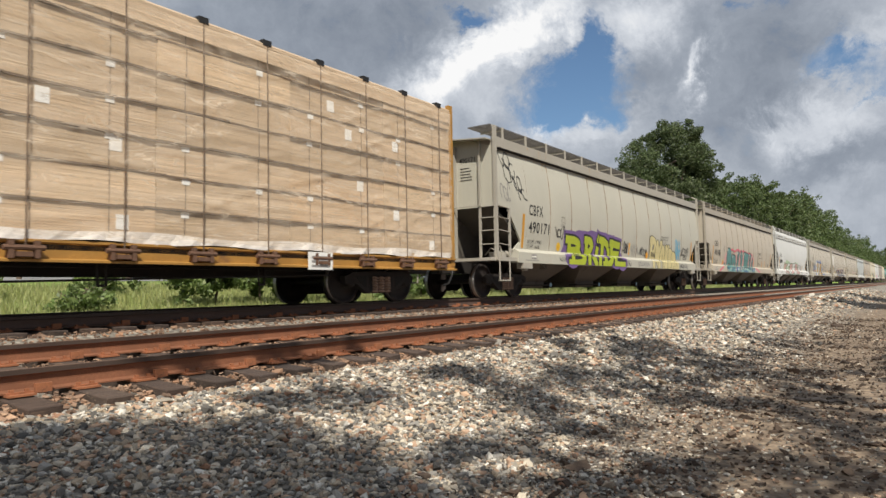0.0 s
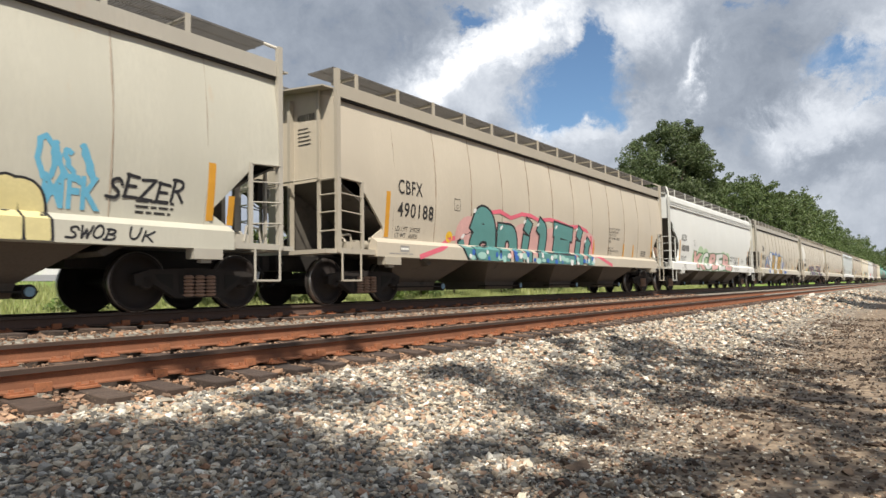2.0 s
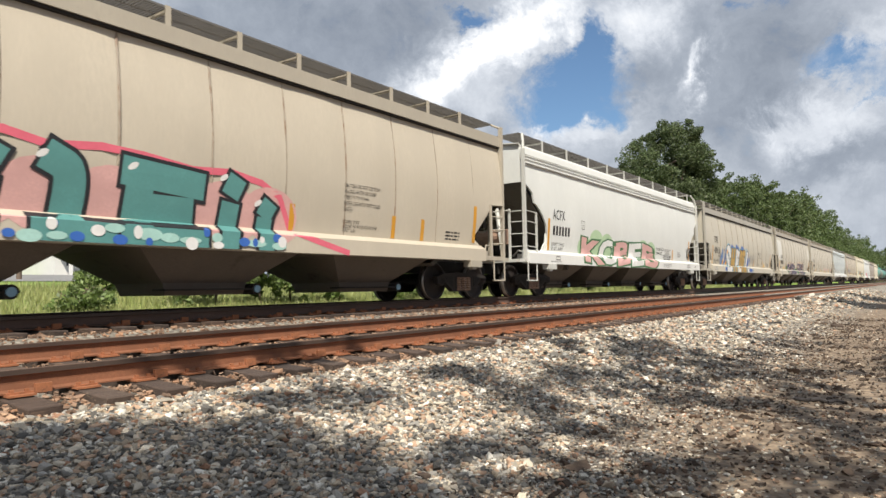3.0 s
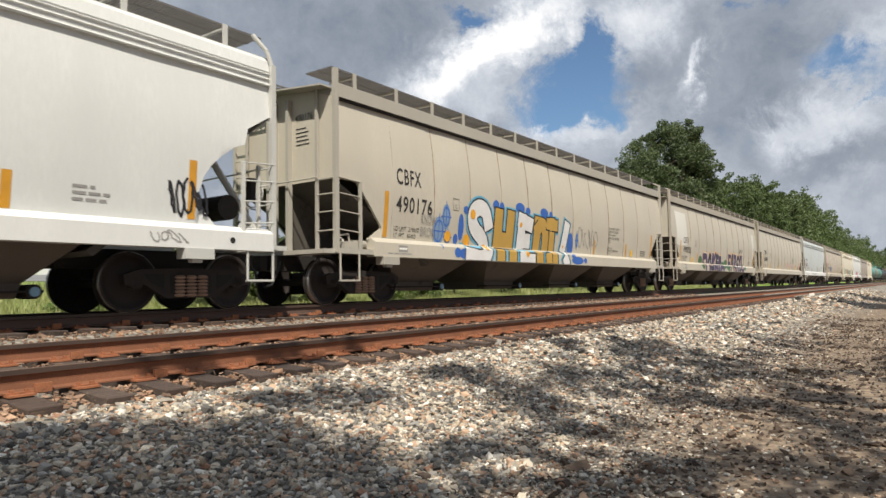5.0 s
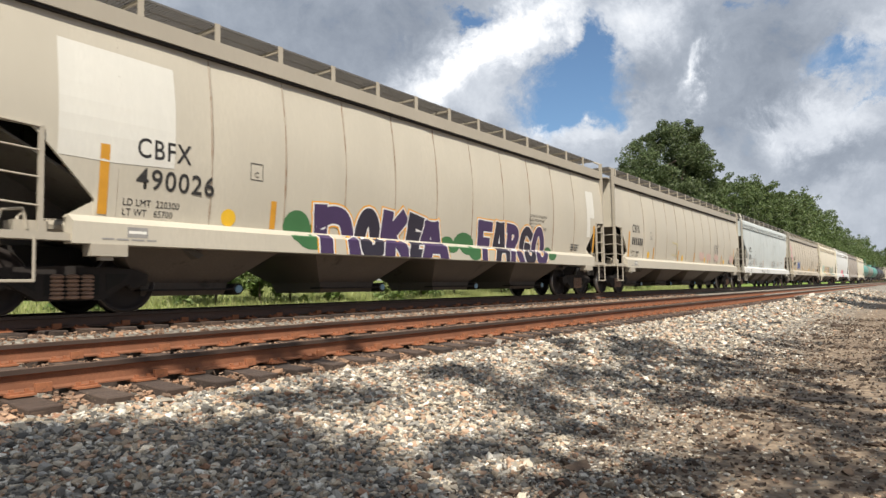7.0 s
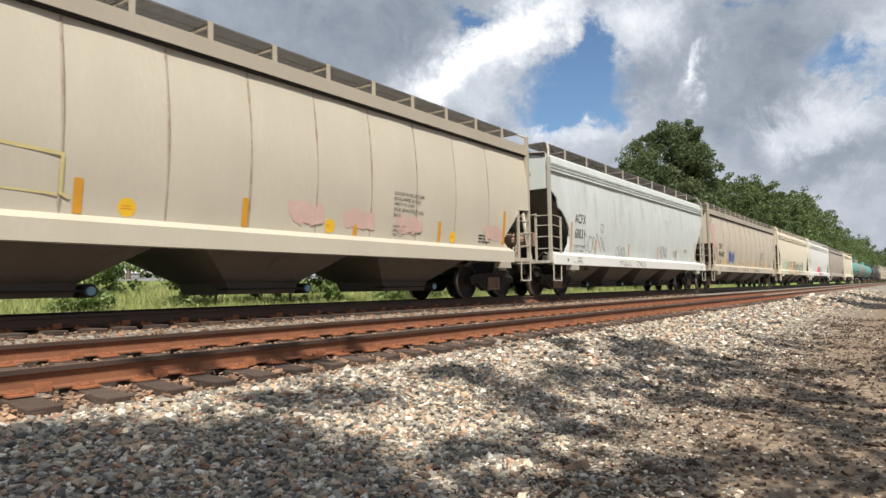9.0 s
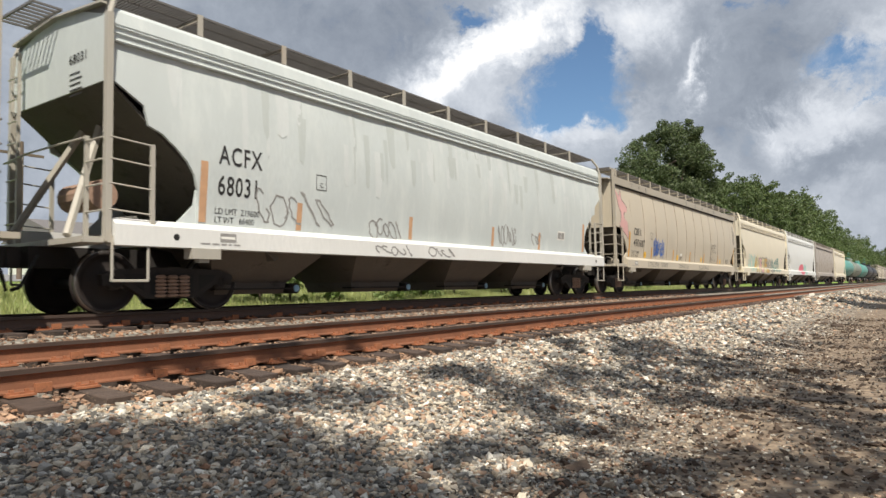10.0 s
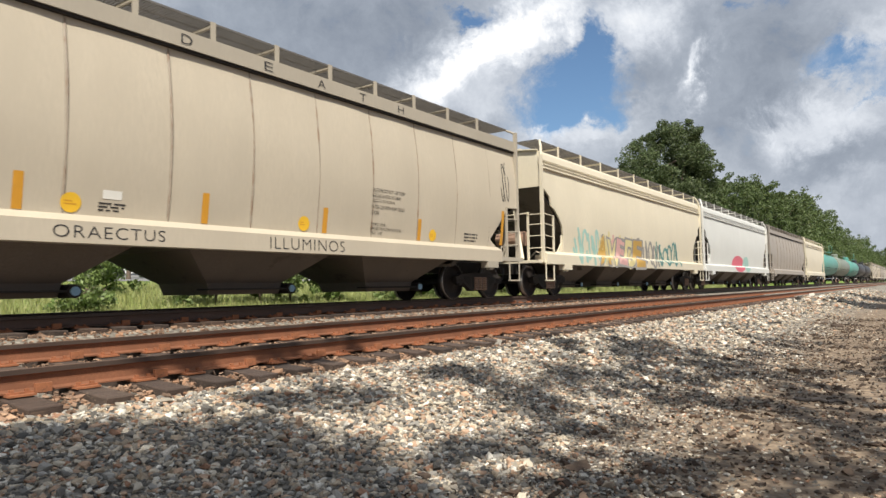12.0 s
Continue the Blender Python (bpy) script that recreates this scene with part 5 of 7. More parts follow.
STROKES = {
    "B": [[(0.1, 0), (0.18, 1)], [(0.0, 0.98), (0.6, 0.98), (0.88, 0.8), (0.7, 0.56), (0.25, 0.52)], [(0.3, 0.52), (0.85, 0.46), (1, 0.2), (0.7, 0.0), (-0.1, 0.0)]],
    "R": [[(0.08, 0), (0.16, 1)], [(0.0, 0.98), (0.7, 0.96), (0.9, 0.74), (0.6, 0.5), (0.25, 0.46)], [(0.45, 0.46), (1, 0)]],
    "i": [[(0.4, 0), (0.45, 0.55)], [(0.5, 0.9), (0.55, 0.96)]],
    "D": [[(0.2, 0), (0.25, 1)], [(0.0, 1), (0.65, 0.92), (1, 0.5), (0.75, 0.04), (0.0, 0)]],
    "E": [[(0.12, 0), (0.16, 1)], [(0.05, 0.98), (0.95, 0.9)], [(0.16, 0.5), (0.8, 0.5)], [(0.05, 0.02), (1, 0.02)]],
    "S": [[(0.95, 0.72), (0.82, 0.96), (0.5, 1.02), (0.2, 0.86), (0.3, 0.6), (0.75, 0.42), (0.88, 0.18), (0.65, 0.0), (0.0, 0.06)]],
    "H": [[(0.1, 0), (0.14, 1)], [(0.9, 0), (0.94, 1)], [(0.14, 0.46), (0.9, 0.46)]],
    "n": [[(0.1, 0), (0.1, 0.98)], [(0.1, 0.8), (0.45, 0.97), (0.85, 0.86), (0.92, 0)]],
    "T": [[(0.5, 0), (0.5, 1)], [(0, 0.96), (1, 0.94)]],
    "!": [[(0.35, 0.42), (0.65, 1)], [(0.3, 0.04), (0.4, 0.08)]],
    "a": [[(0.12, 0.72), (0.3, 1), (0.68, 0.96), (0.9, 0.7), (0.95, 0)], [(0.9, 0.55), (0.4, 0.62), (0.05, 0.36), (0.2, 0.03), (0.85, 0.12)]],
    "L": [[(0.2, 1), (0.4, 0.9), (0.35, 0.06)], [(0.1, 0.05), (1, 0.03)]],
    "O": [[(0.5, 0), (0.9, 0.15), (0.98, 0.55), (0.7, 1), (0.3, 1), (0.02, 0.55), (0.1, 0.12), (0.5, 0)]],
    "K": [[(0.1, 0), (0.14, 1)], [(0.95, 1), (0.3, 0.52)], [(0.35, 0.55), (1, 0)]],
    "A": [[(0.0, 0), (0.35, 1)], [(0.3, 0.97), (0.7, 0.97)], [(0.68, 1), (1, 0)], [(0.2, 0.36), (0.85, 0.36)]],
    "F": [[(0.12, 0), (0.14, 1)], [(0.05, 0.96), (1, 0.96)], [(0.14, 0.5), (0.8, 0.5)]],
    "G": [[(0.95, 0.82), (0.6, 1), (0.2, 0.86), (0.05, 0.45), (0.25, 0.04), (0.85, 0.04), (0.95, 0.44), (0.55, 0.46)]],
    "M": [[(0.05, 0), (0.1, 1)], [(0.1, 1), (0.5, 0.45)], [(0.5, 0.45), (0.9, 1)], [(0.9, 1), (0.98, 0)]],
    "W": [[(0, 1), (0.25, 0)], [(0.25, 0), (0.5, 0.7)], [(0.5, 0.7), (0.75, 0)], [(0.75, 0), (1, 1)]],
    "Z": [[(0, 0.95), (1, 1)], [(1, 1), (0.05, 0.05)], [(0.0, 0.05), (1, 0)]],
    "N": [[(0.05, 0), (0.1, 1)], [(0.1, 1), (0.85, 0)], [(0.85, 0), (0.95, 1)]],
    "U": [[(0.05, 1), (0.1, 0.25), (0.5, 0), (0.9, 0.25), (0.95, 1)]],
    "P": [[(0.15, -0.1), (0.15, 1)], [(0.1, 0.98), (0.8, 0.95), (0.9, 0.65), (0.2, 0.45)]],
    "<": [[(0.1, 0.62), (0.9, 0.9)], [(0.1, 0.6), (0.8, 0.0)], [(0.8, 0.85), (0.8, 0.05)]],
}


def eased(pts):
    """Rounds the bends of a stroke."""
    if len(pts) < 3:
        return pts
    for _ in range(2):
        out = [pts[0]]
        for (a, b), (c, d) in zip(pts, pts[1:]):
            out += [(a * 0.75 + c * 0.25, b * 0.75 + d * 0.25), (a * 0.25 + c * 0.75, b * 0.25 + d * 0.75)]
        pts = out + [pts[-1]]
    return pts


def thick(bm, pts, w, round_ends):
    """A broad stroke with closed bends; every piece lies a hair above the last."""
    lift = [0.000008 * len(bm.faces)]

    def face(ps):
        lift[0] += 0.000008
        bm.faces.new([bm.verts.new((y, z, lift[0])) for y, z in ps])
    for k, ((a, b), (c, d)) in enumerate(zip(pts, pts[1:])):
        n = math.hypot(c - a, d - b) or 1
        u, v = -(d - b) / n * w / 2, (c - a) / n * w / 2
        e0 = 0.0 if round_ends or k else 0.42
        e1 = 0.0 if round_ends or k < len(pts) - 2 else 0.42
        gx, gz = (c - a) / n * w, (d - b) / n * w
        face([(a + u - gx * e0, b + v - gz * e0), (a - u - gx * e0, b - v - gz * e0), (c - u + gx * e1, d - v + gz * e1), (c + u + gx * e1, d + v + gz * e1)])
    for y, z in pts if round_ends else pts[1:-1]:
        face([(y + w / 2 * math.cos(0.5236 * i), z + w / 2 * math.sin(0.5236 * i)) for i in range(12)])


def clip_low(bm, z):
    bmesh.ops.bisect_plane(bm, geom=bm.verts[:] + bm.edges[:] + bm.faces[:], plane_co=(0, z, 0), plane_no=(0, -1, 0), clear_outer=True)


def throw_up(car, rows, z0, fills, line, halo, wide=0.3, edge=0.05, rim=0.12, round_ends=False, style="ribbed", shine=None):
    """Hand-drawn letters in broad strokes: rows of (letter, from, to, top, lean)."""
    for k, (ch, a, b, top, lean) in enumerate(rows):
        w = min(wide, (b - a) * 0.42)
        for layer, mat, grow in ((0, halo, edge + rim), (1, line, edge), (2, fills[k % len(fills)], 0.0)):
            if mat is None:
                continue
            bm = bmesh.new()
            for st in STROKES[ch]:
                pts = [(a + w / 2 + u * (b - a - w) + lean * v, z0 + v * (top - z0 - w * 0.45)) for u, v in eased(st)]
                thick(bm, pts, w + 2 * grow, round_ends)
            clip_low(bm, 0.962)
            off = 0.002 if layer == 0 else 0.003 + 0.0008 * layer + 0.0016 * k
            lay(car, ("painted_halo", "letter_outline", "painted_letter")[layer], bm, mat, off, style)
        if shine:
            bm = bmesh.new()
            oval(bm, a + w * 0.6 + lean, top - w * 0.3, 0.09, 0.045, 8, 0.6)
            lay(car, "paint_shine", bm, shine, 0.0055 + 0.0016 * k, style)


def marker(car, text, y0, y1, z0, z1, mat, wide=0.04, drop=0.0, style="ribbed"):
    """A tag written by hand with one stroke width; the line may fall along its length."""
    slot = (y1 - y0) / len(text)
    for k, ch in enumerate(text):
        sway = 0.1 * (z1 - z0) * math.sin(2.3 * k + len(text))
        bm = bmesh.new()
        for st in STROKES[ch]:
            thick(bm, [(y0 + slot * (k + 0.06 + 0.84 * u) + 0.05 * v, z0 - drop * k / len(text) + sway * 0.5 + v * (z1 - z0 + sway)) for u, v in eased(st)], wide, True)
        lay(car, "marker_letter", bm, mat, 0.002, style)


def spray(name, colour):
    return material(name, colour, 0.45, 0, 0.14, 2.5, 25, 0.03)


LIME, PURPLE, BUTTER, SKYBLUE = spray("lime_spray", (0.42, 0.50, 0.03)), spray("violet_spray", (0.17, 0.10, 0.28)), spray("butter_spray", (0.66, 0.58, 0.30)), spray("sky_blue_spray", (0.13, 0.40, 0.58))
TEALSPRAY, PINK, MINT, COBALT = spray("teal_spray", (0.10, 0.27, 0.26), ), spray("pink_spray", (0.70, 0.14, 0.20)), spray("mint_spray", (0.36, 0.58, 0.53)), spray("cobalt_spray", (0.04, 0.13, 0.45))
GOLD, INK, BONE, PLUM = spray("gold_spray", (0.50, 0.31, 0.07)), spray("black_spray", (0.02, 0.02, 0.024)), spray("white_spray", (0.72, 0.71, 0.70)), spray("deep_purple_spray", (0.06, 0.035, 0.10))
PATCH = car_paint("repaint_white", (0.68, 0.665, 0.61), (0.68, 0.665, 0.61), 0.9)
RUSTRUN = material("orange_rust_run", (0.52, 0.35, 0.19), 0.8, 0, 0.3, 5, 40, 0, (0.55, 0.45, 0.33), 0.5)
CHALK, DULL = car_paint("chalk_streak", (0.575, 0.605, 0.60), at=0.8), car_paint("dull_streak", (0.47, 0.505, 0.49), at=0.8)
FADED = material("faded_salmon_reflector", (0.56, 0.33, 0.19), 0.6, 0, 0.2, 4, 60, 0)
PINKHAZE = spray("pale_pink_spray", (0.60, 0.42, 0.37))
HAZE = spray("hazy_blue_spray", (0.20, 0.30, 0.46))
NIGHT = spray("blue_black_spray", (0.028, 0.024, 0.04))
GREEN, AMBER, BLUSH = spray("dark_green_spray", (0.05, 0.16, 0.06)), spray("amber_spray", (0.80, 0.38, 0.03)), spray("faded_pink_spray", (0.62, 0.36, 0.34))


def standard_marks(car, mark, number, L, seed, style="ribbed", limits=("219600", "66400"), up=0.0, tail=0.9, right=0.0, stripe=None):
    """Reporting marks, weights, reflectors and small decals."""
    text_on(car, mark, 1.78 + right, 2.64 + right, 2.31 + up * 2, 2.62 + up * 2.4, BLACK_INK, style, 0.012, spacing=1.15)
    if number:
        text_on(car, number, 1.78 + right, (3.06 if len(number) > 5 else 2.54) + right, 1.82 + up, 2.14 + up * 1.3, BLACK_INK, style, 0.012, spacing=1.12)
    else:
        bm = bmesh.new()
        for k in range(6):
            polygon(bm, [(1.8 + 0.21 * k, 1.84), (1.93 + 0.21 * k, 1.84), (1.93 + 0.21 * k, 2.12), (1.8 + 0.21 * k, 2.12)])
        lay(car, "number_bars", bm, BLACK_INK, 0.002, style)
    text_on(car, "LD LMT  " + limits[0], 1.75, 2.62, 1.52, 1.62, BLACK_INK, style)
    text_on(car, "LT WT   " + limits[1], 1.75, 2.52, 1.38, 1.48, BLACK_INK, style)
    y = 1.40 if style == "ribbed" else 1.46
    patch(car, y, y + 0.13, 1.37, 2.32, stripe or ORANGE, style)
    patch(car, L - tail, L - tail + 0.13, 1.40, 2.30, stripe or ORANGE, style)
    bm = bmesh.new()
    for a, b, c, d in ((3.88, 4.14, 2.13, 2.142), (3.88, 4.14, 2.40, 2.412), (3.88, 3.892, 2.142, 2.40), (4.128, 4.14, 2.142, 2.40)):
        polygon(bm, [(a, c), (b, c), (b, d), (a, d)])
    lay(car, "plate_box", bm, BLACK_INK, 0.002, style)
    text_on(car, "C", 3.97, 4.05, 2.18, 2.27, BLACK_INK, style)
    line_bars(car, 1.4, 2.4, 1.0, 1.05, 1, GREY_INK, style, seed)
    patch(car, 1.75, 2.05, 1.06, 1.2, GREY_INK, style, "sill_slot")
    patch(car, 1.77, 2.03, 1.11, 1.15, WHITE_INK, style, "sill_slot", 0.003)


def warning_text(car, on=0.0):
    """The cleaning notice on the tan hoppers."""
    rows = ("CAUTION: DO NOT USE STEAM", "BOILING WATER OR SHARP", "OBJECTS TO CLEAN.", "ENTER CAR WITH SOFT SOLED", "SHOES.")
    full = len(rows[0])
    for k, r in enumerate(rows):
        text_on(car, r, 13.58 + on, 13.58 + on + 1.05 * len(r) / full, 2.27 - 0.115 * k, 2.345 - 0.115 * k, BLACK_INK)
    for k, r in enumerate(("HEMPEL 37300", "APPLIED TO INTERIOR OF CAR", "TINT  5-07")):
        text_on(car, r, 13.58 + on, 13.58 + on + 1.0 * len(r) / 26, 1.58 - 0.09 * k, 1.64 - 0.09 * k, BLACK_INK)


def reflectors(car, rows, dots, style="ribbed"):
    for y in rows:
        patch(car, y - 0.06, y + 0.06, 1.35, 1.82, ORANGE, style)
    for y in dots:
        dot(car, y, 1.49, 0.135, YELLOW_DOT, style)
        line_bars(car, y - 0.09, y + 0.09, 1.45, 1.53, 2, ORANGE, style, int(y * 10))


def end_marks(car, number):
    """Small number and print on the leading end wall."""
    bm = letters(number, 0.01, 1.05) if number else bmesh.new()
    if number:
        a, b, c, d = extent(bm)
        for v in bm.verts:
            v.co = ((v.co.x - a) / (b - a) * 0.5 + 0.38, 0.012, (v.co.y - c) / (d - c) * 0.14 + 3.66)
        part("end_number", bm, BLACK_INK, car)
    bm = bmesh.new()
    rng = random.Random(3)
    for k in range(5):
        w = rng.uniform(0.25, 0.45)
        bm.faces.new([bm.verts.new(p) for p in ((0.4, 0.012, 3.5 - 0.08 * k), (0.4 + w, 0.012, 3.5 - 0.08 * k), (0.4 + w, 0.012, 3.52 - 0.08 * k), (0.4, 0.012, 3.52 - 0.08 * k))])
    part("end_print", bm, BLACK_INK, car)


def decorate():
    B, C, D, E, F, G, H, I, J, K = (CARS[k][0] for k in "BCDEFGHIJK")
    for car, num, L, lim in ((B, "490171", 19.6, ("219400", "66600")), (C, "490188", 19.6, ("219200", "66800")), (E, "490176", 19.6, ("219600", "66400")), (F, "490026", 19.0, ("220300", "65700")),
                             (G, "", 20.3, ("220000", "66000")), (I, "490607", 19.6, ("220400", "65600"))):
        standard_marks(car, "CBFX", num, L, 5, "ribbed", lim, 0.1 if car is E else -0.05 if car in (F, I) else 0.0, 1.45 if car in (B, C, E, G) else 0.9, 0.14 if car in (F, I) else 0.0)
        warning_text(car, 0.75 if car is G else 0.0)
        end_marks(car, num)
        line_bars(car, L - 2.6, L - 1.95, 1.40, 1.64, 3, BLACK_INK, "ribbed", 8)
    for car, num, L in ((D, "", 17.9), (H, "68031", 17.4)):
        standard_marks(car, "ACFX", num, L, 6, "smooth", tail=1.62, stripe=FADED if car is H else ORANGE)
        end_marks(car, num)
    # first hopper
    bm = bmesh.new()
    for y, z, ry, rz in ((4.5, 1.25, 0.55, 0.42), (5.3, 1.55, 0.8, 0.55), (6.3, 1.6, 0.9, 0.55), (7.3, 1.55, 0.9, 0.6), (8.2, 1.4, 0.75, 0.55), (8.8, 1.15, 0.5, 0.35), (6.0, 1.2, 1.5, 0.25), (7.6, 1.2, 1.4, 0.25)):
        oval(bm, y, z, ry, rz)
    lay(B, "painted_cloud", bm, PURPLE, 0.001)
    throw_up(B, [("B", 4.30, 5.62, 1.88, -0.1), ("R", 5.62, 6.50, 1.93, 0.0), ("i", 6.40, 7.05, 2.04, 0.12), ("D", 6.92, 8.02, 1.97, -0.05), ("E", 7.95, 9.10, 1.92, -0.2)], 1.0, [LIME], INK, PURPLE, 0.25, 0.065, 0.10)
    throw_up(B, [("R", 12.15, 13.15, 2.28, 0.0), ("M", 12.85, 13.75, 2.15, 0.1), ("O", 13.55, 14.25, 1.95, 0.0), ("K", 14.15, 14.85, 2.0, 0.0), ("R", 14.65, 15.35, 1.85, 0.0), ("n", 15.15, 15.85, 1.75, 0.0)], 1.0, [BUTTER], INK, None, 0.30, 0.035, 0.0, True)
    marker(B, "SBW", 9.18, 9.66, 1.56, 1.90, INK, 0.045, 0.12)
    text_on(B, "!", 9.75, 9.9, 1.42, 1.9, AMBER, bold=0.03)
    scrawl(B, 10.0, 10.9, 1.4, 1.85, GREY_INK, 4, 3)
    marker(B, "MOTUP", 11.02, 11.85, 1.50, 1.76, INK, 0.045, 0.12)
    text_on(B, "RFK", 12.4, 12.9, 1.4, 1.62, INK, off=0.016)
    dot(B, 11.9, 1.48, 0.14, AMBER)
    text_on(B, "MFK", 15.75, 16.5, 1.4, 1.85, SKYBLUE, bold=0.03)
    scrawl(B, 15.7, 16.4, 1.7, 2.3, SKYBLUE, 4, 5, 0.07)
    marker(B, "SEZER", 16.55, 17.75, 1.62, 1.92, INK, 0.045)
    marker(B, "SWOB", 15.98, 16.65, 1.02, 1.18, INK, 0.03)
    marker(B, "UK", 16.8, 17.2, 1.02, 1.18, INK, 0.03)
    scrawl(B, 9.0, 9.7, 1.0, 1.2, INK, 4, 7)
    scrawl(B, 10.4, 11.8, 1.0, 1.2, GREY_INK, 6, 8, 0.03)
    for y, z, r, sd in ((0.55, 3.75, 0.3, 1), (0.8, 3.4, 0.28, 2), (1.15, 3.15, 0.25, 3), (1.4, 2.85, 0.22, 4)):
        scrawl(B, y - r, y + r, z - 0.25, z + 0.25, INK, 2, sd, 0.03)
    scrawl(B, 0.2, 0.75, 2.55, 3.05, GREY_INK, 3, 12, 0.03)
    rng = random.Random(12)
    for k in range(26):
        y = rng.choice((1.5, 2.0, 2.6, 3.1, 6.2, 6.6)) + rng.uniform(-0.35, 0.35)
        z1 = rng.choice((4.0, 4.0, 4.28))
        h, w = rng.uniform(0.06, 0.3), rng.uniform(0.01, 0.035)
        bm = bmesh.new()
        polygon(bm, [(y, z1 - 0.03), (y + w, z1 - 0.03), (y + w * 0.6, z1 - h), (y + w * 0.3, z1 - h)])
        lay(B, "rust_run", bm, RUSTRUN, 0.0006 if z1 < 4.1 else 0.003)
    text_on(B, "NIVE.", 3.55, 4.1, 1.03, 1.17, INK, bold=-0.01)
    scrawl(B, 3.45, 4.2, 1.75, 2.1, INK, 4, 21, 0.035)
    # second hopper
    bm = bmesh.new()
    top = [4.2, 4.7, 5.2, 5.5, 6.0, 6.6, 7.2, 7.7, 8.2, 8.9, 9.5, 10.3, 11.0, 11.6, 12.0, 12.3]
    hts = [1.5, 1.75, 2.1, 2.2, 2.28, 2.15, 2.3, 2.3, 2.2, 2.28, 2.25, 2.15, 2.2, 2.1, 1.9, 1.3]
    ribbon(bm, [(2.45, 0.98), (3.3, 1.2), (3.8, 1.45)] + list(zip(top, hts)) + [(12.9, 1.15), (13.6, 0.99)], 0.11)
    lay(C, "pink_outline", bm, PINK, 0.001)
    bm = bmesh.new()
    for k in range(9):
        oval(bm, 4.6 + 0.9 * k, 1.55, 0.62, 0.5)
    lay(C, "painted_fill", bm, BLUSH, 0.0015)
    throw_up(C, [("<", 4.10, 4.75, 1.62, 0.05), ("a", 4.55, 5.90, 2.32, 0.0), ("n", 5.85, 7.10, 1.98, 0.0), ("i", 7.05, 7.85, 2.2, 0.1), ("L", 7.85, 9.35, 2.2, 0.05), ("E", 9.05, 10.55, 2.2, 0.05), ("i", 10.55, 11.35, 2.2, 0.1), ("i", 11.30, 12.05, 1.85, 0.05)],
             1.0, [TEALSPRAY], INK, None, 0.41, 0.06, 0.0, False, "ribbed", BONE)
    rng = random.Random(4)
    for mat, n in ((MINT, 15), (COBALT, 17), (BONE, 12)):
        bm = bmesh.new()
        for k in range(n):
            oval(bm, 4.4 + 7.8 * (k + rng.random()) / n, rng.uniform(1.0, 1.2), rng.uniform(0.05, 0.22 if mat is MINT else 0.11), rng.uniform(0.05, 0.1), 12)
        lay(C, "paint_dots", bm, mat, 0.019 + 0.001 * (mat is COBALT) + 0.002 * (mat is BONE))
    # smooth white hopper
    bm = bmesh.new()
    for k in range(8):
        oval(bm, 4.2 + 0.95 * k, 1.55 + 0.2 * math.sin(k * 1.3), 0.6, 0.35 + 0.12 * math.sin(k))
    lay(D, "painted_cloud", bm, spray("pale_green_spray", (0.42, 0.56, 0.36)), 0.001, "smooth")
    piece(D, "KOBEB", 4.0, 11.3, 1.0, 1.95, [BLUSH, BONE], GREEN, None, 6, "smooth", 0.05, 0.05)
    text_on(D, "18 YEARS AGO", 11.55, 12.55, 1.72, 1.84, INK, "smooth", 0.006)
    text_on(D, "I WAS 18...", 11.5, 12.4, 1.55, 1.67, INK, "smooth", 0.006)
    text_on(D, "DOIN THE SAME", 12.5, 13.6, 1.44, 1.56, INK, "smooth", 0.006, 0.008)
    text_on(D, "THING HERE.", 12.55, 13.5, 1.345, 1.42, INK, "smooth", 0.006, 0.008)
    line_bars(D, 12.7, 13.6, 1.55, 1.82, 4, GREY_INK, "smooth", 3)
    line_bars(D, 14.58, 15.1, 1.5, 1.76, 3, GREY_INK, "smooth", 2)
    line_bars(D, 12.0, 13.3, 1.0, 1.18, 3, GREY_INK, "smooth", 4)
    reflectors(D, (10.6, 13.8), (), "smooth")
    scrawl(D, 15.95, 16.6, 1.45, 2.0, INK, 5, 3, 0.04, "smooth")
    scrawl(D, 15.6, 16.2, 1.0, 1.2, GREY_INK, 4, 13, 0.02, "smooth")
    # gold, white and blue piece
    bm = bmesh.new()
    for y, z, ry, rz in ((4.25, 1.75, 0.12, 0.32), (4.05, 1.45, 0.10, 0.13), (4.3, 1.1, 0.30, 0.13), (3.95, 1.12, 0.13, 0.12), (5.85, 2.42, 0.16, 0.14), (6.15, 2.42, 0.12, 0.11), (7.15, 2.46, 0.26, 0.15), (7.6, 2.42, 0.14, 0.10),
                         (8.6, 2.44, 0.26, 0.14), (9.05, 2.42, 0.12, 0.10), (4.45, 2.18, 0.11, 0.10), (10.45, 1.55, 0.22, 0.42), (10.75, 1.09, 0.45, 0.12), (11.35, 1.1, 0.12, 0.09)):
        oval(bm, y, z, ry, rz)
    lay(E, "painted_cloud", bm, COBALT, 0.0028)
    for y, z, ry, rz in ((3.62, 1.95, 0.17, 0.30), (3.35, 1.60, 0.22, 0.34), (3.72, 1.48, 0.14, 0.16), (10.95, 1.75, 0.10, 0.26)):
        bm = bmesh.new()
        oval(bm, y, z, ry, rz)
        lay(E, "sprayed_bubble", bm, HAZE, 0.001)
        bm = bmesh.new()
        ring = [(y + ry * 0.72 * math.cos(0.35 * k), z + rz * 0.72 * math.sin(0.35 * k)) for k in range(19)]
        ribbon(bm, ring, 0.035)
        ribbon(bm, [(y - ry * 1.2, z), (y + ry * 1.2, z)], 0.025)
        ribbon(bm, [(y, z - rz * 1.2), (y, z + rz * 1.2)], 0.025)
        lay(E, "bubble_outline", bm, COBALT, 0.002)
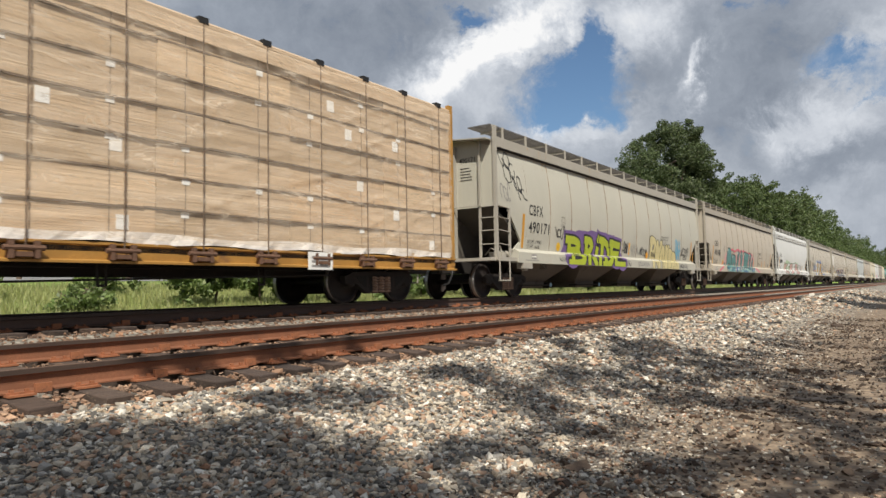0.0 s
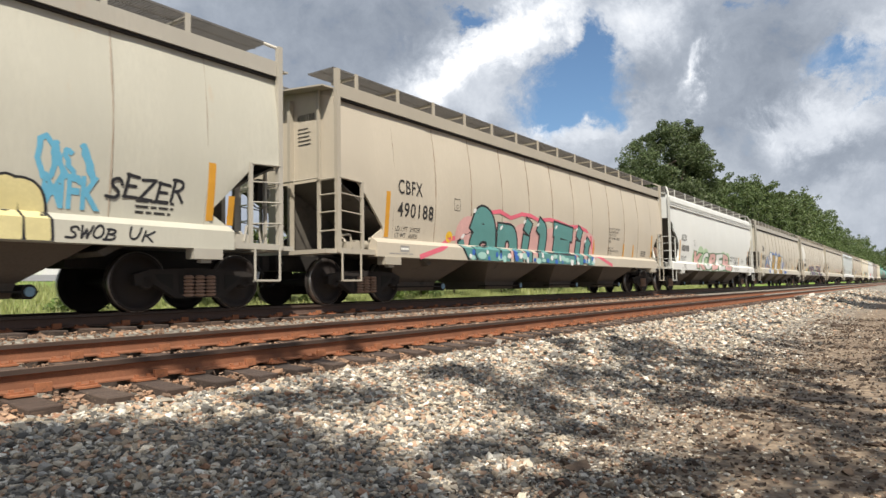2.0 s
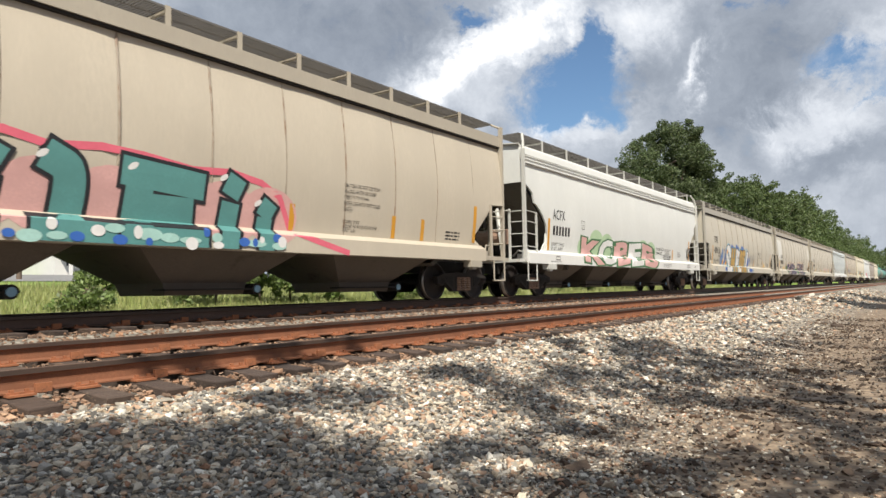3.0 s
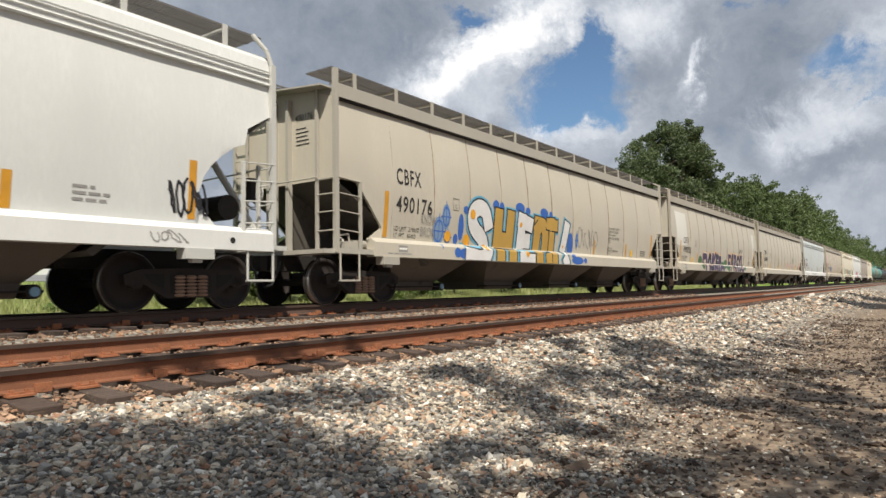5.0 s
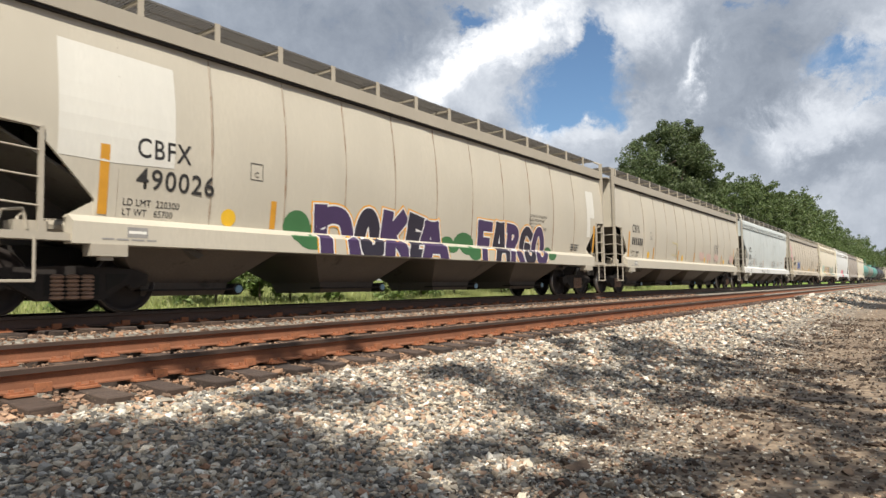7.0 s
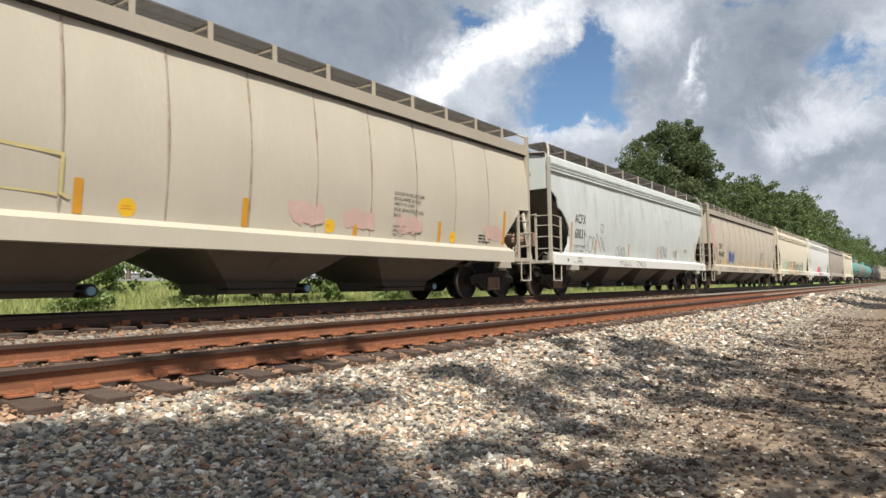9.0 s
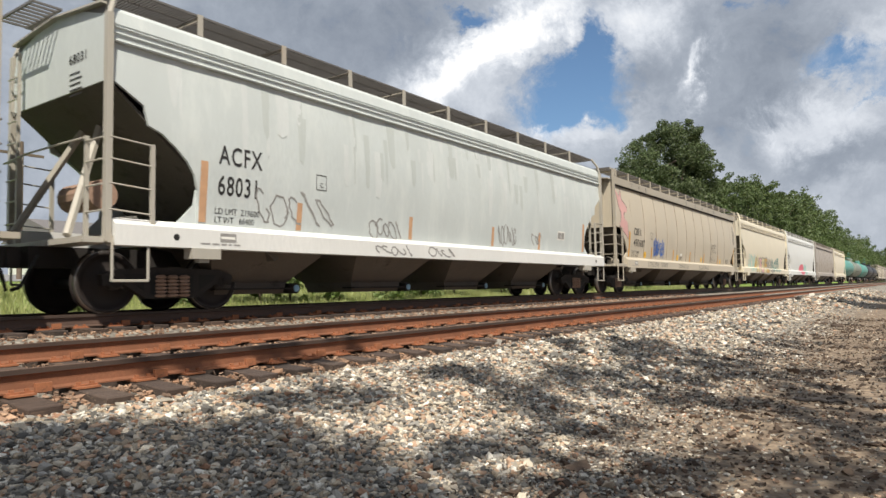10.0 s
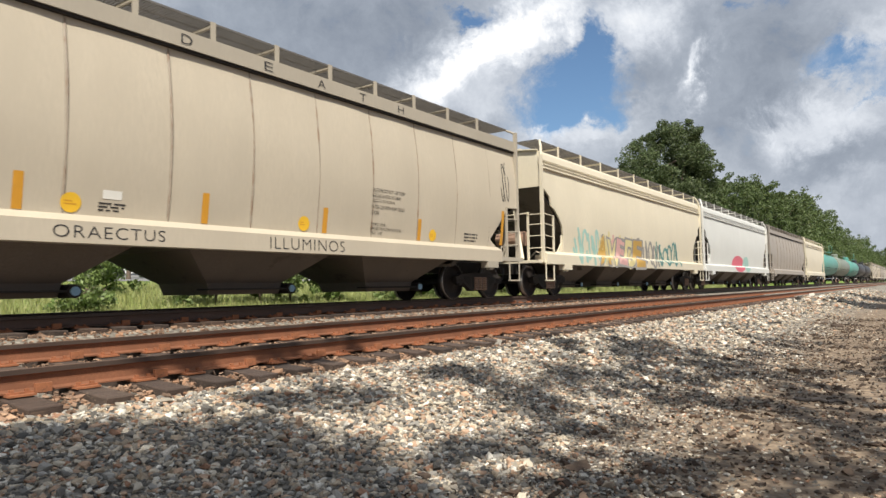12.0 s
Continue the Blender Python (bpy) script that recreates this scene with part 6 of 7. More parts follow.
    throw_up(E, [("S", 4.25, 5.70, 2.48, 0.05), ("H", 5.66, 6.86, 2.36, 0.03), ("E", 6.90, 7.88, 2.34, 0.08), ("n", 7.86, 8.98, 2.34, 0.05), ("T", 8.72, 9.52, 2.34, 0.0), ("!", 9.50, 10.40, 2.30, 0.1)], 0.98, [BONE, GOLD, BONE, GOLD, GOLD, BONE], INK, SKYBLUE, 0.41, 0.045, 0.05)
    bm = bmesh.new()
    for y, z, r in ((4.5, 1.45, 0.14), (4.75, 2.1, 0.12), (5.3, 1.3, 0.08), (7.2, 2.0, 0.07), (7.4, 1.2, 0.09), (3.7, 1.5, 0.13), (9.9, 1.5, 0.05)):
        oval(bm, y, z, r)
    lay(E, "paint_dots", bm, AMBER, 0.015)
    text_on(E, "KNOW", 2.66, 3.22, 1.74, 1.95, GREY_INK, off=0.012)
    text_on(E, "BROK", 2.66, 3.2, 1.45, 1.66, GREY_INK, off=0.012)
    scrawl(E, 11.05, 12.6, 1.45, 2.2, GREY_INK, 6, 5, 0.03)
    # patched hopper
    bm = bmesh.new()
    polygon(bm, [(0.85, 2.1), (1.6, 2.08), (2.5, 2.12), (2.52, 3.05), (2.5, 3.62), (0.85, 3.66)])
    lay(F, "paint_patch", bm, PATCH, 0.0005, label="cleaner white repaint patch")
    bm = bmesh.new()
    polygon(bm, [(17.6, 2.55), (18.2, 2.55), (18.2, 3.45), (17.6, 3.45)])
    lay(F, "paint_patch", bm, PATCH, 0.0005)
    bm = bmesh.new()
    polygon(bm, [(17.6, 1.9), (17.85, 1.9), (17.85, 2.55), (17.6, 2.55)])
    lay(F, "paint_patch", bm, PATCH, 0.0008)
    throw_up(F, [("n", 5.30, 6.55, 1.90, -0.05), ("O", 6.42, 7.25, 1.90, 0.0), ("K", 7.12, 8.05, 1.93, 0.05), ("E", 7.95, 8.65, 1.93, 0.1), ("A", 8.45, 9.45, 1.80, 0.0)], 0.98, [PLUM, NIGHT], BONE, AMBER, 0.33, 0.035, 0.03)
    throw_up(F, [(ch, 10.85 + 0.72 * k, 11.62 + 0.74 * k, 2.0, 0.0) for k, ch in enumerate("FARGO")], 0.98, [PLUM, NIGHT], BONE, AMBER, 0.26, 0.035, 0.03)
    bm = bmesh.new()
    for y, z, ry, rz in ((4.95, 1.42, 0.32, 0.30), (5.2, 1.25, 0.4, 0.24), (9.6, 1.3, 0.3, 0.2), (10.3, 1.35, 0.45, 0.28), (10.6, 1.15, 0.3, 0.2), (14.8, 1.25, 0.3, 0.2)):
        oval(bm, y, z, ry, rz, 14)
    lay(F, "painted_cloud", bm, GREEN, 0.001)
    dot(F, 3.5, 1.47, 0.14, YELLOW_DOT)
    reflectors(F, (4.4,), ())
    reflectors(B, (18.6,), (3.74,))
    reflectors(C, (4.4, 12.3, 15.1, 16.1), (3.74,))
    reflectors(E, (12.4, 15.4), (15.95,))
    reflectors(G, (4.4, 7.87, 10.55, 13.2, 16.0), (3.74, 8.55, 12.5, 16.55))
    reflectors(I, (4.1, 7.1, 9.75, 12.32, 15.2), (3.3, 7.74, 11.8, 15.7))
    for y0, y1, z0, z1 in ((6.95, 7.6, 1.55, 2.2),):
        bm = bmesh.new()
        ribbon(bm, [(6.9, 2.15), (7.65, 2.1), (7.65, 1.6), (7.75, 1.55)], 0.05)
        ribbon(bm, [(6.9, 1.6), (7.6, 1.58)], 0.03)
        lay(G, "faded_tag", bm, spray("faded_yellow_spray", (0.58, 0.50, 0.24)), 0.002)
    for y in (11.9, 13.3, 14.9, 18.4):
        scrawl(G, y - 0.4, y + 0.4, 1.5, 1.85, PINKHAZE, 6, int(y), 0.12)
    # blue-white hopper
    rng = random.Random(31)
    for k in range(70):
        y, z1 = rng.uniform(0.9, 16.4), rng.choice((3.78, 3.78, 3.4, 3.1))
        h, w = rng.uniform(0.25, 1.1), rng.uniform(0.05, 0.28)
        bm = bmesh.new()
        polygon(bm, [(y, z1), (y + w, z1), (y + w * rng.uniform(0.6, 0.95), z1 - h * rng.uniform(0.8, 1)), (y + w * 0.5, z1 - h), (y + w * rng.uniform(0, 0.3), z1 - h * rng.uniform(0.7, 1))])
        lay(H, "chalk_streak", bm, rng.choice((CHALK, CHALK, DULL)), 0.0003 + 0.00002 * k, "smooth")
    for y in (3.5, 6.72, 10.15, 12.77):
        patch(H, y - 0.06, y + 0.06, 1.36, 1.85, FADED, "smooth")
    for a, b, c, d, n, sd in ((2.5, 4.3, 1.4, 2.0, 5, 1), (5.4, 6.4, 1.35, 1.72, 5, 2), (10.4, 11.4, 1.4, 1.95, 6, 3), (5.4, 6.6, 0.98, 1.2, 5, 4), (7.2, 8.2, 0.98, 1.2, 4, 5), (12.3, 12.9, 1.45, 1.8, 3, 6)):
        scrawl(H, a, b, c, d, GREY_INK, n, sd, 0.03, "smooth")
    patch(H, 13.93, 14.42, 1.70, 1.97, WHITE_INK, "smooth", "notice")
    for a, b in ((13.96, 14.16), (14.19, 14.39)):
        patch(H, a, b, 1.73, 1.93, GREY_INK, "smooth", "notice_panel", 0.0025)
    dot(H, 1.0, 1.10, 0.05, HOLE, "smooth")
    dot(H, 16.6, 1.10, 0.05, HOLE, "smooth")
    dot(D, 17.0, 1.10, 0.05, HOLE, "smooth")
    # faded tan hopper with marker writing
    text_on(I, "LITTLE DEVIL", 3.3, 4.65, 1.02, 1.2, INK, bold=-0.016)
    text_on(I, "ANNUIT", 4.95, 5.85, 1.02, 1.2, INK, bold=-0.016)
    text_on(I, "ORAECTUS", 7.46, 9.0, 1.02, 1.18, INK, bold=-0.012, spacing=1.1)
    text_on(I, "ILLUMINOS", 10.92, 12.7, 1.0, 1.2, INK, bold=-0.016, spacing=1.1)
    for ch, y in zip("DEATH", (9.3, 10.88, 12.13, 13.27, 14.48)):
        text_on(I, ch, y, y + 0.19, 4.07, 4.22, INK, bold=-0.01)
    for ch, y in zip("THE", (1.85, 2.65, 3.5)):
        text_on(I, ch, y, y + 0.17, 4.07, 4.22, INK, bold=-0.01)
    scrawl(I, 4.3, 5.0, 1.45, 2.2, COBALT, 7, 3, 0.04)
    scrawl(I, 5.05, 5.7, 1.42, 2.2, COBALT, 7, 4, 0.04)
    patch(I, 8.15, 8.42, 1.58, 1.70, WHITE_INK, name="notice")
    line_bars(I, 8.1, 8.5, 1.4, 1.54, 3, BLACK_INK)
    scrawl(I, 18.7, 19.1, 2.5, 3.6, INK, 3, 9, 0.03)
    for mat, grow, off in ((INK, 0.03, 0.001), (BLUSH, 0.0, 0.003)):
        bm = bmesh.new()
        pts = [(0.42, 2.50), (0.60, 2.78), (0.62, 3.0), (0.42, 3.2), (0.40, 3.5), (0.28, 3.92), (0.55, 3.62), (0.66, 3.6), (0.84, 3.92), (0.82, 3.5), (1.30, 3.22), (1.22, 3.05), (0.92, 3.0), (0.90, 2.8), (1.22, 2.66), (1.33, 2.05), (1.0, 2.2)]
        mid = (0.75, 3.0)
        fan = [(y + grow * (1 if y > mid[0] else -1), z + grow * (1 if z > mid[1] else -1)) for y, z in pts]
        bm.faces.new([bm.verts.new((y, z, 0)) for y, z in fan])
        bmesh.ops.triangulate(bm, faces=bm.faces[:])
        lay(I, "painted_figure", bm, mat, off)
    # cream and white hoppers
    for k, (mat, a, b) in enumerate(((MINT, 2.2, 4.4), (BUTTER, 4.2, 5.6), (BLUSH, 5.4, 6.4), (BUTTER, 6.2, 7.6), (GREY_INK, 8.0, 11.0), (TEALSPRAY, 10.4, 13.6))):
        scrawl(J, a, b, 1.0, 2.1, mat, 6, 30 + k, 0.12, "smooth", 0.002 + 0.001 * k)
    piece(J, "AVEDE", 4.2, 8.6, 1.0, 2.05, [GOLD, BUTTER, BLUSH, BUTTER], GREY_INK, None, 5, "smooth")
    bm = bmesh.new()
    oval(bm, 8.0, 1.45, 1.6, 0.5)
    lay(K, "painted_patch", bm, PINK, 0.001, "smooth")
    bm = bmesh.new()
    oval(bm, 10.2, 1.45, 0.9, 0.5)
    lay(K, "painted_patch", bm, MINT, 0.003, "smooth")


decorate()


# ---- trees, bushes and grass ----
BARK = material("grey_brown_bark", (0.16, 0.12, 0.09), 0.9, 0, 0.4, 3, 30, 0.6, stretch=(1, 1, 0.3))
LEAF_DARK = leaf_material("oak_leaves", (0.10, 0.14, 0.055))
LEAF_MID = leaf_material("wood_leaves", (0.115, 0.165, 0.058))
LEAF_BUSH = leaf_material("bush_leaves", (0.16, 0.225, 0.07))
BLADE = leaf_material("grass_blades", (0.37, 0.40, 0.16), 0.34)


def leaves(points, size, rng):
    """Small four-sided leaves, each turned its own way."""
    n = len(points)
    a = rng.normal(0, 1, (n, 3))
    a /= np.linalg.norm(a, axis=1, keepdims=True)
    b = np.cross(a, rng.normal(0, 1, (n, 3)))
    b /= np.linalg.norm(b, axis=1, keepdims=True)
    s = (size * rng.uniform(0.6, 1.4, n))[:, None]
    V = np.stack([points - a * s, points - b * s * 0.55, points + a * s, points + b * s * 0.55], 1)
    F = np.arange(n * 4).reshape(n, 4)
    return V.reshape(-1, 3), F


def clump_points(centres, radii, per, rng):
    n = len(centres)
    d = rng.normal(0, 1, (n, per, 3))
    d /= np.linalg.norm(d, axis=2, keepdims=True)
    r = radii[:, None, None] * rng.uniform(0.45, 1.05, (n, per, 1))
    return (centres[:, None, :] + d * r * np.array([1, 1, 0.75])).reshape(-1, 3)


def limb_mesh(base, forks, r0, rng, name="trunk"):
    """A tapered, slightly bent trunk with limbs that run to the clumps."""
    bm = bmesh.new()
    base = Vector(base)
    top = Vector(forks[0])
    pts = [base.lerp(top, k / 4) + Vector((rng.uniform(-0.1, 0.1), rng.uniform(-0.1, 0.1), 0)) * (k > 0) for k in range(5)]
    for k in range(4):
        rod(bm, pts[k], pts[k + 1], r0 * (1 - 0.16 * k), 9, r0 * (1 - 0.16 * (k + 1)))
    for f in forks[1:]:
        st = pts[rng.choice((2, 3, 4))]
        mid = st.lerp(Vector(f), 0.5) + Vector((rng.uniform(-0.4, 0.4), rng.uniform(-0.4, 0.4), 0.3))
        rod(bm, st, mid, r0 * 0.32, 6, r0 * 0.2)
        rod(bm, mid, f, r0 * 0.2, 6, r0 * 0.06)
    return finish(bm, name, BARK)


def tree(name, label, x, y, height, width, crown_from, seed, clumps, per, leaf, mat, lobes=None):
    rng, rg = np.random.default_rng(seed), random.Random(seed)
    z0 = float(ground_z(np.array([x]), np.array([y]))[0])
    t = thing(name, label, "tree", "")
    mid = (crown_from + height) / 2
    lobes = lobes or [(0, 0, mid, width / 2, (height - crown_from) / 2)]
    cs, rs = [], []
    share = np.array([l[3] ** 2 * l[4] for l in lobes])
    share = share / share.sum()
    for (dx, dy, cz, rw, rh), sh in zip(lobes, share):
        n = int(clumps * sh)
        d = rng.normal(0, 1, (n, 3))
        d /= np.linalg.norm(d, axis=1, keepdims=True)
        d *= rng.uniform(0.35, 1.0, (n, 1)) ** 0.5
        cs.append(np.array([x + dx, y + dy, z0 + cz]) + d * np.array([rw, rw, rh]) * rng.uniform(0.85, 1.05, (n, 1)))
        rs.append(rng.uniform(0.6, 1.4, n) * width * 0.062)
    cs, rs = np.concatenate(cs), np.concatenate(rs)
    V, F = leaves(clump_points(cs, rs, per, rng), leaf, rng)
    forks = [(x, y, z0 + height * 0.72)] + [tuple(c) for c in cs[:: max(1, len(cs) // 14)]]
    part("trunk", limb_mesh((x, y, z0 - 0.2), forks, width * 0.035, rg), BARK, t)
    part("crown", arrays("crown", V, F, mat), mat, t)
    return t


tree("tall_oak", "tall dark-green broadleaf tree rising behind the train", -23, 77, 19.2, 13.5, 4.5, 3, 640, 240, 0.115, LEAF_DARK,
     [(0, 0.5, 13.0, 5.4, 6.2), (0.5, -10.0, 10.0, 3.2, 3.9), (-1, 7.0, 9.5, 4.8, 5.2), (0, -3.5, 8.5, 5.0, 4.4), (1.0, 3.5, 15.5, 3.0, 3.2)])
for k, (x, y, h, w) in enumerate(((-24, 92, 14.0, 9.0), (-23, 102, 16.5, 10.0), (-24, 114, 18.0, 11.0), (-22.5, 128, 19.5, 11.0), (-25, 141, 20.5, 12.0), (-23, 155, 20.0, 11.0))):
    tree("broadleaf_tree", "mid-green broadleaf tree at the wood's edge", x, y, h, w, 1.5, 40 + k, 280, 80, 0.17, LEAF_MID)


def far_woods():
    rng = np.random.default_rng(77)
    n = 4400
    y = 166 + 560 * rng.uniform(0, 1, n) ** 1.9
    x = -21 - 16 * rng.uniform(0, 1, n) ** 1.5
    top = 19.5 + 2.0 * np.sin(y * 0.11) + 1.6 * np.sin(y * 0.031 + 1) + rng.normal(0, 0.8, n)
    z = top * rng.uniform(0.12, 1.0, n) ** 0.7
    cs = np.stack([x, y, z], -1)
    V, F = leaves(clump_points(cs, rng.uniform(0.6, 1.6, n), 30, rng), 0.30, rng)
    tagged(new("far_woods", arrays("far_woods", V, F, LEAF_MID)), "long dense green wood along the railway", "woods", "", "stuff")
    n = 900
    y = rng.uniform(420, 1500, n)
    x = rng.uniform(-60, 40, n) * (y / 900)
    z = rng.uniform(0.0, 1, n) * (19 + 3 * np.sin(y * 0.02))
    V, F = leaves(clump_points(np.stack([x - 20, y + 100, z], -1), rng.uniform(2, 4.5, n), 30, rng), 1.2, rng)
    tagged(new("horizon_woods", arrays("horizon_woods", V, F, LEAF_DARK)), "dark woods closing the far end of the line", "woods", "", "stuff")


far_woods()


def bush(x, y, h, w, seed, mat=LEAF_BUSH):
    rng, rg = np.random.default_rng(seed), random.Random(seed)
    z0 = float(ground_z(np.array([x]), np.array([y]))[0])
    t = thing("bush", "loose green roadside bush in the grass", "bush", "bushes on the verge")
    n = int(26 * w * h / 4) + 10
    d = rng.normal(0, 1, (n, 3))
    d /= np.linalg.norm(d, axis=1, keepdims=True)
    cs = np.array([x, y, z0 + h * 0.5]) + d * rng.uniform(0.3, 1, (n, 1)) * np.array([w / 2, w / 2, h * 0.5])
    V, F = leaves(clump_points(cs, rng.uniform(0.18, 0.42, n), 90, rng), 0.075, rng)
    forks = [(x, y, z0 + h * 0.6)] + [tuple(c) for c in cs[:9]]
    part("stems", limb_mesh((x, y, z0 - 0.1), forks, 0.05, rg, "stems"), BARK, t)
    part("foliage", arrays("foliage", V, F, mat), mat, t)


for k, (x, y, h, w) in enumerate(((-19, 9.2, 0.6, 1.4), (-21, 10.6, 0.6, 1.6), (-19.5, 12.8, 3.4, 2.4), (-20, 14.4, 2.4, 2.4), (-19.5, 15.9, 2.9, 2.6), (-24, 8.0, 1.4, 2.4), (-25, 13.0, 1.6, 3.0), (-26, 19.5, 2.4, 3.4), (-19.5, 17.3, 2.9, 2.4), (-19, 19.4, 2.4, 2.2), (-18.5, 22.4, 2.6, 2.4),
                                  (-19.5, 25.5, 2.4, 2.6), (-20, 29, 3.0, 3.0), (-20, 34, 3.2, 3.4), (-20, 40, 3.6, 4.0), (-20, 47, 4.0, 4.4), (-19.5, 55, 4.5, 5.0))):
    bush(x, y, h, w, 200 + k)


def grass_field():
    rng = np.random.default_rng(31)

    def blades(n, x0, x1, y0, y1, lo, hi, wide):
        x, y = rng.uniform(x0, x1, n), rng.uniform(y0, y1, n)
        z = ground_z(x, y)
        h = rng.uniform(lo, hi, n)
        a = rng.uniform(0, 6.283, n)
        lean = rng.normal(0, 0.35, (n, 2)) * h[:, None]
        w = wide * rng.uniform(0.6, 1.4, n)
        p = np.stack([x, y, z - 0.03], -1)
        side = np.stack([np.cos(a) * w, np.sin(a) * w, np.zeros(n)], -1)
        return np.stack([p - side, p + side, p + np.stack([lean[:, 0], lean[:, 1], h], -1)], 1).reshape(-1, 3)

    V = np.concatenate([blades(34000, -19, -13.2, 1, 34, 0.10, 0.34, 0.016), blades(46000, -30, -18.5, 3, 44, 0.12, 0.42, 0.02), blades(16000, -26, -13.2, 34, 90, 0.2, 0.6, 0.035)])
    F = np.arange(len(V)).reshape(-1, 3)
    tagged(new("verge_grass", arrays("verge_grass", V, F, BLADE)), "bright sunlit green grass and weeds beyond the track", "grass", "", "stuff")


grass_field()

# trees behind and beside the camera, whose broken shade lies on the shoulder
DARK = [(-4.44, 1.71, -3.69, 2.15, 0.30), (-4.79, 2.04, -4.20, 2.26, 0.22), (-4.70, 3.51, -4.32, 4.70, 0.26), (-3.97, 2.63, -3.10, 2.96, 0.30), (-4.56, 4.65, -3.73, 4.48, 0.22), (-3.38, 3.67, -2.76, 3.54, 0.22),
        (-4.48, 6.31, -3.44, 6.16, 0.30), (-3.19, 4.72, -2.38, 4.49, 0.26), (-4.90, 9.97, -3.65, 7.69, 0.24), (-4.58, 12.12, -2.60, 8.79, 0.42), (-3.13, 7.85, -1.96, 7.66, 0.34), (-2.64, 5.53, -1.58, 5.01, 0.30),
        (-2.80, 11.36, -0.77, 9.39, 0.55), (-1.57, 7.98, -0.35, 7.39, 0.40), (-1.44, 4.78, -0.45, 5.11, 0.30), (-2.40, 4.11, -1.81, 4.18, 0.26), (-5.95, 3.7, -5.95, 6.2, 0.20),
        (-3.95, 1.75, -3.0, 2.65, 0.34), (-4.35, 2.75, -3.75, 3.35, 0.22), (-3.0, 3.2, -2.1, 3.75, 0.32)]
BRIGHT = [(-5.48, 2.50, -4.42, 3.48, 0.20), (-4.05, 2.33, -3.67, 2.47, 0.13), (-5.45, 5.0, -4.84, 6.47, 0.24), (-3.85, 4.75, -2.97, 5.15, 0.20), (-4.19, 5.40, -3.18, 4.67, 0.20), (-3.36, 6.79, -2.05, 6.53, 0.28),
          (-4.73, 10.43, -3.46, 8.89, 0.16), (-1.81, 6.43, -1.26, 6.33, 0.20), (-0.63, 6.46, -0.32, 6.42, 0.18), (-3.81, 13.01, -1.95, 14.89, 0.40), (-6.08, 18.24, -4.10, 28.82, 1.2), (-3.75, 3.63, -3.35, 3.52, 0.14)]


def shade_trees():
    rng, rg = np.random.default_rng(9), random.Random(9)
    n = 16000
    gx, gy = rng.uniform(-6.2, 3.0, n), rng.uniform(-1.0, 30.0, n)
    ph = rng.uniform(0, 6.28, 12)
    wav = sum(np.sin(gx * (1.2 + 0.5 * k) * math.cos(ph[k]) + gy * (0.9 + 0.33 * k) * math.sin(ph[k]) + ph[k + 6]) for k in range(6)) / 2.4
    edge = -4.15 + 0.45 * np.sin(gy * 0.9 + 0.5) - 0.9 * np.clip(1 - gy / 5.0, 0, 1)
    want = np.clip((gx - edge) / 0.5, 0, 1) * np.clip(0.55 + 0.9 * wav, 0.05, 1) * (1 - np.clip((gy - 15.5) / 2, 0, 0.8))
    want = want * (1 + 0.5 * np.clip(1.5 - gy / 3.0, 0, 1))
    def stroke(x0, y0, x1, y1, wide):
        dx, dy = x1 - x0, y1 - y0
        k = np.clip(((gx - x0) * dx + (gy - y0) * dy) / (dx * dx + dy * dy), 0, 1)
        return np.exp(-((gx - x0 - k * dx) ** 2 + (gy - y0 - k * dy) ** 2) / wide ** 2)
    want = want * np.where(gy < 4.4, 0.7, 0.36)
    for row in DARK:
        want = want + 1.0 * stroke(*row)
    for row in BRIGHT:
        want = want * (1 - 0.98 * np.clip(1.3 * stroke(*row), 0, 1))
    keep = rng.uniform(0, 1, n) < np.clip(want, 0, 1) * np.where(gy < 3.4, 0.62, 0.23)
    gx, gy = gx[keep], gy[keep]
    h = rng.uniform(9.0, 14.0, len(gx))
    cs = np.stack([gx + 0.55 * (h + 0.9), gy - 0.55 * (h + 0.9), h], -1)
    cs = cs[(cs[:, 0] > 0.6) | (cs[:, 1] < 2.0)]
    feet = [(9.5, -10.0), (9.0, -4.5), (9.5, 1.0), (9.0, 7.0), (9.5, 13.0), (9.5, 20.0)]
    nearest = np.argmin([(cs[:, 0] - x) ** 2 + (cs[:, 1] - y) ** 2 for x, y in feet], 0)
    for k, (x, y) in enumerate(feet):
        mine = cs[nearest == k]
        if len(mine) < 4:
            continue
        t = thing("shade_tree", "broadleaf tree casting dappled shade on the ballast", "tree", "trees beside the line")
        V, F = leaves(clump_points(mine, rng.uniform(0.16, 0.34, len(mine)), 44, rng), 0.085, rng)
        z0 = float(ground_z(np.array([x]), np.array([y]))[0])
        forks = [(x - 0.5, y, 9.8)] + [tuple(c) for c in mine[:: max(1, len(mine) // 12)]]
        part("trunk", limb_mesh((x, y, z0 - 0.2), forks, 0.2, rg), BARK, t)
        part("crown", arrays("crown", V, F, LEAF_MID), LEAF_MID, t)


shade_trees()
tree("shade_tree", "broadleaf tree casting shade far along the line", 6.2, 36.0, 15.0, 9.0, 4.0, 61, 260, 60, 0.25, LEAF_MID)
tree("shade_tree", "broadleaf tree casting shade far along the line", 6.2, 49.0, 15.0, 9.0, 4.0, 62, 260, 60, 0.25, LEAF_MID)


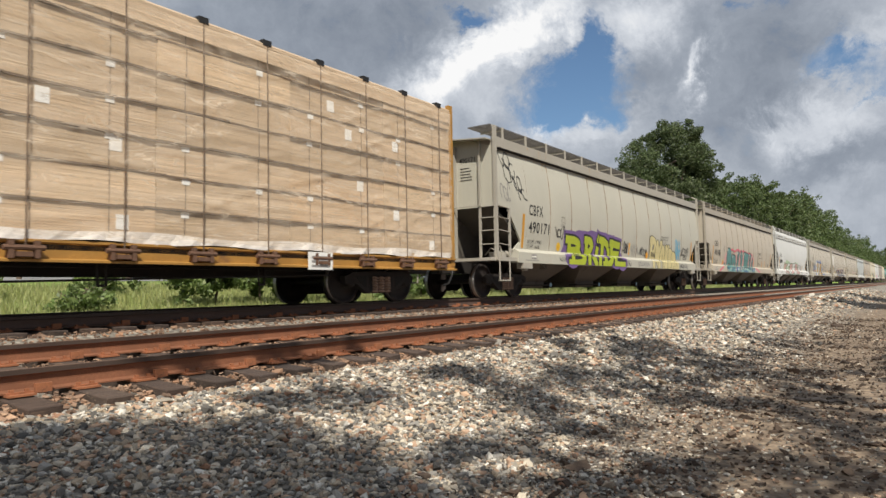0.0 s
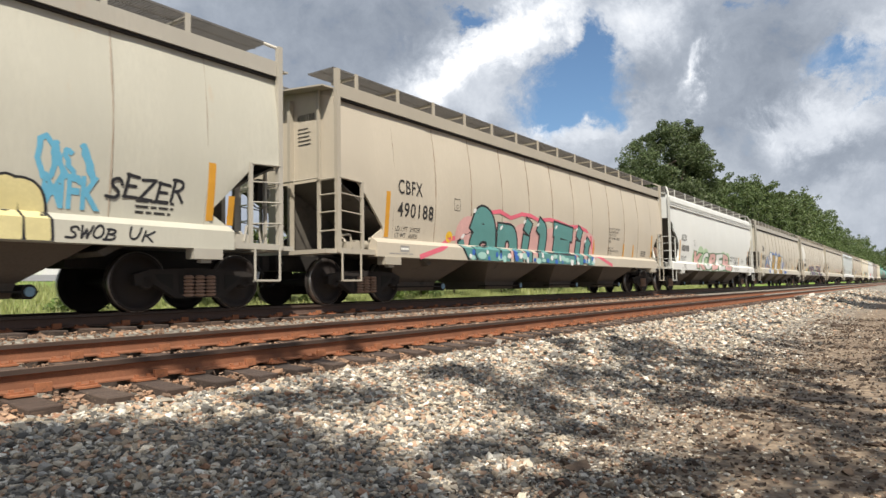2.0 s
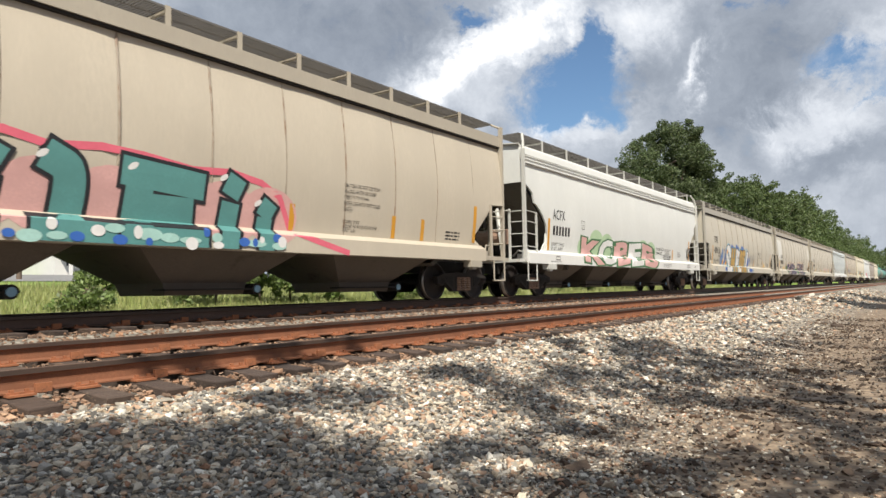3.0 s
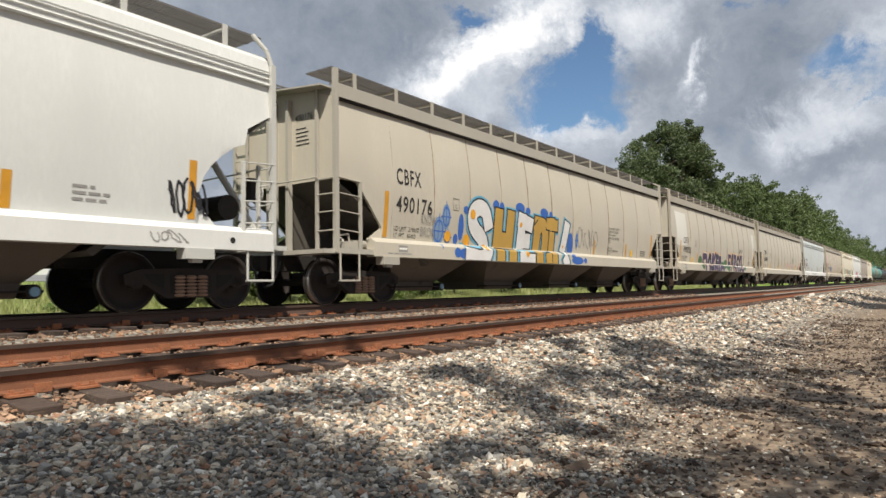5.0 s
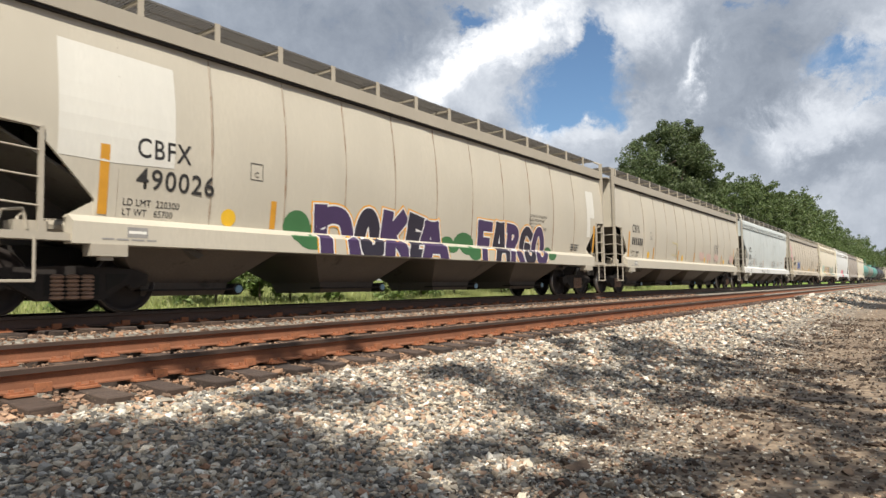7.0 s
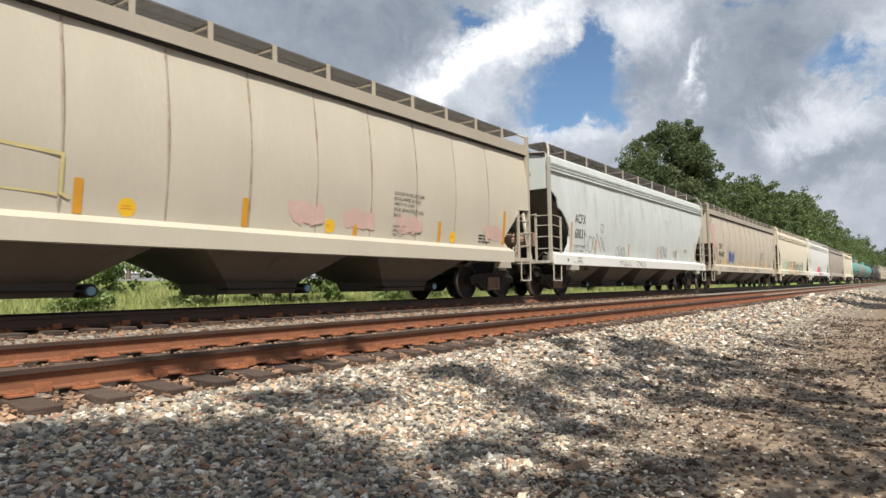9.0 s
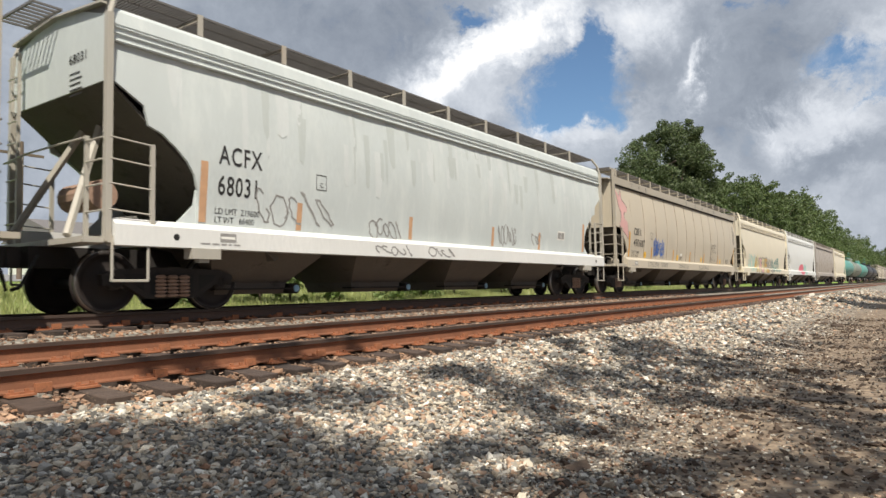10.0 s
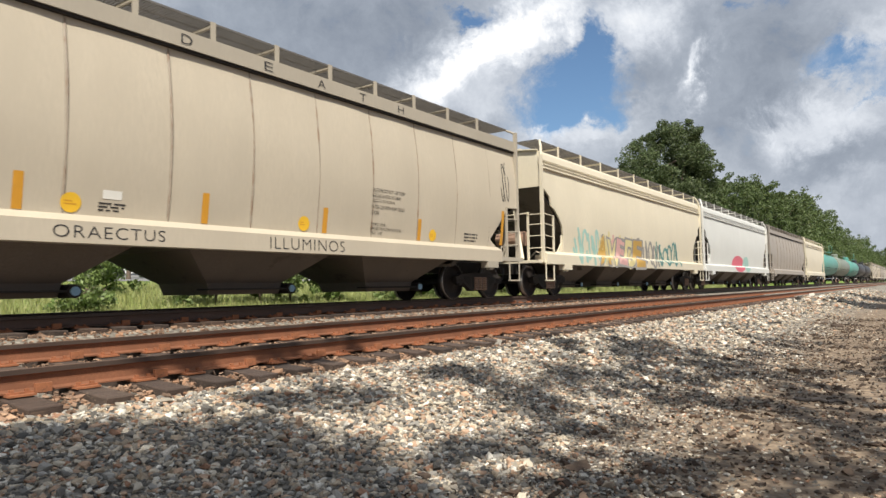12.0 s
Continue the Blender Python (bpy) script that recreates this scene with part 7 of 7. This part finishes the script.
# ---- the lot beyond the verge ----
CAR_WHITE = material("white_car_paint", (0.75, 0.76, 0.78), 0.25, 0, 0.05, 2, 40, 0)
GLASS = material("dark_car_glass", (0.02, 0.025, 0.03), 0.08, 0, 0.1, 2, 40, 0)
ASPHALT = material("pale_asphalt", (0.22, 0.22, 0.22), 0.9, 0, 0.2, 1, 40, 0.2)
WALLWHITE = material("white_building_wall", (0.70, 0.70, 0.68), 0.7, 0, 0.08, 1, 20, 0.1)
ROOFGREY = material("grey_shingle_roof", (0.16, 0.15, 0.15), 0.85, 0, 0.2, 2, 30, 0.2)
SIGNRED = material("maroon_sign", (0.22, 0.04, 0.12), 0.5, 0, 0.1, 2, 30, 0)


def lot():
    bm = bmesh.new()
    xs, ys = np.linspace(-62, -38, 9), np.linspace(5, 60, 12)
    g = [[bm.verts.new((x, y, float(ground_z(np.array([x]), np.array([y]))[0]) + 0.03)) for y in ys] for x in xs]
    for i in range(8):
        for j in range(11):
            bm.faces.new((g[i][j], g[i + 1][j], g[i + 1][j + 1], g[i][j + 1]))
    tagged(new("parking_lot", finish(bm, "parking_lot", ASPHALT)), "pale asphalt parking lot beyond the grass", "pavement", "", "structure")


lot()


def parked_car(x, y, turn):
    z = float(ground_z(np.array([x]), np.array([y]))[0]) + 0.03
    c = thing("parked_car", "white sedan parked on the lot beyond the verge", "car", "parked cars", at=(x, y, z))
    c.rotation_euler = (0, 0, radians(turn))
    bm = bmesh.new()
    prism(bm, [(-2.25, 0.3), (2.2, 0.3), (2.25, 0.62), (2.1, 0.80), (1.0, 0.92), (-1.4, 0.95), (-2.2, 0.88), (-2.3, 0.6)], 1, -0.85, 0.85)
    part("body", bm, CAR_WHITE, c, "", False, 0.06)
    bm = bmesh.new()
    prism(bm, [(0.95, 0.93), (0.25, 1.36), (-0.95, 1.38), (-1.6, 0.96)], 1, -0.70, 0.70)
    part("glasshouse", bm, GLASS, c, "dark tinted windows", False, 0.04)
    bm = bmesh.new()
    prism(bm, [(0.28, 1.365), (0.22, 1.41), (-0.9, 1.43), (-1.0, 1.385)], 1, -0.66, 0.66)
    part("roof", bm, CAR_WHITE, c, "", False, 0.02)
    for x2 in (-1.4, 1.35):
        for s in (-1, 1):
            bm = bmesh.new()
            lathe(bm, [(s * 0.66, 0.32), (s * 0.86, 0.32), (s * 0.87, 0.2)], 1, (x2, 0, 0.32), 16)
            part("wheel", bm, HOSE, c)


parked_car(-46.0, 12.4, 80)
parked_car(-46.5, 26.5, 85)
parked_car(-47.0, 31.5, 85)


def far_building(x, y, w, d, h):
    z = float(ground_z(np.array([x]), np.array([y]))[0])
    b = thing("low_building", "low white building with a grey roof and porch columns", "building", "", at=(x, y, z - 0.1))
    bm = bmesh.new()
    box(bm, -d, 0, 0, w, 0, h)
    part("wall", bm, WALLWHITE, b)
    bm = bmesh.new()
    prism(bm, [(-d - 0.5, h + 0.01), (2.4, h + 0.01), (-d / 2 + 0.5, h + 2.0)], 1, -0.5, w + 0.5)
    part("roof", bm, ROOFGREY, b)
    for k in range(6):
        bm = bmesh.new()
        yy = 0.3 + (w - 0.8) * k / 5
        box(bm, 1.9, 2.15, yy, yy + 0.25, 0, h)
        part("column", bm, WALLWHITE, b)
    for k in range(5):
        bm = bmesh.new()
        yy = 1.0 + (w - 2.0) * k / 5
        box(bm, -0.05, 0.02, yy, yy + 1.1, 0.9, 2.2)
        part("window", bm, GLASS, b, "dark window pane")


far_building(-60.0, 27.0, 18.0, 9.0, 3.2)


def sign_post():
    z = float(ground_z(np.array([-50.0]), np.array([14.2]))[0])
    p = thing("roadside_sign", "maroon panel sign on two white posts", "sign", "", at=(-50.0, 14.2, z))
    bm = bmesh.new()
    box(bm, -0.08, 0.08, 0, 1.6, 2.0, 3.2)
    part("panel", bm, SIGNRED, p)
    for y in (0.1, 1.4):
        bm = bmesh.new()
        box(bm, -0.05, 0.05, y, y + 0.1, -0.2, 2.0)
        part("post", bm, WALLWHITE, p)


sign_post()


def utility_pole(x, y, h):
    z = float(ground_z(np.array([x]), np.array([y]))[0])
    p = thing("utility_pole", "thin dark wooden utility pole with a crossarm", "pole", "utility poles", at=(x, y, z))
    bm = bmesh.new()
    rod(bm, (0, 0, -0.3), (0, 0, h), 0.15, 10, 0.11)
    part("mast", bm, BARK, p)
    bm = bmesh.new()
    box(bm, -0.06, 0.06, -1.2, 1.2, h - 0.8, h - 0.65)
    part("crossarm", bm, BARK, p)


utility_pole(-42, 17.0, 8.0)
utility_pole(-42, 23.5, 6.0)

# fallen wood and litter on the dirt
CHAR = material("charred_wood", (0.04, 0.035, 0.035), 0.8, 0, 0.4, 8, 50, 0.5, stretch=(1, 0.3, 1))


def stick(name, label, x, y, length, turn, thick, seed):
    rg = random.Random(seed)
    z = float(ground_z(np.array([x]), np.array([y]))[0])
    bm = bmesh.new()
    pts = [Vector((length * (k / 6 - 0.5), rg.uniform(-0.04, 0.04), thick * 0.6 + rg.uniform(-0.01, 0.02))) for k in range(7)]
    for k in range(6):
        t0, t1 = thick * (1 - 0.1 * abs(k - 2.5)), thick * (1 - 0.1 * abs(k - 1.5))
        rod(bm, pts[k], pts[k + 1], t0 * 0.5, 7, t1 * 0.5)
    ob = new(name, finish(bm, name, CHAR))
    ob.matrix_basis = pose(x, y, z + 0.01, 0, 0, turn)
    tagged(ob, label, "wood")


stick("fallen_branch", "charred dark branch lying on the dirt", -1.0, 8.7, 0.5, 15, 0.05, 1)
stick("fallen_branch", "short dark broken stick on the ballast", -3.4, 20.5, 0.9, 70, 0.06, 2)
stick("fallen_branch", "short dark broken stick on the ballast", -2.9, 15.0, 0.5, 110, 0.06, 3)


def motions():
    """The train rolls by at an even speed; its wheelsets turn with it."""
    for car, s in CARS.values():
        walk(car, [(0.0, pose(TRAIN_X, s, 0)), (12.0, pose(TRAIN_X, s - SPEED * 12.0, 0))])
    turn = math.degrees(SPEED / 0.457)
    near = {CARS[k][0] for k in CARS if k in "ABCDEFGHIJ"}
    for ax, car, y in WHEELSETS:
        if car in near:
            walk(ax, [(k / 30, pose(0, y, 0.457, turn * k / 30)) for k in range(361)])


motions()
